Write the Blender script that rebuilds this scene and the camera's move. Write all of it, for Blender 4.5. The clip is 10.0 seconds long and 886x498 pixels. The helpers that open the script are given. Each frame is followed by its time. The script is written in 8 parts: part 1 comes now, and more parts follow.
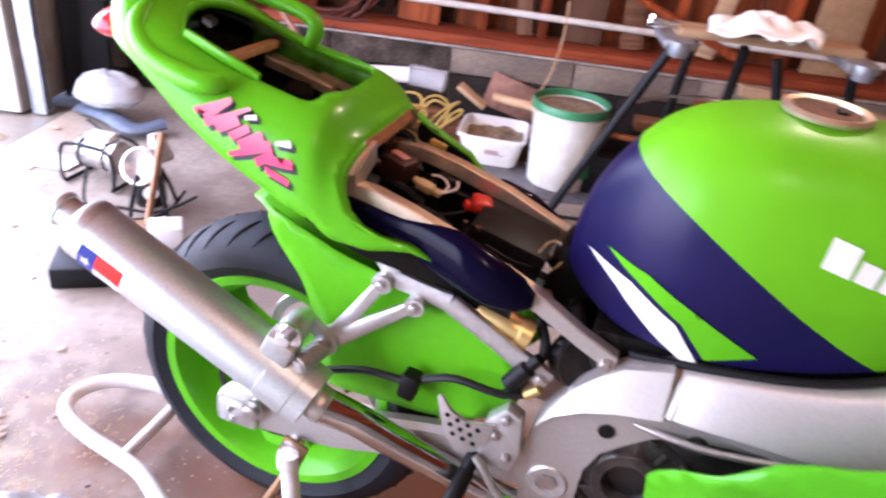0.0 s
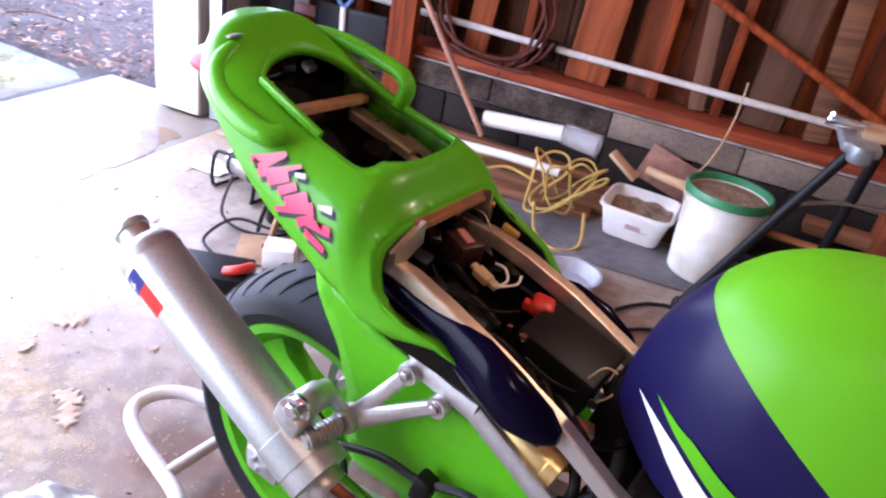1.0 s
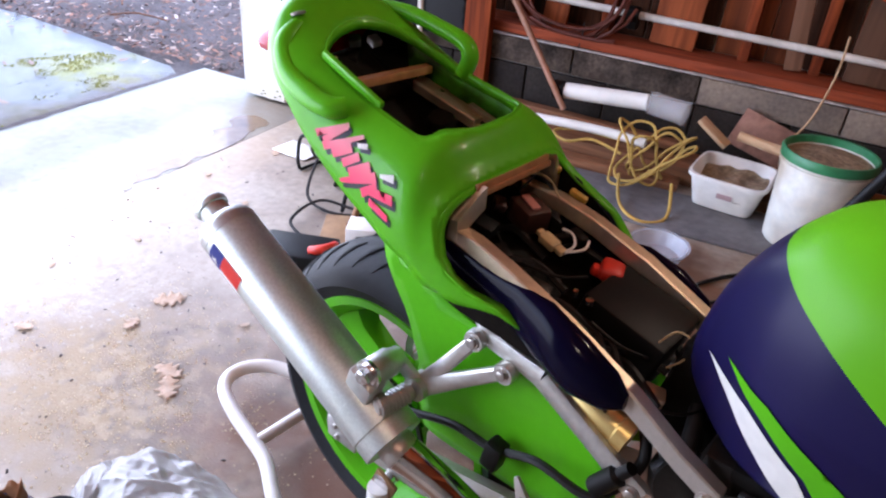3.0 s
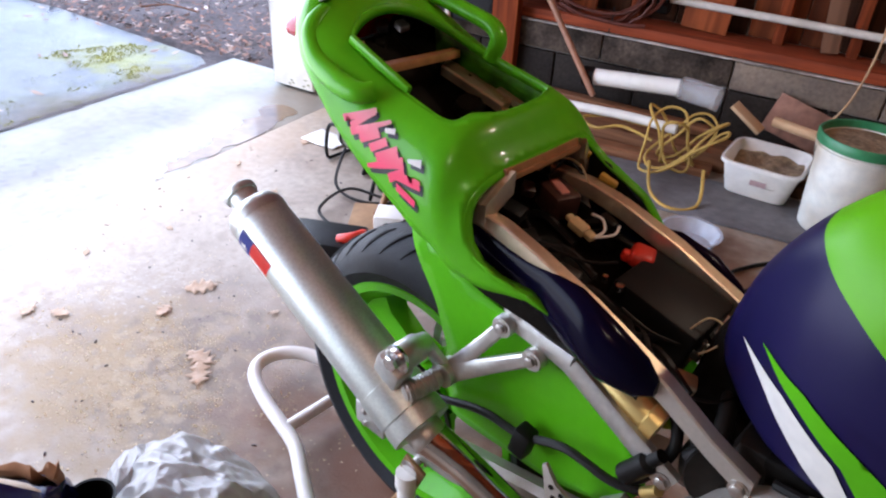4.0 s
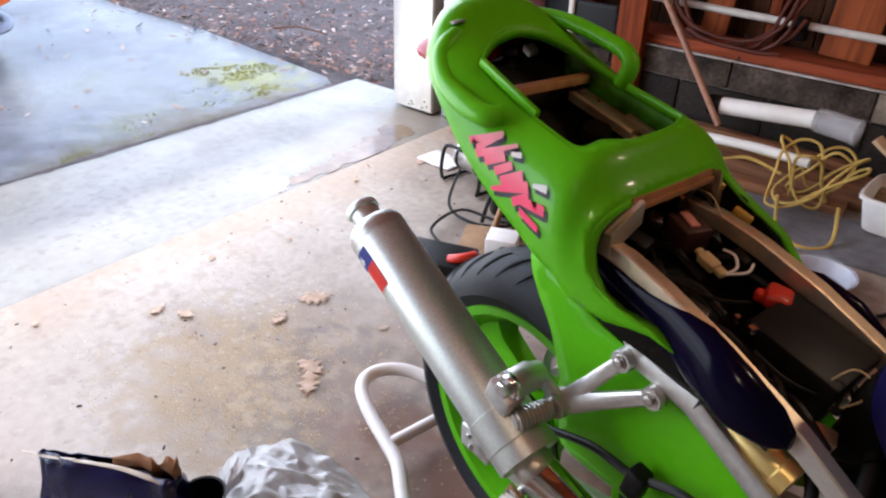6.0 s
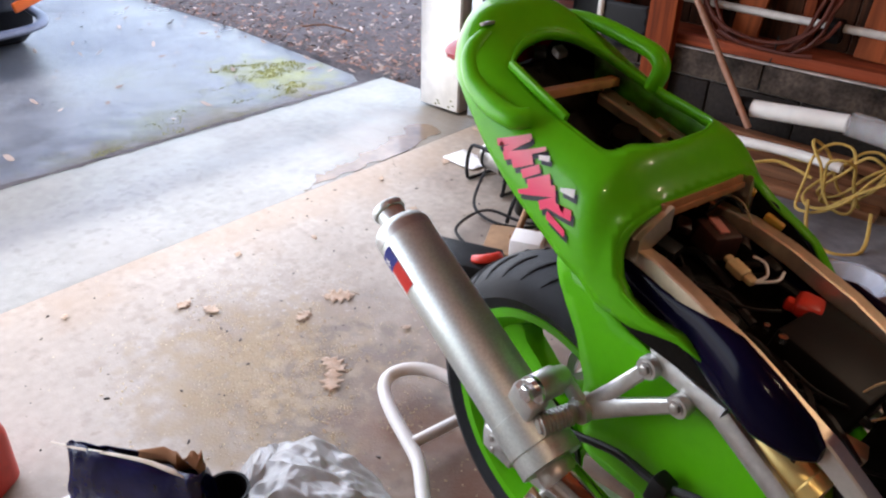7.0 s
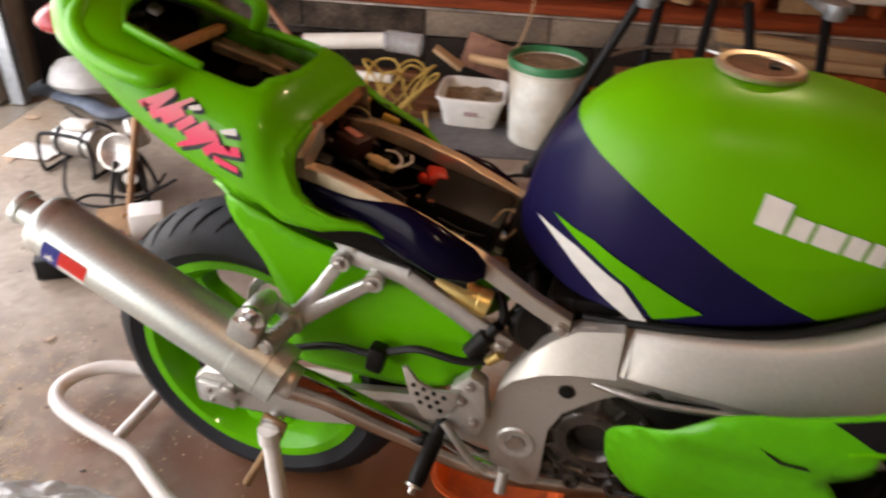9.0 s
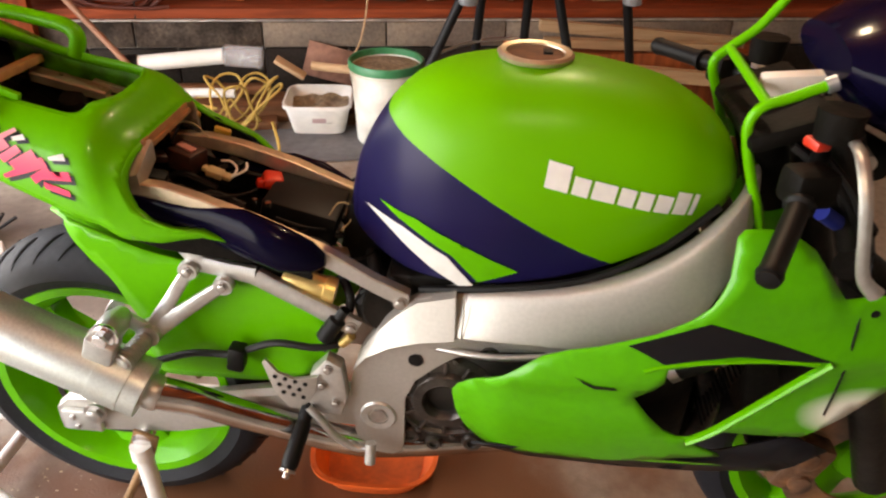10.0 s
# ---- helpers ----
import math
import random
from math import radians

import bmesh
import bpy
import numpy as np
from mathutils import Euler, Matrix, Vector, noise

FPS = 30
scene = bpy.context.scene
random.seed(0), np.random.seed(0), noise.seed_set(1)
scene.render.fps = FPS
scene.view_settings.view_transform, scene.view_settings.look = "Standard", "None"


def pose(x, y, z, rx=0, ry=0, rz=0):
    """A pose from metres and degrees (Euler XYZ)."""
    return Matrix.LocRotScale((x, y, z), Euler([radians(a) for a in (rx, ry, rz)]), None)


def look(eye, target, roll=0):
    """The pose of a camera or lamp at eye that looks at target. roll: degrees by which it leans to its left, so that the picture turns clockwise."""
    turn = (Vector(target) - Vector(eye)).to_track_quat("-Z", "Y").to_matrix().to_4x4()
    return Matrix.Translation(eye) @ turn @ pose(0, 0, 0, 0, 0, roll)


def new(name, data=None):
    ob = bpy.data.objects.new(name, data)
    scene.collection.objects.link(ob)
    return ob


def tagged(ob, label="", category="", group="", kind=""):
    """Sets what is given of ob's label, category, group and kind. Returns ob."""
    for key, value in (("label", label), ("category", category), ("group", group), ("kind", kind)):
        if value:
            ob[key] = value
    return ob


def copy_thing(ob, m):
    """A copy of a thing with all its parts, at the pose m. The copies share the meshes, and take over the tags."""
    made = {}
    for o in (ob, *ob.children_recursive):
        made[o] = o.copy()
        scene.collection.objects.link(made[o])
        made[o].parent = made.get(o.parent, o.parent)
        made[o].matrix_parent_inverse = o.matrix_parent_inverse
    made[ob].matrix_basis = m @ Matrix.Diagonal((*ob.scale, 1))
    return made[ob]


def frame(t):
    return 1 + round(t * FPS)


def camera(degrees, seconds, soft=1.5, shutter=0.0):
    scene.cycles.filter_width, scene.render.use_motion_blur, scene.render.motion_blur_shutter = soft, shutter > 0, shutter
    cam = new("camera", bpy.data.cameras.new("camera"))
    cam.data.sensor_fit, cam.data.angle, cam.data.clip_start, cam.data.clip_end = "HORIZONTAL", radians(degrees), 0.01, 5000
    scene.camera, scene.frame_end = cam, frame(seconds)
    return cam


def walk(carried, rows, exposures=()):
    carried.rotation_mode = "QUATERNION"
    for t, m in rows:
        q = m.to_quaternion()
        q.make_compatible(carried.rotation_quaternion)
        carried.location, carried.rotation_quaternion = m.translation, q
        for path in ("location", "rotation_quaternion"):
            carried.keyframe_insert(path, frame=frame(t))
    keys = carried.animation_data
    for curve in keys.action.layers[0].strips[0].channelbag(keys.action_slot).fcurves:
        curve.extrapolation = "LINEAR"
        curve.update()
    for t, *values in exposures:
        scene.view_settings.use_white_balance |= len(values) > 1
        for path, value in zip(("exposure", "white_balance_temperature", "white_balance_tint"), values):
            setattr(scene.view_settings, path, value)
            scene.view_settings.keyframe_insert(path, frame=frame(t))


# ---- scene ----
cam = camera(63.1, 10.0, 2.2, 0.5)

PATH = [
    (0, (0.493, 0.369, 1.258), (0.385, 2.103, 0.267), 6.8),
    (0.5, (0.523, 0.477, 1.262), (0.151, 2.145, 0.223), 7.9),
    (1, (0.616, 0.537, 1.294), (0.059, 2.203, 0.338), 10.5),
    (1.5, (0.653, 0.536, 1.291), (-0.038, 2.106, 0.262), 6.5),
    (2, (0.661, 0.542, 1.28), (-0.075, 2.089, 0.249), 5.5),
    (3.5, (0.656, 0.547, 1.28), (-0.138, 2.066, 0.249), 4.4),
    (4, (0.657, 0.548, 1.272), (-0.17, 2.031, 0.214), 3.6),
    (4.5, (0.659, 0.539, 1.275), (-0.203, 2.008, 0.226), 3.5),
    (5, (0.648, 0.539, 1.27), (-0.243, 1.995, 0.229), 4.2),
    (5.5, (0.639, 0.544, 1.266), (-0.362, 1.941, 0.244), 2.9),
    (7, (0.628, 0.545, 1.271), (-0.5, 1.843, 0.249), 1.7),
    (7.5, (0.632, 0.543, 1.263), (-0.512, 1.855, 0.278), 2.0),
    (8, (0.65, 0.517, 1.263), (-0.316, 1.997, 0.327), 4.9),
    (8.5, (0.594, 0.443, 1.277), (0.146, 2.075, 0.212), 4.2),
    (9, (0.565, 0.372, 1.291), (0.46, 2.048, 0.205), 3.2),
    (9.5, (0.59, 0.311, 1.303), (0.748, 1.997, 0.239), 2.3),
    (10, (0.63, 0.272, 1.324), (0.856, 1.95, 0.259), 1.9),
]
from mathutils.geometry import delaunay_2d_cdt

EXPOSURES = [(0.0, 3.5, 6000, 31), (0.9, 3.17, 5800, 29), (1.6, 2.87, 5800, 26), (2.5, 2.7, 5900, 23), (3.5, 2.55, 6050, 20), (5.0, 2.42, 6300, 16), (7.0, 2.2, 6600, 16), (8.0, 2.15, 6850, 16), (8.7, 2.3, 7500, 17), (9.3, 2.65, 7950, 17), (10.0, 3.05, 8000, 16)]
walk(cam, [(t, look(eye, target, roll)) for t, eye, target, roll in PATH], EXPOSURES)

# ---- world, sun, lamps ----
world = bpy.data.worlds.new("sky")
scene.world = world
world.use_nodes = True
wn = world.node_tree
sky = wn.nodes.new("ShaderNodeTexSky")
sky.sky_type = "NISHITA"
sky.sun_disc = False
sky.sun_elevation, sky.sun_rotation = radians(58), radians(11)
sky.air_density, sky.dust_density = 1.0, 1.6
wn.links.new(sky.outputs[0], wn.nodes["Background"].inputs[0])
wn.nodes["Background"].inputs[1].default_value = 0.15

sun_data = bpy.data.lights.new("sun", "SUN")
sun_data.energy, sun_data.angle, sun_data.color = 0.9, radians(25), (1.0, 0.95, 0.9)
sun_ob = new("sun", sun_data)
sun_ob.matrix_world = look((-1.2, -6, 10), (0, 0, 0))

door_light_data = bpy.data.lights.new("daylight_in_doorway", "AREA")
door_light_data.shape, door_light_data.size, door_light_data.size_y = "RECTANGLE", 4.4, 1.95
door_light_data.energy, door_light_data.color = 22.0, (0.93, 0.965, 1.0)
door_light = new("daylight_in_doorway", door_light_data)
door_light.matrix_world = look((-1.75, 0.85, 1.1), (2.0, 0.85, 0.6))

BULBS = ((0.68, 0.05, 2.4), (1.34, 2.2, 5.4))
for x, y, watt in BULBS:
    bulb_data = bpy.data.lights.new("bulb_light", "POINT")
    bulb_data.energy, bulb_data.color, bulb_data.shadow_soft_size = watt, (1.0, 0.86, 0.64), 0.05
    bulb_ob = new("bulb_light", bulb_data)
    bulb_ob.location = (x, y, 2.2)

# ---- materials ----


def material(name, color, rough=0.5, metal=0.0, spread=0.12, scale=30.0, bump=0.0, bump_scale=200.0, coat=0.0, second=None, coarse=4.0, spec=0.5, rough_spread=0.1, contrast=0.5):
    """A principled material whose colour varies at two scales, with fine relief."""
    m = bpy.data.materials.new(name)
    m.use_nodes = True
    nt, n = m.node_tree, m.node_tree.nodes
    b = n["Principled BSDF"]
    b.inputs["Metallic"].default_value = metal
    b.inputs["Specular IOR Level"].default_value = spec
    b.inputs["Coat Weight"].default_value = coat
    b.inputs["Coat Roughness"].default_value = 0.06
    tc = n.new("ShaderNodeTexCoord")
    fine, large = n.new("ShaderNodeTexNoise"), n.new("ShaderNodeTexNoise")
    fine.inputs["Scale"].default_value, fine.inputs["Detail"].default_value = scale, 5.0
    large.inputs["Scale"].default_value, large.inputs["Detail"].default_value = coarse, 4.0
    for t in (fine, large):
        nt.links.new(tc.outputs["Object"], t.inputs["Vector"])
    dark = n.new("ShaderNodeMix")
    dark.data_type = "RGBA"
    c = Vector(color)
    second = Vector(second) if second else c * (1 - 2.2 * spread)
    dark.inputs[6].default_value = (*c, 1)
    dark.inputs[7].default_value = (*second, 1)
    ramp = n.new("ShaderNodeMapRange")
    ramp.inputs["From Min"].default_value, ramp.inputs["From Max"].default_value = 0.5 - contrast * 0.3, 0.5 + contrast * 0.5
    nt.links.new(large.outputs[0], ramp.inputs["Value"])
    nt.links.new(ramp.outputs[0], dark.inputs[0])
    grain = n.new("ShaderNodeMix")
    grain.data_type, grain.blend_type = "RGBA", "MULTIPLY"
    grain.inputs[0].default_value = 1.0
    g = n.new("ShaderNodeMapRange")
    g.inputs["From Min"].default_value, g.inputs["From Max"].default_value = 0.3, 0.7
    g.inputs["To Min"].default_value, g.inputs["To Max"].default_value = 1 - spread, 1 + spread
    nt.links.new(fine.outputs[0], g.inputs["Value"])
    nt.links.new(dark.outputs[2], grain.inputs[6])
    nt.links.new(g.outputs[0], grain.inputs[7])
    nt.links.new(grain.outputs[2], b.inputs["Base Color"])
    r = n.new("ShaderNodeMapRange")
    r.inputs["To Min"].default_value, r.inputs["To Max"].default_value = max(0.02, rough - rough_spread), min(1, rough + rough_spread)
    nt.links.new(large.outputs[0], r.inputs["Value"])
    nt.links.new(r.outputs[0], b.inputs["Roughness"])
    if bump:
        bt, bn = n.new("ShaderNodeTexNoise"), n.new("ShaderNodeBump")
        bt.inputs["Scale"].default_value, bt.inputs["Detail"].default_value = bump_scale, 4.0
        nt.links.new(tc.outputs["Object"], bt.inputs["Vector"])
        bn.inputs["Strength"].default_value, bn.inputs["Distance"].default_value = bump, 0.004
        nt.links.new(bt.outputs[0], bn.inputs["Height"])
        nt.links.new(bn.outputs[0], b.inputs["Normal"])
    return m


def socket(m, name):
    return m.node_tree.nodes["Principled BSDF"].inputs[name]


def wood(name, light, dark, rough=0.7, along=0, ring=14.0, piece=0.35):
    """Sawn wood with grain along one axis; pieces differ in tone."""
    m = bpy.data.materials.new(name)
    m.use_nodes = True
    nt, n = m.node_tree, m.node_tree.nodes
    b = n["Principled BSDF"]
    tc, mp, ns = n.new("ShaderNodeTexCoord"), n.new("ShaderNodeMapping"), n.new("ShaderNodeTexNoise")
    s = [ring] * 3
    s[along] = ring * 0.06
    mp.inputs["Scale"].default_value = s
    ns.inputs["Scale"].default_value, ns.inputs["Detail"].default_value, ns.inputs["Distortion"].default_value = 3.0, 6.0, 0.6
    nt.links.new(tc.outputs["Object"], mp.inputs[0])
    nt.links.new(mp.outputs[0], ns.inputs["Vector"])
    mix = n.new("ShaderNodeMix")
    mix.data_type = "RGBA"
    mix.inputs[6].default_value, mix.inputs[7].default_value = (*dark, 1), (*light, 1)
    mr = n.new("ShaderNodeMapRange")
    mr.inputs["From Min"].default_value, mr.inputs["From Max"].default_value = 0.3, 0.7
    nt.links.new(ns.outputs[0], mr.inputs["Value"])
    nt.links.new(mr.outputs[0], mix.inputs[0])
    info, pr, mul = n.new("ShaderNodeObjectInfo"), n.new("ShaderNodeMapRange"), n.new("ShaderNodeMix")
    pr.inputs["To Min"].default_value, pr.inputs["To Max"].default_value = 1 - piece, 1 + piece
    nt.links.new(info.outputs["Random"], pr.inputs["Value"])
    mul.data_type, mul.blend_type = "RGBA", "MULTIPLY"
    mul.inputs[0].default_value = 1.0
    nt.links.new(mix.outputs[2], mul.inputs[6])
    nt.links.new(pr.outputs[0], mul.inputs[7])
    nt.links.new(mul.outputs[2], b.inputs["Base Color"])
    b.inputs["Roughness"].default_value = rough
    b.inputs["Specular IOR Level"].default_value = 0.15
    bn = n.new("ShaderNodeBump")
    bn.inputs["Strength"].default_value, bn.inputs["Distance"].default_value = 0.35, 0.003
    nt.links.new(ns.outputs[0], bn.inputs["Height"])
    nt.links.new(bn.outputs[0], b.inputs["Normal"])
    return m


GREEN = material("lime_green_paint", (0.088, 0.42, 0.005), 0.36, 0.0, 0.04, 60, spec=0.12, coat=0.22, coarse=3, rough_spread=0.05)
PURPLE_GLOSS = material("gloss_purple_plastic", (0.003, 0.0023, 0.012), 0.14, 0.0, 0.05, 200, coat=0.0, spec=0.07, rough_spread=0.03)
BLACK_PAINT = material("black_decal_film", (0.006, 0.006, 0.008), 0.4, 0, 0.1, 90, spec=0.3)
WHITE_FILM = material("white_decal_film", (0.75, 0.74, 0.7), 0.4, 0, 0.05, 60, spec=0.2)
PINK_FILM = material("pink_to_white_decal_film", (0.78, 0.07, 0.14), 0.4, 0, 0.05, 30, spec=0.2)
pn = PINK_FILM.node_tree
film_sep, film_map, film_mix = pn.nodes.new("ShaderNodeSeparateXYZ"), pn.nodes.new("ShaderNodeMapRange"), pn.nodes.new("ShaderNodeMix")
pn.links.new(pn.nodes.new("ShaderNodeTexCoord").outputs["Object"], film_sep.inputs[0])
pn.links.new(film_sep.outputs["Y"], film_map.inputs["Value"])
film_map.inputs["From Min"].default_value, film_map.inputs["From Max"].default_value = -0.17, -0.128
film_mix.data_type = "RGBA"
film_mix.inputs[6].default_value, film_mix.inputs[7].default_value = (0.78, 0.05, 0.13, 1), (0.82, 0.66, 0.64, 1)
pn.links.new(film_map.outputs[0], film_mix.inputs[0])
pn.links.new(film_mix.outputs[2], socket(PINK_FILM, "Base Color"))
RED_FILM = material("red_decal_film", (0.62, 0.025, 0.015), 0.4, 0, 0.05, 60, spec=0.2)
BLUE_FILM = material("blue_decal_film", (0.015, 0.025, 0.2), 0.4, 0, 0.05, 60, spec=0.2)
SILVER = material("satin_silver_frame", (0.49, 0.465, 0.42), 0.46, 0.7, 0.05, 150, bump=0.05, bump_scale=600)
ALU = material("cast_aluminium", (0.6, 0.6, 0.57), 0.4, 0.8, 0.1, 80, bump=0.1, bump_scale=500)
# Tan base puts the warm wood's reflection into the aluminium's colour.
RAIL = material("warm_tinted_aluminium", (0.66, 0.54, 0.39), 0.37, 0.8, 0.12, 60, bump=0.08, bump_scale=400)
# Brown tint is warm bounced light painted into the metal's colour.
BROWN_BAR = material("bounce_tinted_bar", (0.4, 0.19, 0.085), 0.4, 0.3, 0.15, 50, second=(0.26, 0.12, 0.055), coarse=14)
MUFFLER = material("brushed_muffler_metal", (0.57, 0.61, 0.58), 0.38, 0.72, 0.1, 220, bump=0.1, bump_scale=500, rough_spread=0.08, second=(0.54, 0.57, 0.52), coarse=12)
CHROME = material("polished_chrome", (0.78, 0.78, 0.77), 0.2, 1.0, 0.05, 40, rough_spread=0.05)
HEADER = material("heat_tinted_steel", (0.76, 0.76, 0.74), 0.13, 1.0, 0.1, 20, second=(0.34, 0.3, 0.28), coarse=9)
STEEL = material("zinc_steel", (0.55, 0.53, 0.5), 0.32, 0.9, 0.12, 120)
RUBBER = material("tyre_rubber", (0.012, 0.0135, 0.018), 0.6, 0, 0.2, 120, spec=0.3, bump=0.25, bump_scale=900)
BLACK = material("black_plastic", (0.005, 0.005, 0.005), 0.5, 0, 0.2, 60, bump=0.1, bump_scale=500, spec=0.2)
GRIME = material("oily_black_plastic", (0.0085, 0.007, 0.0055), 0.55, 0, 0.35, 25, bump=0.4, bump_scale=90, spec=0.08)
ENGINE = material("dark_engine_metal", (0.03, 0.026, 0.022), 0.45, 0.6, 0.4, 30, bump=0.3, bump_scale=80)
BROWN = material("brown_plastic", (0.045, 0.016, 0.011), 0.45, 0, 0.2, 60)
TAN = material("tan_nylon_connector", (0.55, 0.42, 0.22), 0.5, 0, 0.2, 60)
RED = material("red_plastic", (0.6, 0.03, 0.012), 0.4, 0, 0.1, 40)
LAMP_RED = material("red_lamp_lens", (0.45, 0.004, 0.01), 0.15, 0, 0.05, 40, spec=0.3)
GOLD = material("gold_anodised_canister", (0.75, 0.55, 0.2), 0.35, 0.8, 0.1, 40)
ORANGE = material("orange_plastic", (0.85, 0.14, 0.025), 0.5, 0, 0.12, 25, second=(0.6, 0.09, 0.015))
YELLOW = material("yellow_rope", (0.52, 0.33, 0.07), 0.75, 0, 0.25, 180, bump=0.5, bump_scale=300)
WHITE = material("white_painted_steel", (0.74, 0.71, 0.66), 0.4, 0, 0.06, 40, bump=0.05, bump_scale=300)
WHITE_PLASTIC = material("white_plastic", (0.84, 0.82, 0.78), 0.45, 0, 0.06, 30, second=(0.66, 0.6, 0.52))
PVC = material("white_pvc", (0.8, 0.78, 0.73), 0.45, 0, 0.08, 20, second=(0.66, 0.62, 0.55), coarse=5, spec=0.3)
BAG = material("thin_white_plastic_bag", (0.5, 0.5, 0.485), 0.25, 0, 0.08, 40, bump=0.15, bump_scale=60, second=(0.42, 0.42, 0.41), coarse=9)
socket(BAG, "Alpha").default_value = 0.8
BLUE_BAG = material("dark_blue_printed_bag", (0.007, 0.009, 0.075), 0.25, 0, 0.3, 30, bump=0.7, bump_scale=34)
PAPER = material("brown_kraft_paper", (0.36, 0.16, 0.06), 0.75, 0, 0.25, 30, second=(0.16, 0.07, 0.03))
PAPER_WHITE = material("white_paper", (0.78, 0.76, 0.72), 0.7, 0, 0.05, 30)
CARD = material("brown_cardboard", (0.34, 0.2, 0.1), 0.8, 0, 0.15, 30)
GREEN_LID = material("green_plastic_rim", (0.03, 0.2, 0.08), 0.45, 0, 0.15, 40)
DIRT = material("dried_dirt_and_sawdust", (0.3, 0.22, 0.14), 0.9, 0, 0.4, 60, bump=0.8, bump_scale=70, second=(0.14, 0.09, 0.05), coarse=14)
STOOL_BLACK = material("black_enamel_tube", (0.009, 0.009, 0.01), 0.5, 0.0, 0.1, 60, spec=0.2)
GALV = material("galvanised_steel", (0.42, 0.46, 0.5), 0.4, 0.7, 0.15, 40, second=(0.3, 0.33, 0.36))
COPPER = material("old_rubber_hose", (0.1, 0.026, 0.016), 0.5, 0, 0.2, 30, spec=0.2)
CLEAR = material("cloudy_clear_plastic", (0.85, 0.87, 0.9), 0.12, 0, 0.05, 30)
socket(CLEAR, "Transmission Weight").default_value = 0.95
THIN_CLEAR = material("thin_clear_plastic", (0.95, 0.95, 0.96), 0.06, 0, 0.02, 30)
socket(THIN_CLEAR, "Alpha").default_value = 0.13
CABLE = material("black_cable", (0.008, 0.0075, 0.0075), 0.5, 0, 0.2, 60, spec=0.3)
LEAF = material("dry_oak_leaf", (0.5, 0.37, 0.27), 0.8, 0, 0.2, 90, second=(0.34, 0.22, 0.14), coarse=30)
CAR_PAINT = material("dark_blue_car_paint", (0.02, 0.028, 0.06), 0.25, 0.1, 0.05, 100, coat=0.3, spec=0.4)
GLASS_DARK = material("dark_car_glass", (0.01, 0.011, 0.012), 0.05, 0, 0.05, 30)
AMBER = material("amber_lamp_lens", (0.7, 0.14, 0.03), 0.2, 0, 0.05, 30)
JAMB = material("weathered_white_paint", (0.76, 0.74, 0.7), 0.55, 0, 0.08, 20, bump=0.15, bump_scale=120, second=(0.6, 0.57, 0.5))
FRAME_WOOD = wood("red_brown_framing", (0.32, 0.065, 0.016), (0.12, 0.022, 0.007), along=2)
SILL_WOOD = wood("red_brown_sill", (0.32, 0.062, 0.02), (0.15, 0.03, 0.012), along=0)
BOARD_WOOD = wood("sheathing_board", (0.23, 0.058, 0.018), (0.09, 0.022, 0.008), along=2, ring=8.0, piece=0.5)
GREY_WOOD = wood("weathered_grey_board", (0.16, 0.078, 0.045), (0.08, 0.036, 0.02), along=2, ring=7.0, piece=0.4)
DARK_BOARD = wood("dark_and_shaded_board", (0.075, 0.026, 0.011), (0.025, 0.01, 0.005), along=2, piece=0.5)
LUMBER = wood("old_lumber", (0.22, 0.1, 0.05), (0.09, 0.04, 0.02), along=0, piece=0.4)
PALE_WOOD = wood("pale_wood", (0.5, 0.34, 0.2), (0.34, 0.2, 0.11), along=0, piece=0.2)
BLOCK = material("grey_concrete_block", (0.22, 0.17, 0.13), 0.9, 0, 0.2, 60, spec=0.1, bump=0.8, bump_scale=140, second=(0.13, 0.105, 0.09), coarse=6)
# Dark material of the lower course and the footing.
BLOCK_DARK = material("dark_block", (0.03, 0.024, 0.02), 0.85, 0, 0.3, 60, spec=0.1, bump=0.8, bump_scale=140, second=(0.02, 0.017, 0.016), coarse=7)
BLOCK_SHADED = material("shaded_grey_block", (0.085, 0.064, 0.05), 0.85, 0, 0.4, 60, spec=0.1, bump=0.8, bump_scale=140, second=(0.022, 0.017, 0.014), coarse=8, contrast=0.35)
MORTAR = material("grey_mortar", (0.2, 0.18, 0.165), 0.95, 0, 0.2, 60, bump=0.5, bump_scale=140)
CONCRETE = material("stained_garage_concrete", (0.375, 0.32, 0.255), 0.55, 0, 0.2, 34, bump=0.25, bump_scale=150, second=(0.25, 0.19, 0.145), coarse=1.4, rough_spread=0.2, contrast=0.6, spec=0.4)
APRON = material("wet_apron_concrete", (0.235, 0.235, 0.2), 0.42, 0, 0.16, 26, bump=0.25, bump_scale=160, second=(0.19, 0.185, 0.165), coarse=2.6, rough_spread=0.26, contrast=0.7)
ASPHALT = material("wet_asphalt", (0.1, 0.11, 0.125), 0.32, 0, 0.3, 160, bump=0.6, bump_scale=260, second=(0.06, 0.064, 0.072), coarse=1.6, rough_spread=0.14)
SOIL = material("leaf_litter_soil", (0.075, 0.066, 0.066), 0.85, 0, 0.5, 40, bump=1.0, bump_scale=45, second=(0.03, 0.022, 0.02), coarse=5)
MOSS = material("moss", (0.2, 0.21, 0.05), 0.9, 0, 0.35, 90, bump=1.0, bump_scale=120, second=(0.13, 0.14, 0.05), coarse=12)
# Brown base colour stands in for the trees mirrored in the water.
WATER = material("water_with_painted_reflection", (0.17, 0.115, 0.065), 0.16, 0, 0.25, 14, bump=0.12, bump_scale=30, second=(0.13, 0.085, 0.05), coarse=11, rough_spread=0.18, spec=0.25)


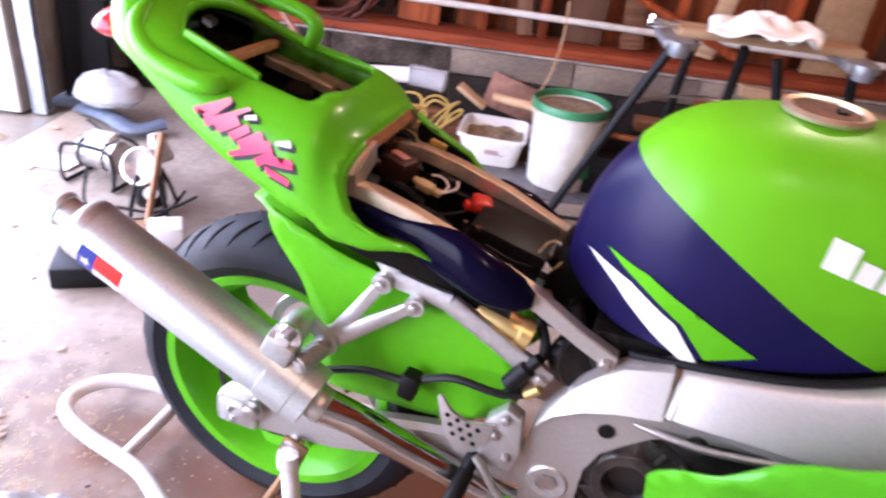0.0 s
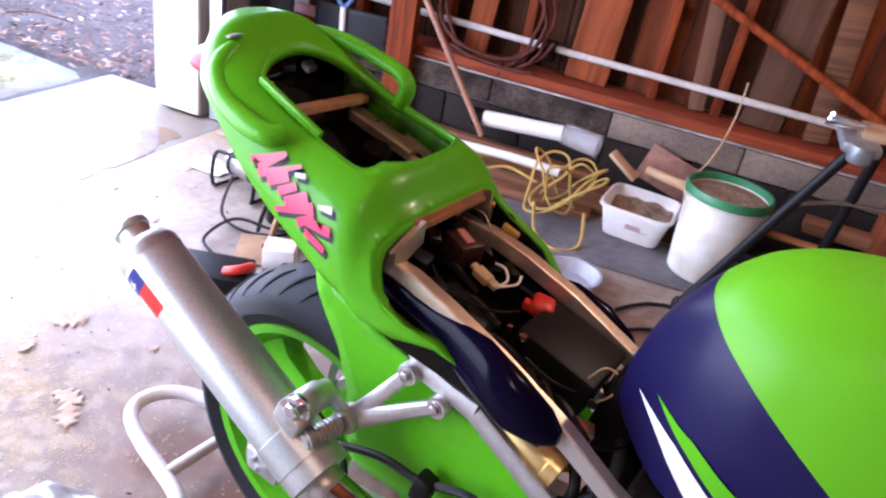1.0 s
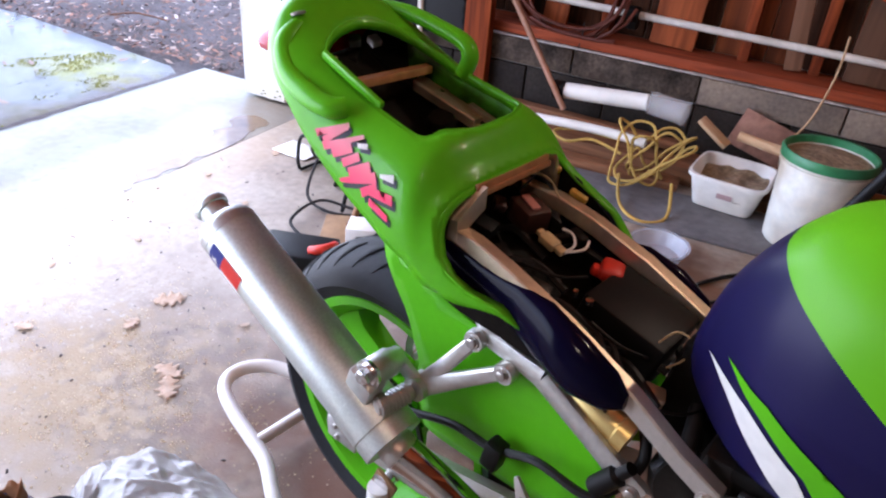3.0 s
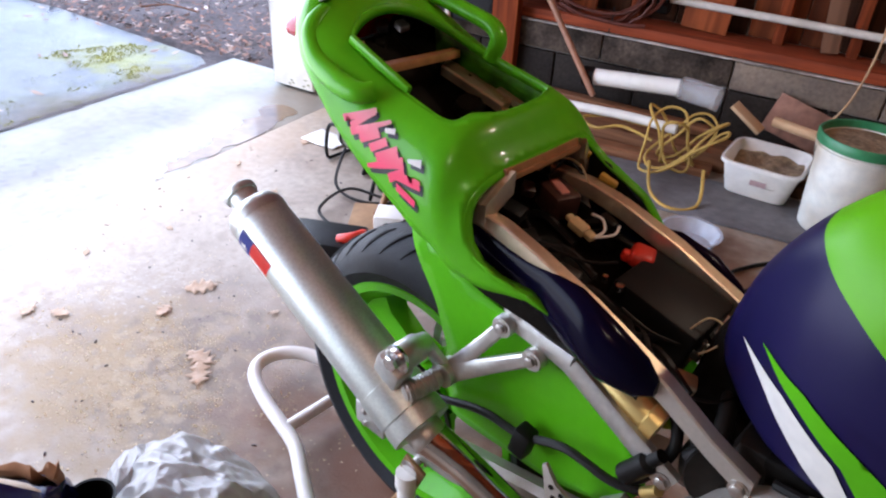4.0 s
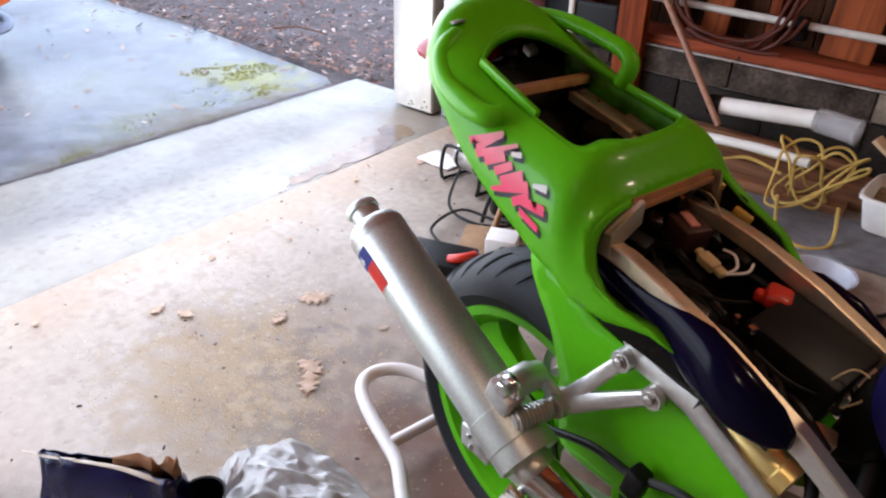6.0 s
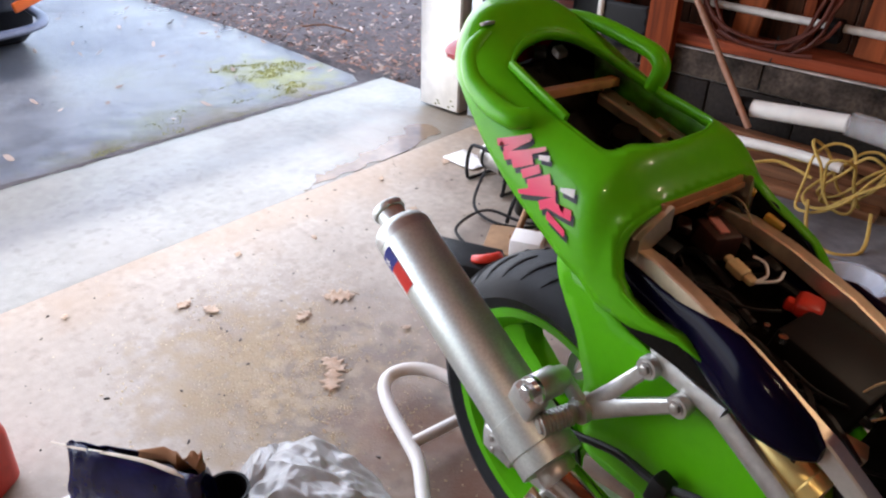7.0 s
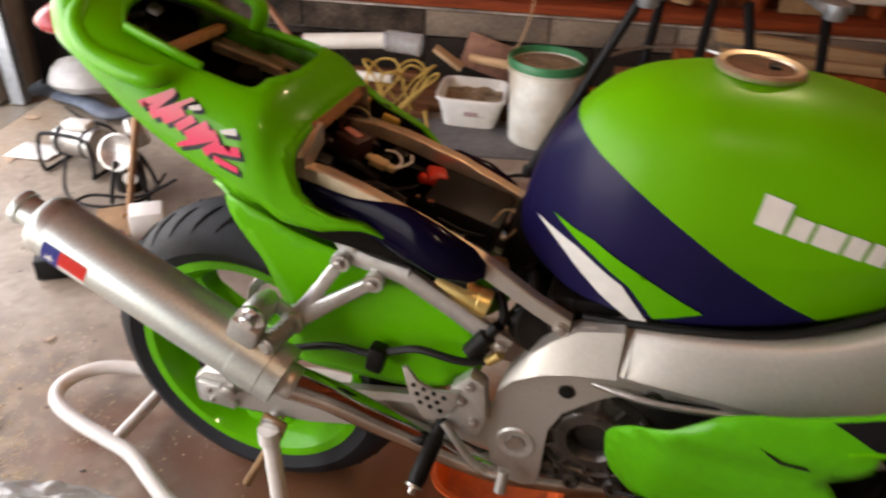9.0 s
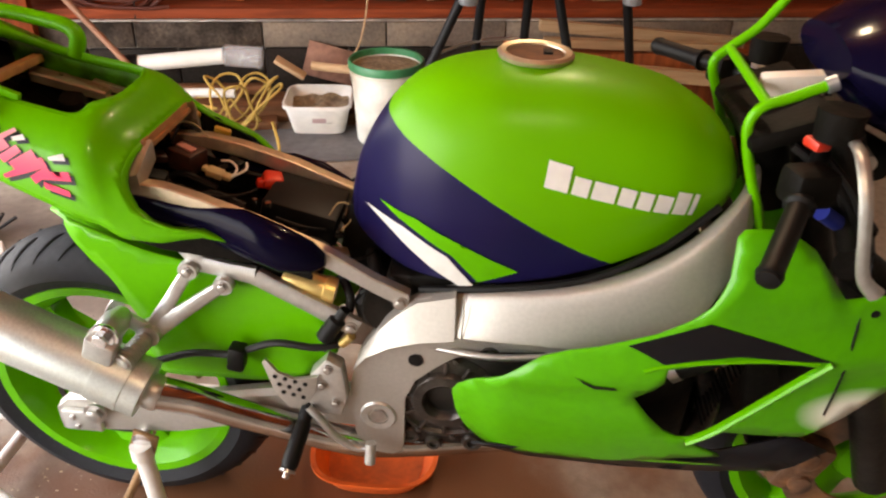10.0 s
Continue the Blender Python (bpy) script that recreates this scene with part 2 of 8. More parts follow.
def stain(m, centre, reach, tone, amount, scale, lo=2.15, hi=1.45):
    """A ragged stain round a point of the floor, laid over the material's colour."""
    nt, n = m.node_tree, m.node_tree.nodes
    base = n["Principled BSDF"].inputs["Base Color"]
    was = base.links[0].from_socket
    tc, mp, ln, ns = n.new("ShaderNodeTexCoord"), n.new("ShaderNodeMapping"), n.new("ShaderNodeVectorMath"), n.new("ShaderNodeTexNoise")
    mp.inputs["Location"].default_value = [-u / v for u, v in zip(centre, reach)]
    mp.inputs["Scale"].default_value = [1 / v for v in reach]
    ln.operation = "LENGTH"
    ns.inputs["Scale"].default_value, ns.inputs["Detail"].default_value = scale, 8.0
    nt.links.new(tc.outputs["Object"], mp.inputs[0])
    nt.links.new(mp.outputs[0], ln.inputs[0])
    nt.links.new(tc.outputs["Object"], ns.inputs["Vector"])
    add, mr, mix = n.new("ShaderNodeMath"), n.new("ShaderNodeMapRange"), n.new("ShaderNodeMix")
    add.operation = "MULTIPLY_ADD"
    add.inputs[1].default_value = 2.2
    nt.links.new(ns.outputs[0], add.inputs[0])
    nt.links.new(ln.outputs["Value"], add.inputs[2])
    mr.inputs["From Min"].default_value, mr.inputs["From Max"].default_value = lo, hi
    mr.inputs["To Min"].default_value, mr.inputs["To Max"].default_value = 0.0, amount
    nt.links.new(add.outputs[0], mr.inputs["Value"])
    mix.data_type = "RGBA"
    mix.inputs[7].default_value = (*tone, 1)
    nt.links.new(mr.outputs[0], mix.inputs[0])
    nt.links.new(was, mix.inputs[6])
    nt.links.new(mix.outputs[2], base)


stain(CONCRETE, (-0.9, 1.3, 0), (1.2, 1.2, 1), (0.3, 0.25, 0.2), 0.55, 10.0)
stain(CONCRETE, (-0.5, 1.5, 0), (0.5, 0.42, 1), (0.22, 0.155, 0.11), 0.8, 4.0)
stain(CONCRETE, (-0.64, 1.36, 0), (0.4, 0.36, 1), (0.2, 0.125, 0.05), 0.75, 12.0)
stain(CONCRETE, (-0.52, 1.42, 0), (0.5, 0.4, 1), (0.14, 0.09, 0.05), 0.6, 16.0, 1.3, 1.05)
stain(CONCRETE, (-0.4, 1.3, 0), (0.22, 0.22, 1), (0.12, 0.085, 0.06), 0.7, 7.0)
stain(CONCRETE, (-0.9, 1.35, 0), (1.6, 1.4, 1), (0.15, 0.115, 0.09), 0.6, 42.0, 0.95, 0.85)
stain(CONCRETE, (-0.9, 1.5, 0), (2.0, 1.8, 1), (0.2, 0.15, 0.115), 0.4, 17.0, 1.25, 1.0)
stain(CONCRETE, (-0.66, 1.36, 0), (0.4, 0.34, 1), (0.23, 0.145, 0.05), 0.75, 14.0)
stain(CONCRETE, (-0.62, 1.36, 0), (1.2, 1.0, 1), (0.45, 0.34, 0.19), 0.4, 150.0, 0.99, 0.85)
stain(CONCRETE, (-0.7, 1.5, 0), (2.2, 2.0, 1), (0.17, 0.125, 0.09), 0.55, 26.0, 1.02, 0.86)
stain(CONCRETE, (-0.5, 1.35, 0), (0.75, 0.6, 1), (0.13, 0.085, 0.05), 0.75, 34.0, 1.15, 0.95)
stain(CONCRETE, (-0.9, 1.6, 0), (2.4, 2.2, 1), (0.44, 0.4, 0.34), 0.45, 60.0, 0.92, 0.82)
stain(CONCRETE, (-0.45, 1.5, 0), (0.6, 0.45, 1), (0.1, 0.06, 0.035), 0.7, 11.0, 1.65, 1.3)
stain(CONCRETE, (-0.55, 1.4, 0), (0.8, 0.6, 1), (0.42, 0.32, 0.2), 0.38, 24.0, 1.3, 1.12)
stain(CONCRETE, (-0.9, 1.7, 0), (1.6, 1.6, 1), (0.2, 0.14, 0.1), 0.4, 70.0, 1.05, 0.92)
stain(CONCRETE, (-1.4, 2.2, 0), (0.22, 1.3, 1), (0.3, 0.2, 0.12), 0.5, 5.0)
# Darker brown patches of the floor behind, below and beside the motorcycle.
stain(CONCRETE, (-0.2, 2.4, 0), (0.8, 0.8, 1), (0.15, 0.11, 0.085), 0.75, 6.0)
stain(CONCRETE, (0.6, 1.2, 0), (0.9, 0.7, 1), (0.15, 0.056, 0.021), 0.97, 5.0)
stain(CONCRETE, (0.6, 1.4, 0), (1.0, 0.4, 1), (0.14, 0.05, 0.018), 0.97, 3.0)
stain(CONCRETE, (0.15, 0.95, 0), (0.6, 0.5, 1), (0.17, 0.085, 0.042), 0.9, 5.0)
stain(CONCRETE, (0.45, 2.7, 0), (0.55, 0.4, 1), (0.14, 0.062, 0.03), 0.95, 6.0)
stain(APRON, (-1.65, 2.9, 0), (0.35, 0.6, 1), (0.22, 0.18, 0.14), 0.7, 8.0)
stain(APRON, (-1.9, 1.6, 0), (2.0, 3.0, 1), (0.3, 0.29, 0.26), 0.5, 4.0, 1.7, 1.1)
stain(APRON, (-1.9, 1.6, 0), (2.0, 3.0, 1), (0.15, 0.14, 0.12), 0.45, 22.0, 1.1, 0.9)
stain(APRON, (-2.33, 2.0, 0), (0.06, 3.0, 1), (0.2, 0.22, 0.19), 0.6, 6.0)
stain(ASPHALT, (-2.84, 2.96, 0), (0.5, 0.34, 1), (0.15, 0.155, 0.012), 0.97, 9.0)
stain(ASPHALT, (-2.45, 2.2, 0), (0.16, 0.8, 1), (0.07, 0.075, 0.02), 0.85, 9.0)
stain(ASPHALT, (-2.64, 2.26, 0), (0.2, 0.4, 1), (0.09, 0.095, 0.015), 0.85, 14.0)
stain(ASPHALT, (-3.3, 2.3, 0), (0.5, 0.4, 1), (0.12, 0.13, 0.07), 0.6, 5.0)
stain(ASPHALT, (-3.6, 2.0, 0), (4.0, 3.0, 1), (0.17, 0.19, 0.215), 0.55, 7.0, 1.5, 1.05)
stain(ASPHALT, (-3.6, 2.0, 0), (4.0, 3.0, 1), (0.045, 0.048, 0.052), 0.6, 24.0, 1.2, 0.95)
stain(ASPHALT, (-3.6, 2.0, 0), (4.0, 3.0, 1), (0.24, 0.25, 0.26), 0.6, 46.0, 0.98, 0.85)
stain(ASPHALT, (-4.2, 2.2, 0), (2.0, 1.2, 1), (0.13, 0.14, 0.155), 0.6, 2.5)
PLASTER = material("plain_garage_wall", (0.36, 0.32, 0.28), 0.85, 0, 0.15, 12)

# ---- mesh helpers ----


def part(name, bm, mat, parent=None, label="", flat=False):
    """Links a bmesh as one mesh object under a thing or part."""
    me = bpy.data.meshes.new(name)
    bmesh.ops.recalc_face_normals(bm, faces=bm.faces)
    bm.to_mesh(me)
    bm.free()
    for m in mat if isinstance(mat, (list, tuple)) else [mat]:
        me.materials.append(m)
    if not flat:
        me.shade_auto_smooth(angle=radians(38)) if hasattr(me, "shade_auto_smooth") else me.shade_smooth()
        me.set_sharp_from_angle(angle=radians(38))
    ob = new(name, me)
    if parent:
        ob.parent = parent
    if label:
        ob["label"] = label
    return ob


def thing(name, label, category, m=None, group="", kind=""):
    ob = new(name)
    ob.empty_display_size = 0.1
    if m is not None:
        ob.matrix_world = m
    return tagged(ob, label, category, group, kind)


def solo(name, bm, mat, label, category, m=None, group="", kind="", flat=False):
    """A thing that is one mesh."""
    ob = part(name, bm, mat, None, "", flat)
    if m is not None:
        ob.matrix_world = m
    return tagged(ob, label, category, group, kind)


def box(bm, size, m=None, bevel=0.003, seg=2):
    got = bmesh.ops.create_cube(bm, size=1.0)
    verts = got["verts"]
    bmesh.ops.scale(bm, vec=size, verts=verts)
    if bevel:
        edges = list({e for v in verts for e in v.link_edges})
        res = bmesh.ops.bevel(bm, geom=edges, offset=min(bevel, min(size) * 0.45), segments=seg, affect="EDGES", profile=0.5)
        verts = list({v for f in res["faces"] for v in f.verts} | {v for v in verts if v.is_valid})
    if m is not None:
        bmesh.ops.transform(bm, matrix=m, verts=verts)
    return bm


def at(x, y, z, rx=0, ry=0, rz=0):
    return pose(x, y, z, rx, ry, rz)


def spline(pts, n=8, closed=False):
    """Catmull-Rom through the points."""
    p = [Vector(q) for q in pts]
    if len(p) < 3:
        return p
    out, count = [], len(p) if closed else len(p) - 1
    for i in range(count):
        if closed:
            a, b, c, d = p[i - 1], p[i], p[(i + 1) % len(p)], p[(i + 2) % len(p)]
        else:
            a, b, c = p[max(i - 1, 0)], p[i], p[i + 1]
            d = p[min(i + 2, len(p) - 1)]
        for k in range(n):
            t = k / n
            out.append(0.5 * ((2 * b) + (c - a) * t + (2 * a - 5 * b + 4 * c - d) * t * t + (3 * b - a - 3 * c + d) * t ** 3))
    if not closed:
        out.append(p[-1])
    return out


def skin(bm, rings, closed_path=False, caps=True):
    loops = [[bm.verts.new(v) for v in r] for r in rings]
    n = len(loops[0])
    pairs = list(zip(loops, loops[1:])) + ([(loops[-1], loops[0])] if closed_path else [])
    for a, b in pairs:
        for i in range(n):
            bm.faces.new((a[i], a[(i + 1) % n], b[(i + 1) % n], b[i]))
    if caps and not closed_path:
        bm.faces.new(loops[0][::-1])
        bm.faces.new(loops[-1])
    return bm


def tube(bm, pts, r, seg=10, n=6, closed=False, flat=1.0, up=(0, 0, 1)):
    """A swept tube; r is one radius or one for each given point; flat squeezes it along up."""
    path = spline(pts, n, closed)
    if isinstance(r, (list, tuple)):
        k = len(path) - 1
        rad = [float(np.interp(i / k * (len(r) - 1), range(len(r)), r)) for i in range(len(path))]
    else:
        rad = [r] * len(path)
    rings = []
    side = None
    for i, q in enumerate(path):
        a = path[i - 1] if (i or closed) else q
        b = path[(i + 1) % len(path)] if (i < len(path) - 1 or closed) else q
        d = (b - a).normalized()
        if side is None:
            u = Vector(up) if abs(d.dot(Vector(up))) < 0.95 else Vector((0, 1, 0))
            side = d.cross(u).normalized()
        else:
            side = (side - d * side.dot(d)).normalized()
        v = side.cross(d).normalized()
        rings.append([q + side * (rad[i] * math.cos(2 * math.pi * j / seg)) + v * (rad[i] * flat * math.sin(2 * math.pi * j / seg)) for j in range(seg)])
    return skin(bm, rings, closed)


def lathe(bm, profile, m=None, seg=32, closed=False):
    """profile: (radius, height) along local z."""
    m = m or Matrix()
    rings = []
    for r, h in profile:
        rings.append([m @ Vector((max(r, 1e-4) * math.cos(2 * math.pi * j / seg), max(r, 1e-4) * math.sin(2 * math.pi * j / seg), h)) for j in range(seg)])
    return skin(bm, rings, closed, caps=not closed)


def along(a, b):
    """The pose at a whose z axis points to b."""
    a, b = Vector(a), Vector(b)
    return Matrix.Translation(a) @ (b - a).to_track_quat("Z", "Y").to_matrix().to_4x4()


def rod(bm, a, b, r, seg=12, r2=None):
    length = (Vector(b) - Vector(a)).length
    return lathe(bm, [(r, 0), (r2 if r2 is not None else r, length)], along(a, b), seg)


def inside(p, poly):
    x, y, hit = p[0], p[1], False
    for (x1, y1), (x2, y2) in zip(poly, poly[1:] + poly[:1]):
        if (y1 > y) != (y2 > y) and x < (x2 - x1) * (y - y1) / (y2 - y1) + x1:
            hit = not hit
    return hit


def resample(poly, step):
    out = []
    for a, b in zip(poly, poly[1:] + poly[:1]):
        a, b = Vector(a), Vector(b)
        k = max(1, round((b - a).length / step))
        out += [tuple(a.lerp(b, i / k)) for i in range(k)]
    return out


def rounded(poly, n=4):
    """A smooth closed outline through the points of a coarse one."""
    return [tuple(p)[:2] for p in spline([(*q, 0) for q in poly], n, True)]


def sheet(bm, outer, holes, place, cell=0.02):
    """Fills an outline (with holes) by triangles of about the cell's size and puts each point at place(u, v)."""
    outer = [tuple(p[:2]) for p in outer]
    holes = [[tuple(p[:2]) for p in h] for h in holes]
    loops = [resample(outer, cell)] + [resample(h, cell) for h in holes]
    pts, edges = [], []
    for lp in loops:
        s = len(pts)
        pts += lp
        edges += [(s + i, s + (i + 1) % len(lp)) for i in range(len(lp))]
    rim = np.array(pts)
    us, vs = [p[0] for p in outer], [p[1] for p in outer]
    row = 0
    v = min(vs)
    while v < max(vs):
        u = min(us) + (cell / 2 if row % 2 else 0)
        while u < max(us):
            if inside((u, v), outer) and not any(inside((u, v), h) for h in holes) and np.min(np.hypot(rim[:, 0] - u, rim[:, 1] - v)) > cell * 0.55:
                pts.append((u, v))
            u += cell
        v += cell * 0.87
        row += 1
    co, _, faces, *_ = delaunay_2d_cdt([Vector(p) for p in pts], edges, [], 0, 1e-6)
    vert = [bm.verts.new(place(p[0], p[1])) for p in co]
    for f in faces:
        c = sum((co[i] for i in f), Vector((0, 0))) / len(f)
        if inside(c, outer) and not any(inside(c, h) for h in holes):
            try:
                bm.faces.new([vert[i] for i in f])
            except ValueError:
                pass
    for v in [v for v in bm.verts if not v.link_faces]:
        bm.verts.remove(v)
    return bm


def thick(ob, t, offset=-1):
    s = ob.modifiers.new("thickness", "SOLIDIFY")
    s.thickness, s.offset = t, offset
    return ob


def plate(bm, poly, y0, y1, bevel=0.002, m=None):
    """A flat plate: an outline in x, z with thickness from y0 to y1."""
    a = [bm.verts.new((x, y0, z)) for x, z in poly]
    b = [bm.verts.new((x, y1, z)) for x, z in poly]
    n = len(poly)
    faces = [bm.faces.new(a), bm.faces.new(b[::-1])]
    for i in range(n):
        faces.append(bm.faces.new((a[i], b[i], b[(i + 1) % n], a[(i + 1) % n])))
    verts = a + b
    if bevel:
        rim = [e for f in faces[:2] for e in f.edges]
        res = bmesh.ops.bevel(bm, geom=rim, offset=bevel, segments=2, affect="EDGES", profile=0.5)
        verts = list({v for f in res["faces"] for v in f.verts} | {v for v in verts if v.is_valid})
    if m is not None:
        bmesh.ops.transform(bm, matrix=m, verts=verts)
    return bm


def bolt(name, parent, p, d, r=0.009, h=0.008, mat=None):
    """A hexagon bolt head on a washer, at p, pointing along d."""
    m = along(p, Vector(p) + Vector(d))
    bm = bmesh.new()
    lathe(bm, [(r * 1.35, 0), (r * 1.35, h * 0.25)], m, 20)
    lathe(bm, [(r, h * 0.25), (r, h * 0.9), (r * 0.85, h)], m, 6)
    lathe(bm, [(r * 0.45, h), (r * 0.45, h * 1.02)], m, 6)
    return part(name, bm, mat or STEEL, parent)


def ramp(x, xs, ys):
    return float(np.interp(x, xs, ys))


def glide(x, xs, ys):
    """A smooth curve through the given values."""
    n = len(xs)
    k = min(max(sum(1 for v in xs if v <= x) - 1, 0), n - 2)
    slope = [(ys[i + 1] - ys[i]) / (xs[i + 1] - xs[i]) for i in range(n - 1)]

    def tangent(i):
        if i == 0 or i == n - 1:
            return slope[0] if i == 0 else slope[-1]
        a, b = slope[i - 1], slope[i]
        return 0.0 if a * b <= 0 else 2 * a * b / (a + b)
    h = xs[k + 1] - xs[k]
    t = min(1.0, max(0.0, (x - xs[k]) / h))
    return (1 + 2 * t) * (1 - t) ** 2 * ys[k] + t * (1 - t) ** 2 * h * tangent(k) + t * t * (3 - 2 * t) * ys[k + 1] + t * t * (t - 1) * h * tangent(k + 1)

# ---- the garage ----
WALL_Y, DOOR_X, REVEAL_Y = 3.75, -1.61, 3.2

bm = bmesh.new()
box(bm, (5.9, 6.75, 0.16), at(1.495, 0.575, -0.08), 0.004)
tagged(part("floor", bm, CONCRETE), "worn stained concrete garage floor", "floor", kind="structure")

bm = bmesh.new()
box(bm, (0.865, 6.2, 0.14), at(-1.897, 0.28, -0.078), 0.012)
tagged(part("pavement", bm, APRON), "wet pale concrete apron in front of the garage", "apron", kind="structure")

bm = bmesh.new()
PUDDLE = [(-1.5, 2.12), (-1.515, 2.2), (-1.55, 2.3), (-1.545, 2.45), (-1.6, 2.6), (-1.64, 2.75), (-1.67, 2.88), (-1.66, 2.98), (-1.57, 3.0), (-1.5, 2.9), (-1.475, 2.64), (-1.475, 2.44), (-1.475, 2.28), (-1.48, 2.15)]
sheet(bm, [(min(-1.472, x + 0.05 * noise.noise((x * 9, y * 9, 0)) + 0.03 * noise.noise((x * 31, y * 31, 5))), y) for x, y in resample(rounded(PUDDLE, 5), 0.02)], [], lambda x, y: Vector((x, y, -0.006)), 0.05)
tagged(part("water", bm, WATER), "thin puddle of rain water on the apron by the jamb", "puddle", kind="structure")

bm = bmesh.new()
prev = None
for k in range(240):
    y = -2.6 + k * 0.0245
    w0, w1 = 0.014 + 0.02 * noise.noise((y * 9, 0, 0)) + 0.01 * noise.noise((y * 40, 0, 0)), 0.026 + 0.03 * noise.noise((y * 7, 3, 0)) + 0.012 * noise.noise((y * 30, 3, 0))
    row = [bm.verts.new((-2.33 + w0, y, -0.006)), bm.verts.new((-2.336, y, -0.008)), bm.verts.new((-2.34 - w1, y, -0.014))]
    if prev:
        for i in range(2):
            bm.faces.new((prev[i], prev[i + 1], row[i + 1], row[i]))
    prev = row
tagged(part("joint_dirt", bm, SOIL), "dark ragged dirt along the apron's edge", "dirt", kind="stuff")

bm = bmesh.new()
outer = [(-2.332, -8), (-2.332, 3.2), (-2.5, 3.3), (-3.2, 3.36), (-3.9, 3.42), (-5.0, 3.4), (-6.5, 3.55), (-9, 3.9), (-16, 4.5), (-16, -8)]
sheet(bm, outer, [], lambda x, y: Vector((x, y, -0.022 + 0.006 * noise.noise((x * 1.2, y * 1.2, 0)))), 0.35)
thick(tagged(part("road", bm, ASPHALT), "wet dark asphalt driveway", "driveway", kind="structure"), 0.05, 1)

bm = bmesh.new()
n = 90
grid = []
for i in range(n + 1):
    a = (i / n * 2 - 1)
    grid.append(math.copysign(abs(a) ** 3 * 220 + abs(a) * 9, a))
vs = [[bm.verts.new((x - 3, y + 4, -0.075 + (0.05 * noise.noise((x * 1.7, y * 1.7, 2)) if 3.1 < y + 4 < 14 and x < 1 else 0))) for y in grid] for x in grid]
for i in range(n):
    for j in range(n):
        bm.faces.new((vs[i][j], vs[i + 1][j], vs[i + 1][j + 1], vs[i][j + 1]))
tagged(part("ground", bm, SOIL), "dark damp ground under fallen leaves", "ground", kind="structure")

# doorway wall: a white-painted reveal, wall above and to the sides
bm = bmesh.new()
box(bm, (0.24, 0.55, 2.5), at(DOOR_X - 0.12, REVEAL_Y + 0.285, 1.25), 0.004)
box(bm, (0.24, 1.05, 2.5), at(DOOR_X - 0.12, -2.15, 1.25), 0.004)
box(bm, (0.24, 4.83, 0.38), at(DOOR_X - 0.12, 0.787, 2.31), 0.004)
tagged(part("wall_west", bm, PLASTER), "front wall round the open garage door", "wall", kind="structure")
bm = bmesh.new()
box(bm, (0.25, 0.02, 2.1), at(DOOR_X - 0.12, REVEAL_Y - 0.002, 1.06), 0.004)
box(bm, (0.02, 0.1, 2.1), at(DOOR_X - 0.255, REVEAL_Y + 0.06, 1.06), 0.004)
trim = tagged(part("trim", bm, JAMB), "white painted door jamb, flaking at its foot", "door jamb", kind="structure")
bm = bmesh.new()
for k in range(6):
    x, z = -1.85 + 0.24 * random.random(), 0.02 + 0.07 * random.random() ** 2
    lathe(bm, [(0.001, 0), (0.006, 0.001), (0.004, 0.002), (0.0, 0.003)], at(x, REVEAL_Y - 0.011, z, 90) @ Matrix.Diagonal((1.6, 0.7, 1, 1)), 7)
part("algae_patch", bm, MOSS, trim, "greenish growth at the foot")
bm = bmesh.new()
poly = [(-0.03, 0.0), (0.03, 0.0), (0.03, 0.012), (-0.018, 0.012), (-0.018, 0.038), (0.03, 0.038), (0.03, 0.05), (-0.03, 0.05)]
skin(bm, [[Vector((DOOR_X + 0.07 + u, REVEAL_Y + 0.03 + v, z)) for u, v in poly] for z in (0.0, 2.1)])
tagged(part("door_track", bm, GALV), "upright galvanised steel garage door track", "door track")

for name, size, m, label in (
        ("wall_east", (0.12, 6.75, 2.5), at(4.45, 0.575, 1.25), "plain far end wall"),
        ("wall_south", (6.2, 0.12, 2.5), at(1.45, -2.75, 1.25), "plain side wall behind")):
    bm = bmesh.new()
    box(bm, size, m, 0.004)
    tagged(part(name, bm, PLASTER), label, "wall", kind="structure")
bm = bmesh.new()
box(bm, (6.2, 6.9, 0.04), at(1.45, 0.6, 2.52), 0)
for k in range(9):
    box(bm, (0.045, 6.6, 0.14), at(-1.3 + 0.66 * k, 0.5, 2.43), 0)
tagged(part("ceiling", bm, FRAME_WOOD), "brown wooden ceiling with open joists", "ceiling", kind="structure")

# bulb in a plain socket
lamp = thing("ceiling_lamp", "bare warm bulb in a white ceiling socket", "lamp", at(BULBS[0][0], BULBS[0][1], 2.36), "ceiling bulbs")
bm = bmesh.new()
lathe(bm, [(0.06, 0), (0.06, -0.02), (0.025, -0.04), (0.02, -0.07)], None, 20)
part("socket", bm, WHITE_PLASTIC, lamp)
bm = bmesh.new()
lathe(bm, [(0.013, -0.07), (0.018, -0.09), (0.03, -0.12), (0.02, -0.15), (0.0, -0.158)], None, 16)
bulb_mat = material("lit_bulb_glass", (0.9, 0.8, 0.6), 0.3)
socket(bulb_mat, "Emission Color").default_value, socket(bulb_mat, "Emission Strength").default_value = (1, 0.75, 0.45, 1), 8.0
bulb = part("bulb", bm, bulb_mat, lamp)
bulb.visible_shadow = False
copy_thing(lamp, at(BULBS[1][0], BULBS[1][1], 2.36))

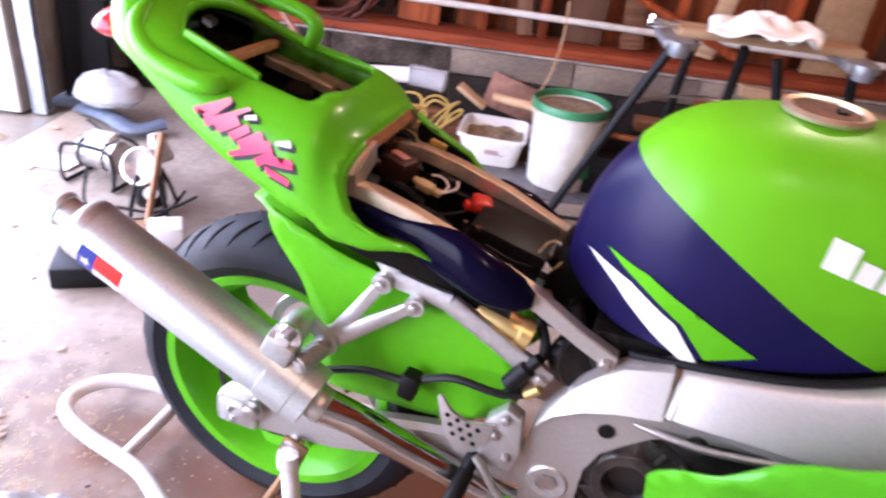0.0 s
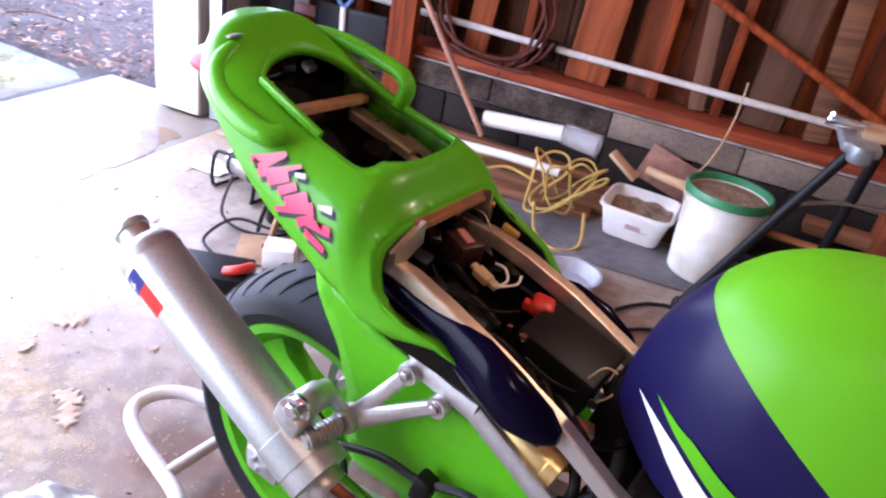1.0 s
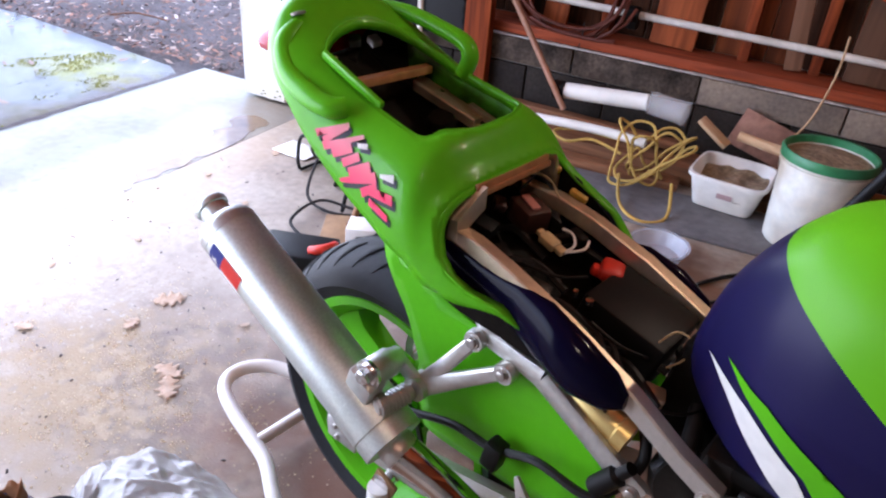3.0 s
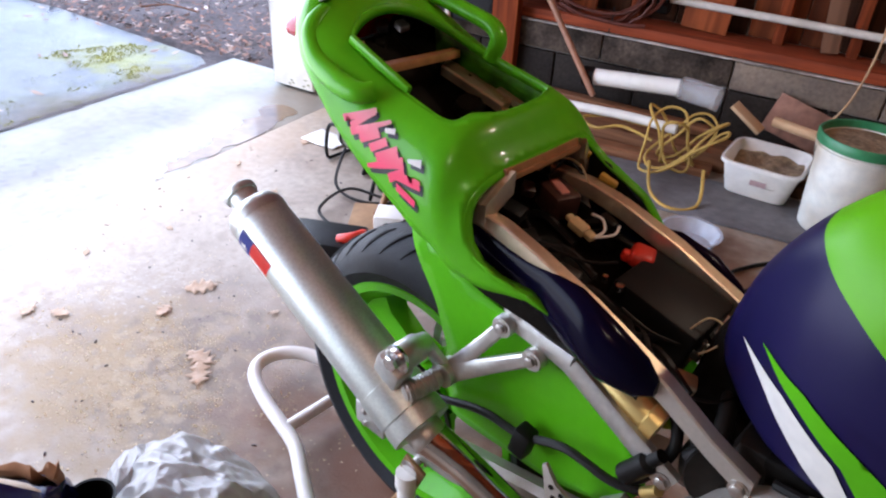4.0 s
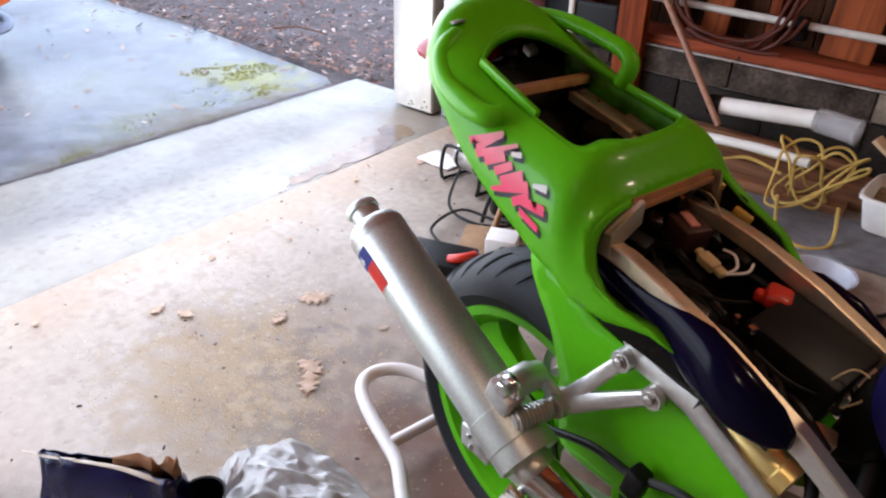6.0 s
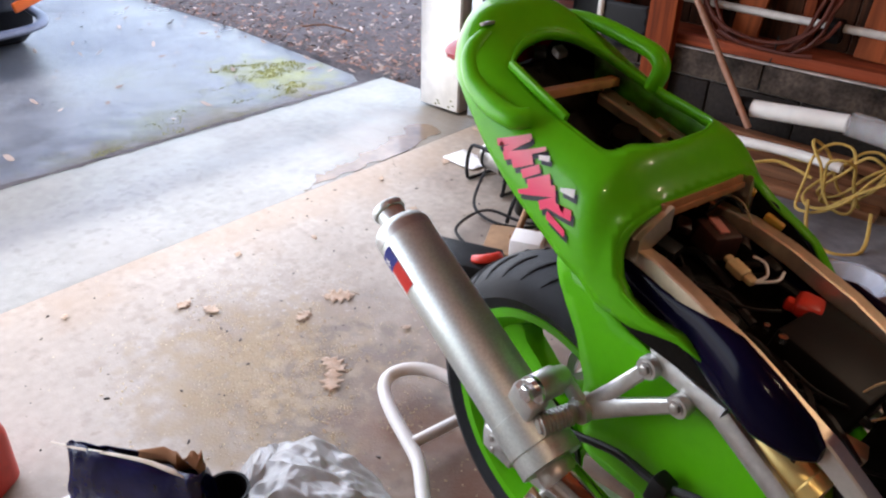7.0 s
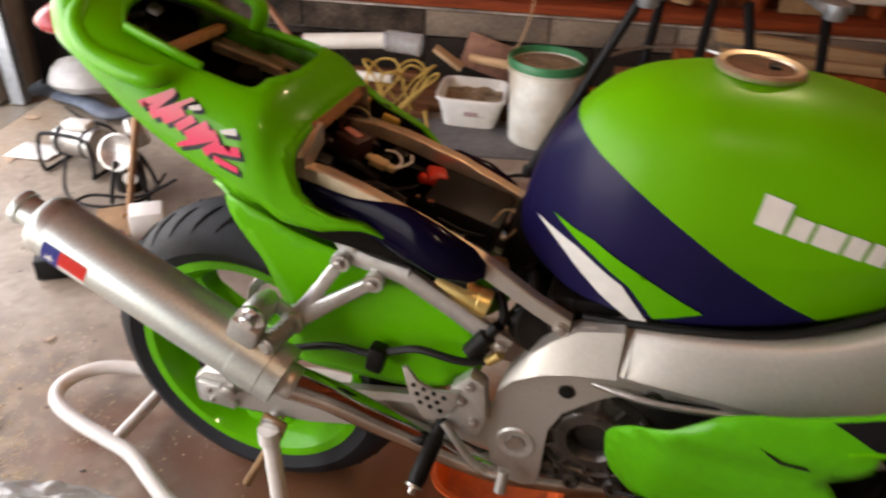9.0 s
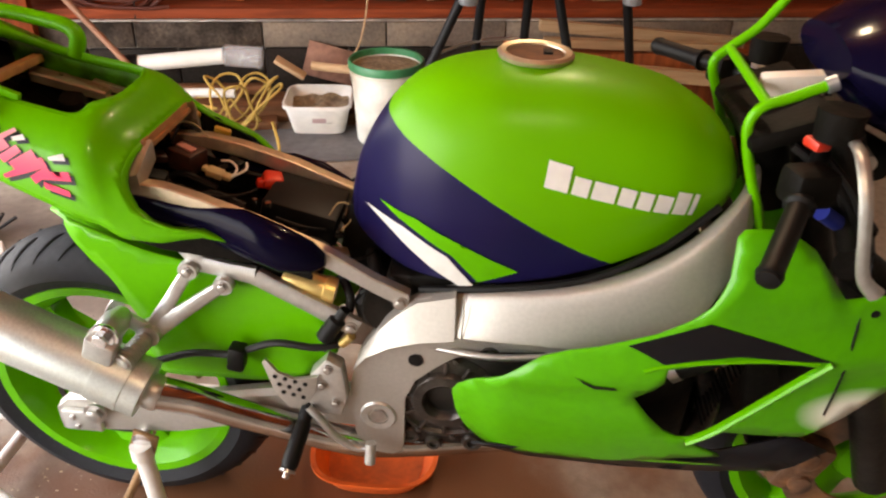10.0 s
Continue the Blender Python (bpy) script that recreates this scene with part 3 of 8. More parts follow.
# the block-footed timber wall
north = tagged(part("wall_north", box(bmesh.new(), (6.2, 0.16, 0.4), at(1.45, WALL_Y + 0.105, 0.2), 0), MORTAR), "timber stud wall on two courses of grey concrete block", "wall", kind="structure")
bm = bmesh.new()
box(bm, (6.2, 0.03, 2.1), at(1.45, WALL_Y + 0.3, 1.46), 0)
part("back_sheathing", bm, PLASTER, north)
bm = bmesh.new()
box(bm, (6.1, 0.22, 0.045), at(1.42, WALL_Y + 0.135, 0.4375), 0.004)
part("sill_plate", bm, SILL_WOOD, north, "red-brown wooden sill plate")
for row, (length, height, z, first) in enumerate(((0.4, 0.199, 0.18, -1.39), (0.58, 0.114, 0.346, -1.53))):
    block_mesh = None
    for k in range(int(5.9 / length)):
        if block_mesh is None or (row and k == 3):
            # The first three upper blocks carry the door corner's shade in their colour.
            ob = part("concrete_block", box(bmesh.new(), (length - 0.008, 0.2, height), None, 0.004), (BLOCK if k > 2 else BLOCK_SHADED) if row else BLOCK_DARK, north)
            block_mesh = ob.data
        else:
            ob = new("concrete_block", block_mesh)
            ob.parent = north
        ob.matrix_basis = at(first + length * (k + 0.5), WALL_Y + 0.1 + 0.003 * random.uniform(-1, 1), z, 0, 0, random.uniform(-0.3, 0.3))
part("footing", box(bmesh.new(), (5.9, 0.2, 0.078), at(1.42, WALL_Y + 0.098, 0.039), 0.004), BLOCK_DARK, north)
# Ledge strip: light caught on the dusty mortar is put into its pale colour.
bm = bmesh.new()
box(bm, (6.1, 0.03, 0.005), at(1.42, WALL_Y + 0.014, 0.4105), 0.002)
part("mortar_ledge", bm, material("lit_dusty_mortar", (0.5, 0.45, 0.4), 0.9, 0, 0.3, 40), north, "dusty ledge painted pale as it catches light")
stud_x = [-1.2, -0.72, -0.3, 0.33, 0.62, 1.25, 1.75, 2.3, 2.9, 3.5, 4.1]
stud_mesh = None
for x in stud_x:
    if stud_mesh is None:
        ob = part("stud", box(bmesh.new(), (0.045, 0.09, 2.05), None, 0.003), FRAME_WOOD, north)
        stud_mesh = ob.data
    else:
        ob = new("stud", stud_mesh)
        ob.parent = north
    ob.matrix_basis = at(x, WALL_Y + 0.225, 1.475)
random.seed(4)
x = -1.56
while x < 4.3:
    w = random.choice((0.13, 0.16, 0.19, 0.22))
    bm = bmesh.new()
    box(bm, (w - 0.006, 0.02, 2.02), at(0, 0, 0), 0.002)
    # Left of x = 0.2 mostly dark boards: the corner's shade put into colour.
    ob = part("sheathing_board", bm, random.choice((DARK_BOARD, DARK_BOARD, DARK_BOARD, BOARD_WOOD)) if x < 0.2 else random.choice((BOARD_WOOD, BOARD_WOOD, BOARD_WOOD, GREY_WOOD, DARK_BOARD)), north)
    ob.matrix_basis = at(x + w / 2, WALL_Y + 0.276 + random.uniform(0, 0.004), 1.465, 0, random.uniform(-0.2, 0.2), 0)
    x += w

# things leaning in the stud bays
for x, w, h, lean, mt in ((0.05, 0.2, 1.1, 3, BOARD_WOOD), (0.47, 0.07, 1.3, -6, GREY_WOOD), (0.83, 0.17, 0.95, 2, GREY_WOOD), (1.02, 0.1, 0.8, -4, LUMBER), (1.5, 0.08, 1.4, 9, PALE_WOOD), (1.95, 0.22, 0.7, 0, CARD), (-0.5, 0.12, 1.2, 4, BOARD_WOOD)):
    ob = solo("loose_board", box(bmesh.new(), (w, 0.018, h), None, 0.003), mt, "loose upright board leaning in a stud bay", "board", at(x, WALL_Y + 0.175, 0.465 + h / 2, -1, lean, 0), "boards leaning on the wall")
bm = bmesh.new()
tube(bm, [(-1.325, WALL_Y + 0.12, 1.7), (1.525, WALL_Y + 0.12, 0.5)], 0.019, 10)
solo("diagonal_brace", bm, FRAME_WOOD, "red-brown diagonal wooden pole across the studs", "pole")

# white conduit along the studs with a clamp
pipe = thing("conduit", "long white painted pipe run along the stud wall", "pipe")
bm = bmesh.new()
tube(bm, [(-1.5, WALL_Y + 0.15, 0.607), (-0.4, WALL_Y + 0.15, 0.582), (0.6, WALL_Y + 0.15, 0.566), (2.6, WALL_Y + 0.15, 0.54)], 0.0165, 12, 3)
part("pipe_run", bm, material("greyish_white_pipe", (0.6, 0.57, 0.52), 0.5, 0, 0.12, 30, second=(0.42, 0.38, 0.33)), pipe)
for x in (-0.2,):
    bm = bmesh.new()
    lathe(bm, [(0.022, 0), (0.033, 0.004), (0.034, 0.055), (0.022, 0.06)], along((x, WALL_Y + 0.15, 0.579), (x + 0.06, WALL_Y + 0.15, 0.578)), 12)
    box(bm, (0.05, 0.06, 0.09), at(x + 0.03, WALL_Y + 0.17, 0.555), 0.006)
    part("pipe_clamp", bm, BLACK, pipe)

# coil of old hose hanging on the wall
coil = thing("hose_coil", "coil of dull red-brown hose hanging on the wall", "hose")
bm = bmesh.new()
pts = []
for k in range(150):
    a = k / 25 * 2 * math.pi
    r = 0.235 + 0.025 * math.sin(k * 0.6) + 0.012 * (k // 25)
    pts.append((-0.45 + r * math.cos(a), WALL_Y + 0.05 + 0.012 * (k // 25) * 0.5, 0.72 + r * 0.95 * math.sin(a) - 0.03))
tube(bm, pts, 0.0085, 6, 1)
part("hose", bm, COPPER, coil)
bm = bmesh.new()
tube(bm, [(-0.2, WALL_Y + 0.03, 0.47), (-0.3, WALL_Y + 0.02, 0.462), (-0.5, WALL_Y + 0.03, 0.47), (-0.62, WALL_Y + 0.05, 0.5)], 0.009, 6, 4)
part("hose_tail", bm, COPPER, coil)
bm = bmesh.new()
tube(bm, [(-0.36, WALL_Y + 0.06, 0.52), (-0.355, WALL_Y + 0.03, 0.44), (-0.37, WALL_Y - 0.005, 0.3)], 0.004, 6, 4)
part("strap", bm, CABLE, coil)

# broad scoop shovel hanging blade up, with a blue yoke
shovel = thing("shovel", "broad black shovel with pale shaft and blue yoke", "shovel")
bm = bmesh.new()
out = rounded([(-0.2, 0.0), (0.2, 0.0), (0.205, 0.03), (0.2, 0.19), (0.18, 0.2), (-0.18, 0.2), (-0.2, 0.19), (-0.205, 0.03)], 3)
sheet(bm, out, [], lambda u, v: Vector((-1.105 + u, WALL_Y - 0.05 - 0.025 * math.cos(u * 6), 0.37 + v)), 0.03)
thick(part("blade", bm, STOOL_BLACK, shovel), 0.004)
bm = bmesh.new()
tube(bm, [(-1.14, WALL_Y - 0.09, 0.012), (-1.135, WALL_Y - 0.09, 0.3), (-1.14, WALL_Y - 0.09, 0.57)], 0.015, 10)
part("shaft", bm, PVC, shovel, "pale shaft")
bm = bmesh.new()
tube(bm, [(-1.145, WALL_Y - 0.088, 0.5), (-1.145, WALL_Y - 0.085, 0.56), (-1.18, WALL_Y - 0.08, 0.61), (-1.2, WALL_Y - 0.07, 0.68)], 0.011, 8)
tube(bm, [(-1.145, WALL_Y - 0.085, 0.56), (-1.105, WALL_Y - 0.08, 0.61), (-1.08, WALL_Y - 0.07, 0.68)], 0.011, 8)
part("yoke", bm, material("blue_grey_enamel", (0.1, 0.16, 0.34), 0.4, 0.2, 0.1, 40), shovel, "bluish metal yoke")

solo("timber_post", box(bmesh.new(), (0.13, 0.06, 1.7), None, 0.004), FRAME_WOOD, "red-brown timber post standing against the block wall", "post", at(-0.84, WALL_Y - 0.04, 0.85))

bm = bmesh.new()
tube(bm, [(-0.86, WALL_Y - 0.1, 0.9), (-0.3, WALL_Y - 0.22, 0.2)], 0.014, 10)
solo("broom_handle", bm, material("reddish_pole_wood", (0.36, 0.17, 0.1), 0.5, 0, 0.2, 30), "thin reddish wooden pole leaning on the wall", "pole")

# low stack of lumber along the foot of the wall
for k, (x, y, z, l, w, h, rz, mt) in enumerate(((0.05, 3.62, 0.04, 1.7, 0.2, 0.08, 1, LUMBER), (-0.25, 3.66, 0.12, 0.9, 0.06, 0.04, -1, LUMBER), (1.3, 3.6, 0.03, 1.5, 0.18, 0.06, 3, LUMBER), (1.6, 3.6, 0.09, 1.8, 0.09, 0.06, 2, PALE_WOOD), (1.75, 3.52, 0.13, 1.9, 0.06, 0.035, 7, PALE_WOOD), (1.9, 3.63, 0.2, 1.6, 0.1, 0.05, -2, LUMBER), (-0.18, 3.44, 0.02, 0.9, 0.09, 0.04, 4, LUMBER), (1.4, 3.35, 0.02, 1.3, 0.12, 0.035, -4, LUMBER), (2.0, 3.58, 0.18, 1.3, 0.24, 0.3, 0, BOARD_WOOD))):
    solo("lumber_piece", box(bmesh.new(), (l, w, h), None, 0.004), mt, "old length of lumber lying along the wall", "lumber", at(x, y, z, 0, 0, rz), "lumber along the wall")
for p, q, w in (((1.5, 3.6, 0.43), (2.5, 3.56, 0.352), 0.05), ((1.5, 3.5, 0.38), (2.4, 3.48, 0.345), 0.04), ((1.5, 3.42, 0.3), (2.6, 3.4, 0.2), 0.06), ((1.2, 3.62, 0.1), (2.2, 3.55, 0.24), 0.03)):
    bm = bmesh.new()
    skin(bm, [[Vector(e) + Vector((0, 0.02 * u, w / 2 * v)) for u, v in ((-1, -1), (1, -1), (1, 1), (-1, 1))] for e in (p, q)])
    solo("propped_board", bm, PALE_WOOD, "long pale board propped along the block wall", "board", None, "boards propped on the wall")
bm = bmesh.new()
box(bm, (0.25, 0.016, 0.16), None, 0.003)
solo("brick_offcut", bm, material("pinkish_brown_board", (0.3, 0.15, 0.105), 0.8, 0, 0.25, 25, second=(0.17, 0.085, 0.06), coarse=9), "pinkish brown flat board propped against the blocks", "board", at(0.525, 3.7, 0.222, -12, 17, 3))
bm = bmesh.new()
box(bm, (0.15, 0.045, 0.02), None, 0.004)
solo("wood_offcut", bm, PALE_WOOD, "small pale wooden offcut lying on the lumber", "wood offcut", at(0.345, 3.52, 0.262, 18, 32, -8))
bm = bmesh.new()
tube(bm, [(0.44, 3.55, 0.262), (0.63, 3.5, 0.255)], 0.02, 12)
solo("dowel", bm, PALE_WOOD, "short pale round dowel on the lumber", "dowel")

# white drain pipe lying on the lumber
pvc = thing("drain_pipe", "short wide white plastic pipe lying on lumber", "pipe")
bm = bmesh.new()
m = along((-0.385, 3.6, 0.258), (0.04, 3.62, 0.288))
lathe(bm, [(0.033, 0.02), (0.036, 0.02), (0.036, 0.425), (0.033, 0.425), (0.033, 0.1)], m, 28)
part("pipe_body", bm, PVC, pvc)
bm = bmesh.new()
lathe(bm, [(0.02, 0.0), (0.038, 0.0), (0.042, 0.005), (0.042, 0.055), (0.0365, 0.056)], m, 28)
part("black_cap", bm, BLACK, pvc, "black end cap")
jar = thing("glass_jar", "clear round plastic jar lying on its side", "jar")
bm = bmesh.new()
lathe(bm, [(0.0, 0.0), (0.048, 0.0), (0.05, 0.004), (0.05, 0.16), (0.048, 0.16), (0.048, 0.006), (0.0, 0.005)], along((0.05, 3.6, 0.298), (0.21, 3.58, 0.29)), 24)
part("jar_body", bm, THIN_CLEAR, jar)
bm = bmesh.new()
lathe(bm, [(0.05, 0.15), (0.054, 0.152), (0.054, 0.165), (0.05, 0.166)], along((0.05, 3.6, 0.298), (0.21, 3.58, 0.29)), 24)
part("jar_rim", bm, THIN_CLEAR, jar)
bm = bmesh.new()
tube(bm, [(-0.4, 3.46, 0.16), (-0.1, 3.47, 0.17), (0.1, 3.45, 0.17)], 0.02, 10)
solo("white_tube", bm, PVC, "thin white tube lying on the lumber", "tube")

# yellow rope in loose loops
rope = thing("rope", "loose tangle of yellow braided rope", "rope")
random.seed(11)
bm = bmesh.new()
pts = []
for k in range(60):
    a = k * 0.52
    turn = k * 0.52 / 6.283
    r = 0.115 + 0.035 * math.sin(turn * 2.1) + 0.03 * math.sin(k * 1.3)
    pts.append((0.13 + 0.05 * math.sin(turn * 1.7) + r * 0.9 * math.cos(a), 3.38 + 0.04 * math.cos(turn * 2.6) + r * 0.6 * math.sin(a), 0.14 + 0.11 * math.sin(a + turn * 1.9) + 0.02 * turn / 5))
tube(bm, [(x, y, max(0.02, z)) for x, y, z in pts], 0.006, 6, 4)
part("rope_loop", bm, YELLOW, rope)
bm = bmesh.new()
tube(bm, [(0.02, 3.4, 0.12), (-0.12, 3.42, 0.14), (-0.22, 3.38, 0.12), (-0.3, 3.44, 0.13), (-0.2, 3.5, 0.14), (-0.05, 3.47, 0.15), (0.06, 3.45, 0.17)], 0.0068, 6, 5)
tube(bm, [(0.06, 3.26, 0.09), (0.12, 3.12, 0.03), (0.22, 3.06, 0.014), (0.3, 3.14, 0.02), (0.27, 3.28, 0.1)], 0.0068, 6, 5)
part("rope_end", bm, YELLOW, rope)

# grey mat under the buckets
bm = bmesh.new()
box(bm, (1.25, 0.36, 0.012), at(0.45, 3.25, 0.006, 0, 0, 4), 0.004)
solo("floor_mat", bm, material("dark_grey_rubber_mat", (0.15, 0.145, 0.15), 0.6, 0, 0.2, 30, bump=0.3), "dark grey rubber mat on the floor", "mat")

# white tub of sawdust
tub = thing("plastic_tub", "white square plastic tub half full of sawdust", "tub", at(0.468, 3.455, 0.012, 0, 0, -4) @ Matrix.Diagonal((1.0, 1.03, 0.74, 1)))


def square_ring(a, b, z, r=0.35, n=32):
    out = []
    for k in range(n):
        t = 2 * math.pi * k / n
        c, s = math.cos(t), math.sin(t)
        out.append(Vector((a * math.copysign(abs(c) ** r, c), b * math.copysign(abs(s) ** r, s), z)))
    return out


bm = bmesh.new()
skin(bm, [square_ring(0.105, 0.1, 0.002), square_ring(0.118, 0.112, 0.006), square_ring(0.145, 0.14, 0.17), square_ring(0.155, 0.15, 0.172), square_ring(0.155, 0.15, 0.19), square_ring(0.145, 0.14, 0.192), square_ring(0.138, 0.133, 0.17), square_ring(0.115, 0.11, 0.02)])
part("tub_body", bm, WHITE_PLASTIC, tub)
bm = bmesh.new()
sheet(bm, [tuple(v[:2]) for v in square_ring(0.132, 0.127, 0)], [], lambda u, v: Vector((u, v, 0.115 + 0.03 * noise.noise((u * 18, v * 18, 3)) + 0.02 * v / 0.13)), 0.016)
part("sawdust", bm, DIRT, tub, "brown sawdust and dirt")
bm = bmesh.new()
box(bm, (0.06, 0.002, 0.03), at(0.01, -0.132, 0.1, 8), 0)
part("label", bm, material("faded_tub_print", (0.5, 0.33, 0.32), 0.6), tub, "faded reddish print")

# paint bucket with a green rim
bucket = thing("bucket", "dirty white plastic bucket with a green rim", "bucket", at(0.768, 3.29, 0.012))
bm = bmesh.new()
lathe(bm, [(0.0, 0.002), (0.128, 0.002), (0.133, 0.008), (0.15, 0.3), (0.158, 0.302), (0.158, 0.315), (0.151, 0.318), (0.152, 0.335), (0.146, 0.335), (0.128, 0.02), (0.0, 0.02)], None, 40)
part("bucket_body", bm, material("stained_white_bucket", (0.8, 0.79, 0.72), 0.45, 0, 0.1, 40, second=(0.36, 0.25, 0.14), coarse=5, contrast=0.5), bucket)
bm = bmesh.new()
lathe(bm, [(0.153, 0.325), (0.162, 0.328), (0.163, 0.355), (0.158, 0.362), (0.15, 0.36), (0.148, 0.33)], None, 40, True)
part("rim", bm, GREEN_LID, bucket, "green plastic rim")
bm = bmesh.new()
lathe(bm, [(0.149, 0.33), (0.1, 0.335), (0.05, 0.34), (0.0, 0.341)], None, 32)
part("lid", bm, DIRT, bucket, "dusty brown lid")
bm = bmesh.new()
tube(bm, [(0.155, -0.02, 0.3), (0.157, 0.04, 0.2), (0.1, 0.13, 0.13), (-0.06, 0.16, 0.12), (-0.14, 0.1, 0.2), (-0.155, 0.0, 0.3)], 0.002, 6)
part("wire_handle", bm, STEEL, bucket)
bm = bmesh.new()
box(bm, (0.07, 0.003, 0.06), at(0.1, -0.108, 0.1, 0, 0, 43), 0.001)
part("side_label", bm, GREEN_LID, bucket, "green label patch")
bm = bmesh.new()
tube(bm, [(0.6, 3.42, 0.295), (0.665, 3.48, 0.4), (0.7, 3.56, 0.55), (0.702, 3.6, 0.7)], 0.0042, 6)
solo("bent_cane", bm, PALE_WOOD, "thin bent pale cane standing behind the bucket", "cane")
hammer = thing("paint_roller", "tool with an orange-brown wooden handle", "tool", at(1.015, 3.36, 0.2, 0, 0, -8))
bm = bmesh.new()
tube(bm, [(-0.16, 0, 0.02), (-0.05, 0, 0.02), (0.05, 0.01, 0.02), (0.13, 0.01, 0.02)], [0.012, 0.016, 0.014, 0.018], 10)
part("handle", bm, material("orange_varnished_wood", (0.5, 0.2, 0.06), 0.4, 0, 0.15, 30), hammer)
bm = bmesh.new()
rod(bm, (-0.2, 0, 0.02), (-0.15, 0, 0.02), 0.006)
part("ferrule", bm, STEEL, hammer)
bm = bmesh.new()
box(bm, (0.5, 0.3, 0.17), at(1.1, 3.32, 0.1, 0, 0, -6), 0.008)
solo("dark_crate", bm, GRIME, "dark dirty crate against the wall", "crate")

# clear dish on the floor
dish = thing("plastic_dish", "clear plastic dish with a blue tint on the floor", "dish", at(0.34, 2.86, 0.0))
bm = bmesh.new()
lathe(bm, [(0.0, 0.003), (0.08, 0.003), (0.1, 0.05), (0.108, 0.052), (0.108, 0.056), (0.098, 0.055), (0.078, 0.007), (0.0, 0.007)], None, 32)
part("dish_body", bm, material("milky_blue_plastic", (0.62, 0.66, 0.75), 0.25, 0, 0.08, 30), dish)
socket(bpy.data.materials["milky_blue_plastic"], "Alpha").default_value = 0.4
for k, pts in enumerate(([(0.5, 2.6, 0.008), (0.7, 2.75, 0.008), (0.85, 2.6, 0.008), (0.75, 2.4, 0.008), (0.5, 2.35, 0.008), (0.4, 2.5, 0.008), (0.62, 2.9, 0.008), (0.95, 2.95, 0.008)], [(-0.1, 3.0, 0.008), (0.1, 2.75, 0.008), (0.4, 2.7, 0.008), (0.6, 2.55, 0.008), (0.8, 2.2, 0.008)])):
    bm = bmesh.new()
    tube(bm, pts, 0.007, 6, 6)
    solo("floor_cable", bm, CABLE, "black cable trailing across the floor", "cable", None, "cables on the floor")

# folding workbench with a plank on top
bench = thing("workbench", "folding workbench with black tube legs and grey clamp ends", "workbench", at(1.32, 2.98, 0))
LEGS = (((-0.29, -0.06), (-0.6, -0.03)), ((-0.2, 0.06), (-0.2, 0.3)), ((0.06, -0.06), (0.26, -0.06)), ((-0.02, 0.06), (0.02, 0.3)), ((0.34, 0.0), (0.55, 0.2)))
for (p, q), (r, s) in LEGS:
    bm = bmesh.new()
    tube(bm, [(p, q, 0.72), (r, s, 0.012)], 0.018, 12)
    leg = part("leg", bm, STOOL_BLACK, bench)
    bm = bmesh.new()
    lathe(bm, [(0.02, 0.0), (0.022, 0.004), (0.022, 0.035), (0.016, 0.045)], at(r, s, 0), 12)
    part("rubber_foot", bm, BLACK, leg)
bm = bmesh.new()
tube(bm, [(-0.38, -0.04, 0.5), (-0.2, 0.12, 0.5), (0.0, 0.14, 0.5), (0.14, -0.06, 0.5)], 0.007, 8)
part("brace", bm, STEEL, bench)
for x in (-0.28, 0.32):
    bm = bmesh.new()
    box(bm, (0.11, 0.24, 0.035), at(x, 0, 0.735), 0.012)
    box(bm, (0.05, 0.3, 0.02), at(x, 0, 0.715), 0.008)
    lathe(bm, [(0.03, 0.0), (0.034, 0.006), (0.034, 0.05), (0.0, 0.055)], at(x, -0.12, 0.7), 20)
    part("clamp_end", bm, GALV, bench, "grey metal clamp end")
bm = bmesh.new()
box(bm, (0.62, 0.13, 0.03), at(0.03, 0.02, 0.765), 0.004)
part("plank_top", bm, PALE_WOOD, bench, "plain wooden jaw plank")
bm = bmesh.new()
sheet(bm, rounded([(-0.16, -0.12), (0.12, -0.15), (0.19, 0.0), (0.1, 0.13), (-0.12, 0.12), (-0.18, 0.0)], 5), [], lambda u, v: Vector((1.32 + u, 2.98 + v, 0.79 + 0.07 * abs(noise.noise((u * 9, v * 9, 0))) + 0.03 * (1 - (u * u + v * v) / 0.03))), 0.02)
thick(solo("rag", bm, PAPER_WHITE, "crumpled white cloth lying on the workbench", "cloth"), 0.006)
for k in range(3):
    bm = bmesh.new()
    tube(bm, [(0.93, 2.93 - 0.03 * k, 0.775 + 0.02 * k), (1.08, 3.0 + 0.02 * k, 0.768)], 0.007, 8)
    solo("spanner", bm, CHROME, "chrome spanner on the workbench", "spanner", None, "spanners")

# ---- clutter by the door ----
SILVERY = material("scratched_bright_housing", (0.52, 0.5, 0.47), 0.34, 0.8, 0.2, 60, second=(0.3, 0.28, 0.26), coarse=16)
work = thing("work_light", "halogen work light with round silver housing in black tube frame", "work light", at(-0.955, 2.71, 0.0, 0, 0, -10))
bm = bmesh.new()
lathe(bm, [(0.0, -0.085), (0.05, -0.085), (0.055, -0.078), (0.055, 0.06), (0.062, 0.065), (0.062, 0.085), (0.05, 0.087), (0.0, 0.08)], at(0, 0, 0.105, 0, 90, 0), 28)
part("housing", bm, SILVERY, work)
for u in (-0.06, 0.045):
    bm = bmesh.new()
    lathe(bm, [(0.056, u - 0.006), (0.059, u - 0.004), (0.059, u + 0.004), (0.056, u + 0.006)], at(0, 0, 0.105, 0, 90, 0), 28)
    part("housing_band", bm, STOOL_BLACK, work, "dark band")
bm = bmesh.new()
box(bm, (0.1, 0.06, 0.03), at(0.0, 0.01, 0.17, 0, 0, 4), 0.008)
part("junction_box", bm, WHITE_PLASTIC, work, "white junction box")
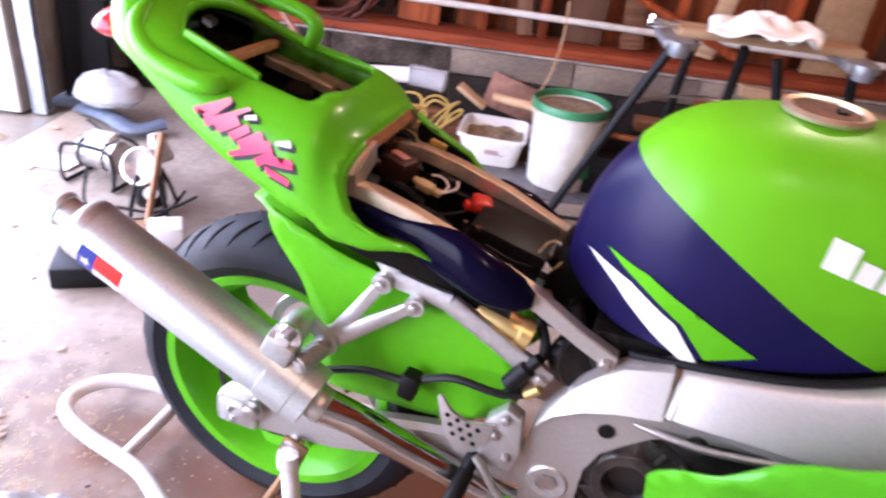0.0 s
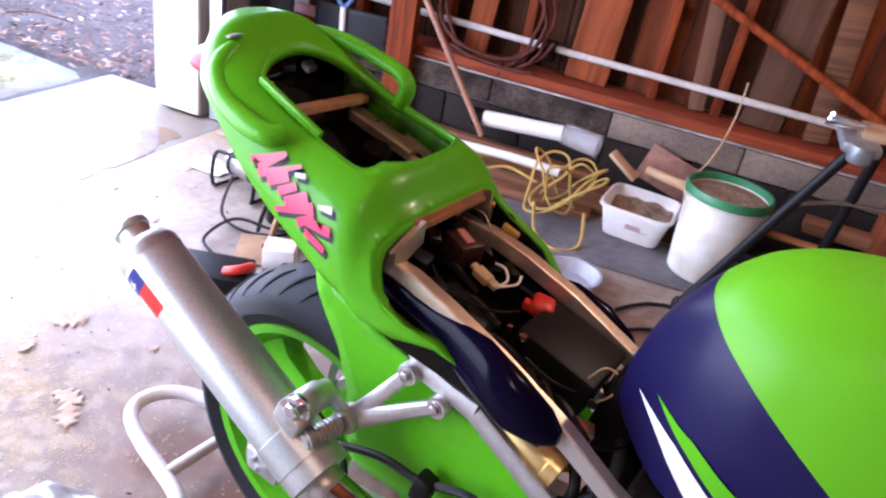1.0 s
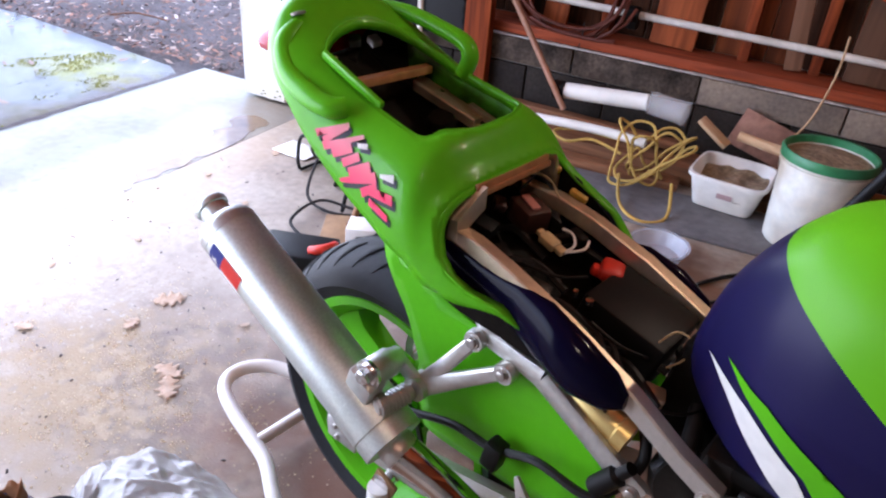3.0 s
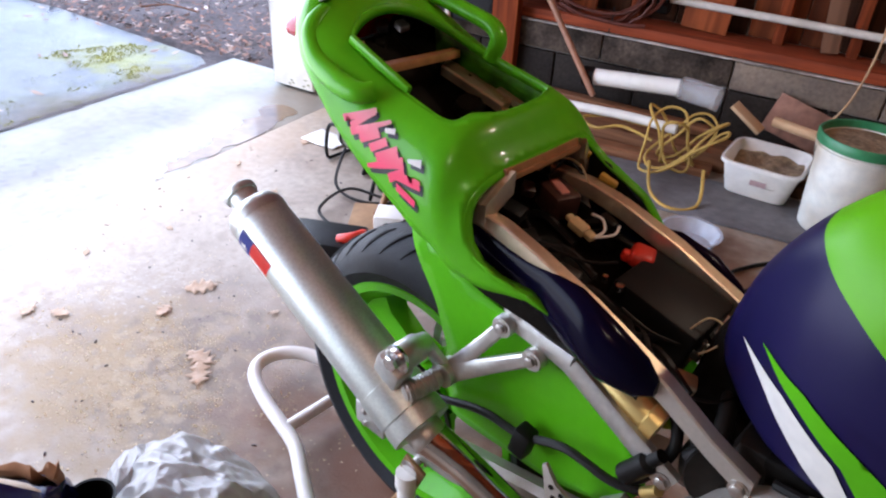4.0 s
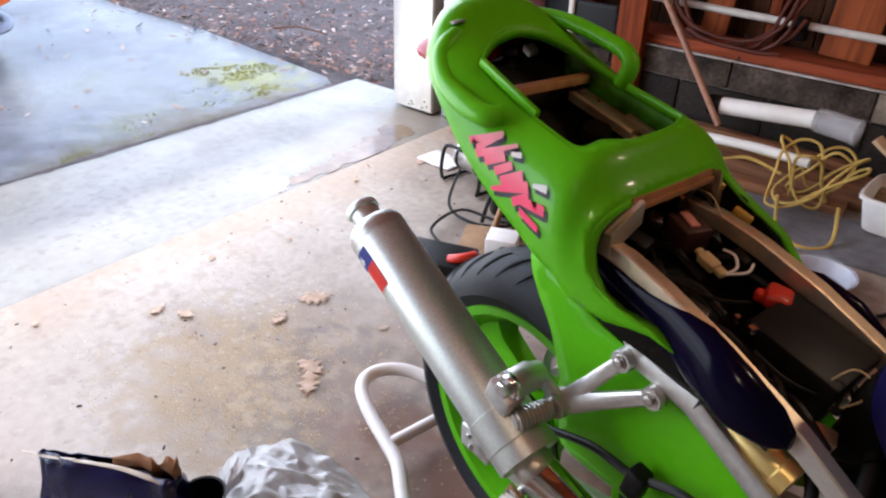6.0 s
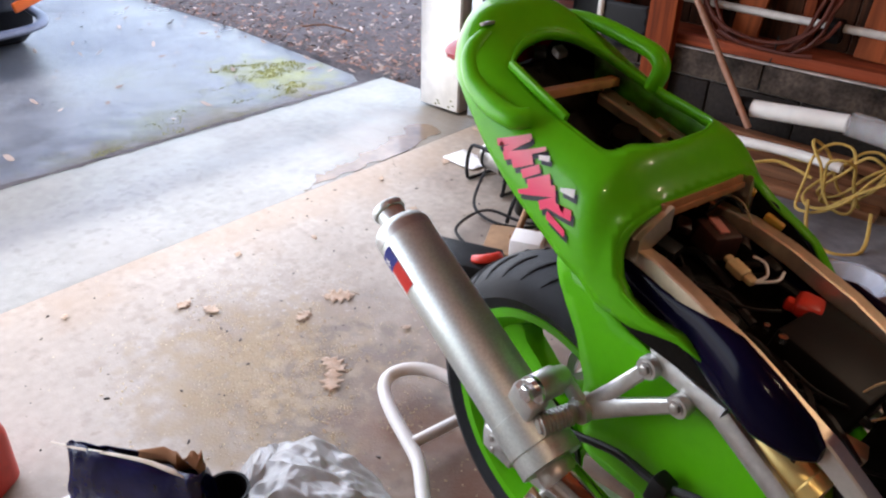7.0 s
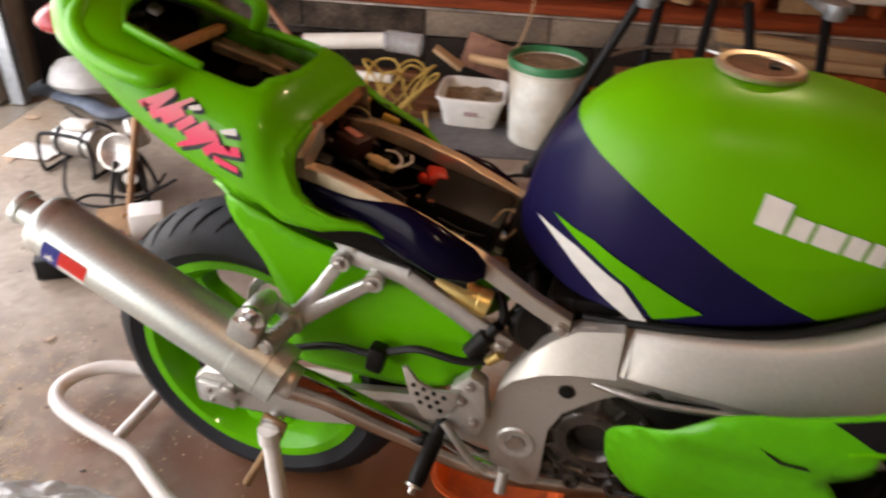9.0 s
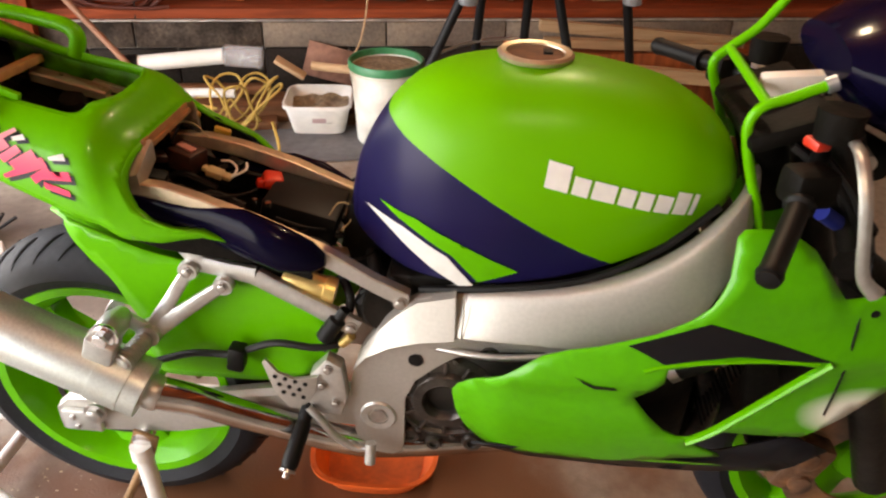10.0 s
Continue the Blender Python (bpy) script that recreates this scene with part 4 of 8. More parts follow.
for y in (-0.085, 0.085):
    bm = bmesh.new()
    tube(bm, [(-0.105, y, 0.01), (-0.115, y, 0.05), (-0.11, y * 0.9, 0.13), (-0.08, y * 0.8, 0.155), (0.06, y * 0.8, 0.155), (0.105, y * 0.9, 0.12), (0.11, y, 0.04), (0.1, y, 0.01)], 0.0075, 8)
    part("frame_tube", bm, STOOL_BLACK, work)
for x in (-0.1, 0.1):
    bm = bmesh.new()
    tube(bm, [(x, -0.085, 0.01), (x, 0.085, 0.01)], 0.0075, 8)
    part("cross_tube", bm, STOOL_BLACK, work)

torch = thing("upright_work_light", "upright work light with a tilted silver head on black legs", "work light", at(-0.69, 2.54, 0.0, 0, 0, 20))
bm = bmesh.new()
lathe(bm, [(0.0, 0.03), (0.05, 0.03), (0.055, 0.04), (0.052, 0.11), (0.046, 0.125), (0.0, 0.125)], None, 24)
part("ballast", bm, ENGINE, torch, "dark round base")
bm = bmesh.new()
lathe(bm, [(0.0, 0.0), (0.02, 0.0), (0.024, 0.004), (0.0, 0.006)], at(0.01, -0.053, 0.09, 80, 0, 0), 16)
part("base_cap", bm, WHITE_PLASTIC, torch, "white cap")
bm = bmesh.new()
lathe(bm, [(0.0, -0.035), (0.045, -0.035), (0.06, -0.015), (0.064, 0.02), (0.066, 0.026), (0.058, 0.028), (0.03, 0.012), (0.0, 0.008)], at(-0.015, 0, 0.165, 62, 0, -20), 28)
part("reflector", bm, SILVERY, torch, "bright round reflector")
bm = bmesh.new()
lathe(bm, [(0.0, 0.0), (0.036, 0.0), (0.04, 0.01), (0.03, 0.07), (0.02, 0.1), (0.0, 0.104)], at(0.05, 0.03, 0.175, -8, -14, 0), 24)
part("head", bm, SILVERY, torch)
for q in (0.6, 2.3, 4.0, 5.4):
    bm = bmesh.new()
    tube(bm, [(0.045 * math.cos(q), 0.045 * math.sin(q), 0.15), (0.075 * math.cos(q), 0.075 * math.sin(q), 0.08), (0.095 * math.cos(q), 0.095 * math.sin(q), 0.008)], 0.0075, 8)
    part("leg", bm, STOOL_BLACK, torch)
base = thing("pole_stand", "rusty steel base plate with an upright rod", "stand base", at(-0.62, 2.36, 0.0, 0, 0, 28))
bm = bmesh.new()
box(bm, (0.2, 0.2, 0.012), at(0, 0, 0.006), 0.003)
part("base_plate", bm, CARD, base, "brown plate")
bm = bmesh.new()
rod(bm, (0, 0.02, 0.01), (0.08, 0.16, 0.3), 0.012)
lathe(bm, [(0.022, 0.012), (0.02, 0.03), (0.012, 0.035)], at(0, 0.02, 0), 14)
part("rod", bm, material("rusty_rod", (0.3, 0.16, 0.08), 0.5, 0.5, 0.25, 40), base)
for pts in ([(-0.95, 2.6, 0.1), (-0.88, 2.45, 0.03), (-0.75, 2.42, 0.01), (-0.63, 2.5, 0.01), (-0.6, 2.62, 0.05)], [(-0.72, 2.22, 0.01), (-0.82, 2.28, 0.02), (-0.78, 2.4, 0.06), (-0.62, 2.44, 0.05), (-0.5, 2.5, 0.1)], [(-1.3, 3.2, 0.02), (-1.1, 3.05, 0.012), (-0.95, 2.95, 0.012), (-0.9, 2.8, 0.03)]):
    bm = bmesh.new()
    tube(bm, pts, 0.006, 6, 6)
    solo("extension_cable", bm, CABLE, "black lamp cable looping on the floor", "cable", None, "lamp cables")
bm = bmesh.new()
box(bm, (0.1, 0.09, 0.12), None, 0.004)
carton = thing("small_carton", "small white cardboard carton on the floor", "carton", at(-0.5, 2.26, 0.06, 0, 0, 24))
part("carton_body", bm, PAPER_WHITE, carton)
bm = bmesh.new()
box(bm, (0.09, 0.002, 0.11), at(0.0, 0.0465, 0), 0)
part("carton_side", bm, CARD, carton, "brown side")
tool = thing("power_tool", "black tool case with a red latch on the floor", "tool", at(-0.64, 2.1, 0.0, 0, 0, 20))
bm = bmesh.new()
box(bm, (0.24, 0.15, 0.07), at(0, 0, 0.035), 0.01)
part("case", bm, BLACK, tool)
bm = bmesh.new()
tube(bm, [(0.05, -0.03, 0.07), (0.08, -0.035, 0.082), (0.11, -0.02, 0.086), (0.12, 0.01, 0.078)], 0.016, 10)
part("grip", bm, RED, tool, "red plastic grip")
bm = bmesh.new()
sheet(bm, [(-0.09, -0.06), (0.09, -0.07), (0.1, 0.06), (-0.08, 0.07)], [], lambda u, v: Vector((-1.2 + u, 2.79 + v, 0.005 + 0.006 * abs(math.sin(9 * u)))), 0.03)
thick(solo("paper_sheet", bm, PAPER_WHITE, "white sheet of paper lying on the floor", "paper"), 0.001)
bm = bmesh.new()
skin(bm, [[Vector((-1.22 + r * math.cos(a) * 1.3, 3.26 + r * math.sin(a), z + 0.02 * noise.noise((math.cos(a) * 2, math.sin(a) * 2, z * 9)))) for a in np.linspace(0, 2 * math.pi, 20, endpoint=False)] for r, z in ((0.1, 0.1), (0.12, 0.13), (0.1, 0.19), (0.05, 0.22), (0.01, 0.225))])
solo("white_sack", bm, BAG, "bulging white sack on the floor by the doorway", "sack")
bm = bmesh.new()
tube(bm, [(-1.38, 3.3, 0.03), (-1.2, 3.2, 0.05), (-1.05, 3.12, 0.04), (-0.95, 3.2, 0.05)], 0.045, 10, flat=0.5)
solo("blue_tarp", bm, material("blue_grey_tarp", (0.12, 0.15, 0.2), 0.5, 0, 0.25, 20, bump=0.4, bump_scale=30), "folded blue-grey tarpaulin on the floor", "tarpaulin")
bm = bmesh.new()
box(bm, (0.22, 0.03, 0.9), at(-1.47, 3.55, 0.45, -6, 0, 12), 0.008)
solo("dark_board", bm, BLACK, "black board leaning in the corner", "board")

# ---- near the camera: bags, cup, can ----
random.seed(7)


def crumple(c, rx, ry, h, turn=0.0, seed=0.0):
    """A slack film bag: a low dome broken into flat facets by long creases."""
    bm = bmesh.new()
    cols, rws = 120, 54
    rings = []
    for j in range(rws + 1):
        r = j / rws
        ring = []
        for i in range(cols):
            a = 2 * math.pi * i / cols
            reach = 1 + 0.12 * noise.noise((math.cos(a) * 1.6 + seed, math.sin(a) * 1.6, 0)) + 0.05 * noise.noise((math.cos(a) * 5, math.sin(a) * 5, seed))
            x, y = rx * r * reach * math.cos(a), ry * r * reach * math.sin(a)
            fade = min(1.0, (1 - r) * 5)
            z = h * max(0.0, 1 - r ** 2.2) ** 0.62
            u, v = x * math.cos(turn) + y * math.sin(turn), y * math.cos(turn) - x * math.sin(turn)
            for f, k, w in ((4.0, 11.0, 0.045), (9.0, 20.0, 0.024), (22.0, 36.0, 0.011)):
                d = noise.voronoi((u * f + seed, v * k + 0.5 * math.sin(u * f), z * 9))[0]
                z -= w * fade * (min(d[1] - d[0], 0.8) - 0.3)
            ring.append(Vector((c[0] + x, c[1] + y, max(0.002 + 0.004 * (1 - r), c[2] + z))))
        rings.append(ring)
    rows = [[bm.verts.new(p) for p in ring] for ring in rings[1:]]
    hub = bm.verts.new(rings[0][0])
    for i in range(cols):
        bm.faces.new((hub, rows[0][i], rows[0][(i + 1) % cols]))
        for p, q in zip(rows, rows[1:]):
            bm.faces.new((p[i], q[i], q[(i + 1) % cols], p[(i + 1) % cols]))
    return bm


shopping = thing("plastic_bag", "crumpled white plastic shopping bag on the floor", "plastic bag")
part("bag_body", crumple((-0.235, 1.17, 0.0), 0.2, 0.135, 0.085, 0.55, 1.7), BAG, shopping)
part("bag_mouth", crumple((-0.36, 1.15, 0.0), 0.09, 0.08, 0.06, -0.4, 4.2), BAG, shopping, "gathered bag mouth")

sack = thing("charcoal_bag", "open dark blue printed bag with torn brown paper top", "paper bag", at(-0.487, 0.918, 0.0, 0, 0, 29))
bm = bmesh.new()
rings = []
for z, w, d in ((0.0, 0.15, 0.05), (0.04, 0.156, 0.056), (0.08, 0.155, 0.05), (0.12, 0.152, 0.04), (0.155, 0.15, 0.022), (0.17, 0.15, 0.01)):
    ring = square_ring(w, d, z, 0.45, 64)
    rings.append([v + Vector((0, 0.016 * noise.noise(v * 22) + 0.008 * noise.noise(v * 60), 0.012 * noise.noise(v * 15) if z else 0)) for v in ring])
skin(bm, rings, caps=False)
thick(part("bag_body", bm, BLUE_BAG, sack), 0.002)
bm = bmesh.new()
rows = []
for j, (w, d, z) in enumerate(((0.147, 0.008, 0.15), (0.15, 0.012, 0.168), (0.152, 0.018, 0.178), (0.154, 0.024, 0.186))):
    ring = [v for v in square_ring(w, d, z, 0.45, 64)]
    ring = [ring[k % 64] for k in range(-3, 17)]
    rows.append([])
    for k, v in enumerate(ring):
        lift = (0.03 * noise.noise((v.x * 55, v.y * 55, 1)) + 0.012 * noise.noise((v.x * 160, v.y * 90, 4)) + 0.03) * j / 3 - 0.012 * j * max(0.0, (k - 7) / 12)
        rows[-1].append(bm.verts.new(v + Vector((0, 0.014 * noise.noise(v * 40) - 0.004 * j, lift))))
for p, q in zip(rows, rows[1:]):
    for k in range(len(p) - 1):
        bm.faces.new((p[k], p[k + 1], q[k + 1], q[k]))
thick(part("torn_edge", bm, PAPER, sack, "torn brown paper edge"), 0.0015)
bm = bmesh.new()
tube(bm, [(-0.185, -0.01, 0.172), (-0.13, -0.012, 0.172), (-0.04, -0.012, 0.176), (0.03, -0.014, 0.178), (0.085, -0.018, 0.172), (0.135, -0.02, 0.158)], [0.002, 0.0035, 0.004, 0.005, 0.006, 0.003], 6, flat=0.3)
part("paper_strip", bm, material("cream_paper_strip", (0.7, 0.63, 0.52), 0.7, 0, 0.15, 60, second=(0.5, 0.4, 0.28), coarse=30), sack, "cream paper strip")
cup = thing("cup", "black plastic cup standing on the floor", "cup", at(-0.325, 1.01, 0))
bm = bmesh.new()
lathe(bm, [(0.0, 0.003), (0.033, 0.003), (0.043, 0.12), (0.046, 0.122), (0.046, 0.126), (0.041, 0.125), (0.031, 0.008), (0.0, 0.008)], None, 28)
part("cup_body", bm, BLACK, cup)
can = thing("gas_can", "red plastic fuel can on the floor", "fuel can", at(-0.85, 0.665, 0.0, 0, 0, 30))
bm = bmesh.new()
skin(bm, [square_ring(a, b, z, 0.5, 32) for a, b, z in ((0.1, 0.07, 0.002), (0.12, 0.085, 0.012), (0.122, 0.088, 0.13), (0.11, 0.078, 0.2), (0.06, 0.045, 0.245), (0.03, 0.025, 0.255))])
part("can_body", bm, RED, can)
bm = bmesh.new()
lathe(bm, [(0.03, 0.25), (0.03, 0.275), (0.02, 0.28)], None, 16)
part("cap", bm, BLACK, can)
bm = bmesh.new()
sheet(bm, [(-0.12, -0.06), (0.1, -0.05), (0.08, 0.07), (-0.1, 0.08)], [], lambda u, v: Vector((-0.55 + u, 0.77 + v, 0.006 + 0.03 * max(0, u))), 0.03)
thick(solo("white_wrapper", bm, PAPER_WHITE, "white paper wrapper lying by the bag", "wrapper"), 0.001)

# crumbs of sawdust and sand on the floor
rnd = random.Random(21)
bm = bmesh.new()
count = 0
while count < 2200:
    x, y = rnd.gauss(-0.6, 0.26), rnd.gauss(1.4, 0.2)
    if noise.noise((x * 7, y * 7, 3)) + 0.35 * noise.noise((x * 25, y * 25, 1)) < -0.02:
        continue
    q, r = rnd.random() * 6.28, 0.0012 + 0.003 * rnd.random() ** 2
    low = [bm.verts.new((x + r * (1 + 0.5 * rnd.random()) * math.cos(q + 2.09 * k), y + r * math.sin(q + 2.09 * k), 0.0005)) for k in range(3)]
    tip = bm.verts.new((x, y, 0.0005 + r * 0.45))
    for k in range(3):
        bm.faces.new((low[k], low[(k + 1) % 3], tip))
    count += 1
tagged(part("floor_grit", bm, material("sawdust_crumbs", (0.7, 0.57, 0.38), 0.9, 0, 0.3, 300, second=(0.5, 0.36, 0.2), coarse=60), flat=True), "scattered sawdust and sand crumbs on the concrete", "grit", kind="stuff")

# ---- fallen leaves ----


def leaf_bm(size, seed):
    rnd = random.Random(seed)
    bm = bmesh.new()
    out = []
    half = ((0.0, 0.02), (0.12, 0.1), (0.22, 0.3), (0.32, 0.15), (0.45, 0.4), (0.57, 0.19), (0.7, 0.33), (0.82, 0.14), (0.92, 0.15), (1.0, 0.03))
    for side in (1, -1):
        pts = [(t - 0.5, side * w * rnd.uniform(0.85, 1.15)) for t, w in half]
        out += pts if side > 0 else pts[::-1]
    curl = rnd.uniform(0.03, 0.13)
    sheet(bm, rounded([(u * size, v * size) for u, v in out], 3), [], lambda u, v: Vector((u, v, curl * (v * v * 3 + u * u) / size + 0.1 * size * noise.noise((u * 2.2 / size, v * 2.2 / size, seed * 3.1)) ** 2 + 0.002)), size * 0.07)
    tube(bm, [(-0.5 * size, 0, 0.01), (-0.66 * size, 0.03 * size, 0.004)], 0.0012, 5)
    return bm


random.seed(21)
for k, (x, y, s) in enumerate(((-0.81, 1.72, 0.095), (-0.81, 1.58, 0.06), (-0.575, 1.495, 0.085), (-0.53, 1.45, 0.085), (-1.11, 1.37, 0.055), (-1.03, 1.41, 0.06), (-1.24, 1.65, 0.035), (-1.26, 2.72, 0.06), (-1.4, 3.1, 0.07), (-1.05, 2.3, 0.04), (-1.3, 1.1, 0.03), (-1.15, 1.9, 0.03), (-1.33, 2.4, 0.04), (-0.55, 1.75, 0.03))):
    ob = thick(solo("oak_leaf", leaf_bm(s, k), LEAF, "dry brown oak leaf on the concrete floor", "leaf", at(x, y, 0.002, random.uniform(-5, 5), random.uniform(-5, 5), random.uniform(0, 360)), "leaves on the floor"), 0.0003)
small = [leaf_bm(0.07, 50 + k) for k in range(4)]


def scatter(name, label, count, place, sizes, mat, seed):
    """Many small leaves in one mesh."""
    rnd = random.Random(seed)
    bm = bmesh.new()
    for _ in range(count):
        x, y, z = place(rnd)
        s = rnd.uniform(*sizes)
        m = at(x, y, z, rnd.uniform(-25, 25), rnd.uniform(-25, 25), rnd.uniform(0, 360)) @ Matrix.Scale(s, 4)
        vs = [bm.verts.new(m @ Vector(p)) for p in ((-0.5, 0, 0.06), (-0.2, 0.2, 0.1), (0.15, 0.16, 0.05), (0.5, 0, 0.1), (0.2, -0.2, 0.06), (-0.15, -0.15, 0.02))]
        bm.faces.new(vs[:4])
        bm.faces.new((vs[0], vs[3], vs[4], vs[5]))
    return tagged(part(name, bm, mat), label, "leaves", kind="stuff")


LEAF2 = material("litter_leaf", (0.2, 0.1, 0.07), 0.75, 0, 0.3, 40, second=(0.05, 0.038, 0.034), coarse=3, contrast=0.9)
LEAF3 = material("pale_litter_leaf", (0.3, 0.24, 0.2), 0.7, 0, 0.3, 40)


# LEAF3's pale end holds the sheen of wet leaves in its colour.
for m, lo, hi in ((LEAF2, (0.035, 0.026, 0.024), (0.26, 0.13, 0.085)), (LEAF3, (0.2, 0.15, 0.12), (0.5, 0.44, 0.4))):
    nt, n = m.node_tree, m.node_tree.nodes
    geo, mix = n.new("ShaderNodeNewGeometry"), n.new("ShaderNodeMix")
    mix.data_type = "RGBA"
    mix.inputs[6].default_value, mix.inputs[7].default_value = (*lo, 1), (*hi, 1)
    power = n.new("ShaderNodeMath")
    power.operation = "POWER"
    power.inputs[1].default_value = 2.2
    nt.links.new(geo.outputs["Random Per Island"], power.inputs[0])
    nt.links.new(power.outputs[0], mix.inputs[0])
    nt.links.new(mix.outputs[2], socket(m, "Base Color"))


def on_litter(rnd):
    x = -2.2 - 5.5 * rnd.random() ** 1.3
    return x, 3.42 + 4.5 * rnd.random() ** 1.5, -0.03 + 0.03 * rnd.random()


scatter("leaf_litter", "brown fallen leaves covering the ground", 9500, on_litter, (0.012, 0.06), LEAF2, 3)
scatter("pale_leaf_litter", "pale fallen leaves among the litter", 1300, on_litter, (0.012, 0.07), LEAF3, 4)
scatter("driveway_leaves", "scattered leaves on the wet driveway", 170, lambda r: (-2.5 - 4.5 * r.random(), 3.35 - 3.2 * r.random() ** 1.6, -0.014), (0.015, 0.075), LEAF3, 5)
bm = bmesh.new()
for k in range(16):
    x, y = -2.3 - 4 * random.random(), 3.5 + 2.4 * random.random()
    a = random.uniform(0, 6.3)
    l = random.uniform(0.1, 0.45)
    tube(bm, [(x, y, 0.0), (x + l * 0.5 * math.cos(a), y + l * 0.5 * math.sin(a), 0.03), (x + l * math.cos(a), y + l * math.sin(a), 0.0)], 0.006, 5, 2)
tagged(part("twigs", bm, GREY_WOOD), "broken twigs on the ground", "twigs", kind="stuff")
bm = bmesh.new()
for k in range(7000):
    if k < 5000:
        x, y = random.uniform(-3.3, -2.4), random.uniform(2.6, 3.3)
        d = noise.noise((x * 5, y * 5, 4)) + 0.5 * noise.noise((x * 17, y * 17, 1))
        e = 1 - ((x + 2.84) / 0.42) ** 2 - ((y - 2.96) / 0.3) ** 2
        if d + 0.9 * e < 0.62:
            continue
    else:
        x, y = -2.36 - 0.5 * random.random() ** 2, 1.7 + 1.2 * random.random()
        if noise.noise((x * 4, y * 4, 9)) + 0.4 * noise.noise((x * 15, y * 15, 1)) < 0.2:
            continue
    r = random.uniform(0.002, 0.0065)
    v0 = [bm.verts.new((x + r * random.uniform(0.7, 1.5) * math.cos(q), y + r * random.uniform(0.7, 1.5) * math.sin(q), -0.024)) for q in (0.2, 1.4, 2.7, 3.9, 5.2)]
    apex = bm.verts.new((x, y, -0.017 + random.uniform(0, 0.004)))
    for p, q in zip(v0, v0[1:] + v0[:1]):
        bm.faces.new((p, q, apex))
tagged(part("moss_patches", bm, MOSS), "yellow-green moss growing on the driveway", "moss", kind="stuff")
bm = bmesh.new()
for k in range(620):
    x, y = random.gauss(-0.6, 0.21), random.gauss(1.38, 0.16)
    r = random.uniform(0.0008, 0.0028)
    lathe(bm, [(r, 0.0), (r * 0.6, r * 0.3), (0, r * 0.35)], at(x, y, 0.0005), 5)
tagged(part("sawdust_crumbs", bm, material("pale_sawdust", (0.62, 0.5, 0.33), 0.9, 0, 0.3, 200)), "sawdust and crumbs of dirt on the floor", "dirt", kind="stuff")
bm = bmesh.new()
for k in range(240):
    x, y = random.uniform(-1.42, -0.1), random.uniform(0.7, 2.6)
    r = random.uniform(0.001, 0.0045) * random.random() + 0.0008
    lathe(bm, [(r, 0.0), (r * 0.7, r * 0.5), (0, r * 0.7)], at(x, y, 0.0005, 0, 0, random.uniform(0, 360)) @ Matrix.Diagonal((1.7, 0.8, 1, 1)), 5)
tagged(part("dark_crumbs", bm, SOIL), "dark crumbs of soil tracked onto the floor", "dirt", kind="stuff")

# ---- the parked car on the driveway ----
car = thing("car", "dark blue parked car with an orange side lamp", "car", at(-5.85, 1.33, -0.02, 0, 0, 2))
prof = [(-2.1, 0.55, 0.55), (-2.05, 0.32, 0.72), (-1.7, 0.22, 0.84), (-0.9, 0.2, 0.95), (0.0, 0.2, 0.95), (0.95, 0.2, 0.97), (1.55, 0.24, 0.98), (1.9, 0.3, 0.9), (2.04, 0.4, 0.7), (2.06, 0.5, 0.58)]
bm = bmesh.new()
skin(bm, [[Vector((x, y * (0.86 if abs(x) > 1.95 else 0.94 if abs(x) > 1.6 else 1.0), z)) for y, z in ((-0.8, b), (-0.87, b + 0.12), (-0.88, (b + t) / 2), (-0.84, t - 0.06), (-0.7, t), (0, t + 0.03), (0.7, t), (0.84, t - 0.06), (0.88, (b + t) / 2), (0.87, b + 0.12), (0.8, b), (0, b))] for x, b, t in prof])
body = part("body", bm, CAR_PAINT, car)
bm = bmesh.new()
skin(bm, [[Vector((x, y * w, z)) for y, z in ((-1, 0.94), (-0.85, h), (0, h + 0.03), (0.85, h), (1, 0.94))] for x, w, h in ((-1.1, 0.78, 0.96), (-0.4, 0.74, 1.36), (0.7, 0.74, 1.38), (1.5, 0.78, 0.98))])
part("cabin", bm, GLASS_DARK, car, "dark tinted glass cabin")
for x, y in ((-1.3, -0.78), (-1.3, 0.78), (1.35, -0.78), (1.35, 0.78)):
    bm = bmesh.new()
    m = at(x, y, 0.3, 90)
    lathe(bm, [(0.2, -0.1), (0.29, -0.1), (0.31, -0.07), (0.31, 0.07), (0.29, 0.1), (0.2, 0.1)], m, 32, True)
    wheel = part("wheel", bm, RUBBER, car)
    bm = bmesh.new()
    lathe(bm, [(0.0, 0.07), (0.06, 0.08), (0.19, 0.06), (0.205, 0.09), (0.205, -0.09), (0.0, -0.07)], m, 24)
    part("rim", bm, ALU, wheel)
bm = bmesh.new()
tube(bm, [(1.6, -0.87, 0.24), (1.95, -0.8, 0.24), (2.1, -0.6, 0.23), (2.12, 0, 0.22), (2.1, 0.6, 0.23), (1.95, 0.8, 0.24), (1.6, 0.87, 0.24)], 0.035, 10, 5, flat=0.6)
# Lip in a lighter blue-grey than the body.
part("bumper", bm, material("light_blue_grey_bumper", (0.1, 0.12, 0.17), 0.4, 0, 0.15, 40), car, "blue-grey bumper lip")
for y in (-1, 1):
    bm = bmesh.new()
    box(bm, (0.024, 0.2, 0.055), at(2.07, y * 0.7, 0.375, y * 14, 0, y * 12), 0.01)
    part("side_lamp", bm, AMBER, car, "orange side lamp")
    bm = bmesh.new()
    box(bm, (0.06, 0.3, 0.1), at(2.02, y * 0.58, 0.68, 0, 0, -y * 10), 0.02)
    part("headlamp", bm, CLEAR, car)
    bm = bmesh.new()
    box(bm, (0.02, 0.2, 0.05), at(2.075, y * 0.6, 0.45, 0, 0, -y * 12), 0.008)
    part("grille_vent", bm, BLACK, car)

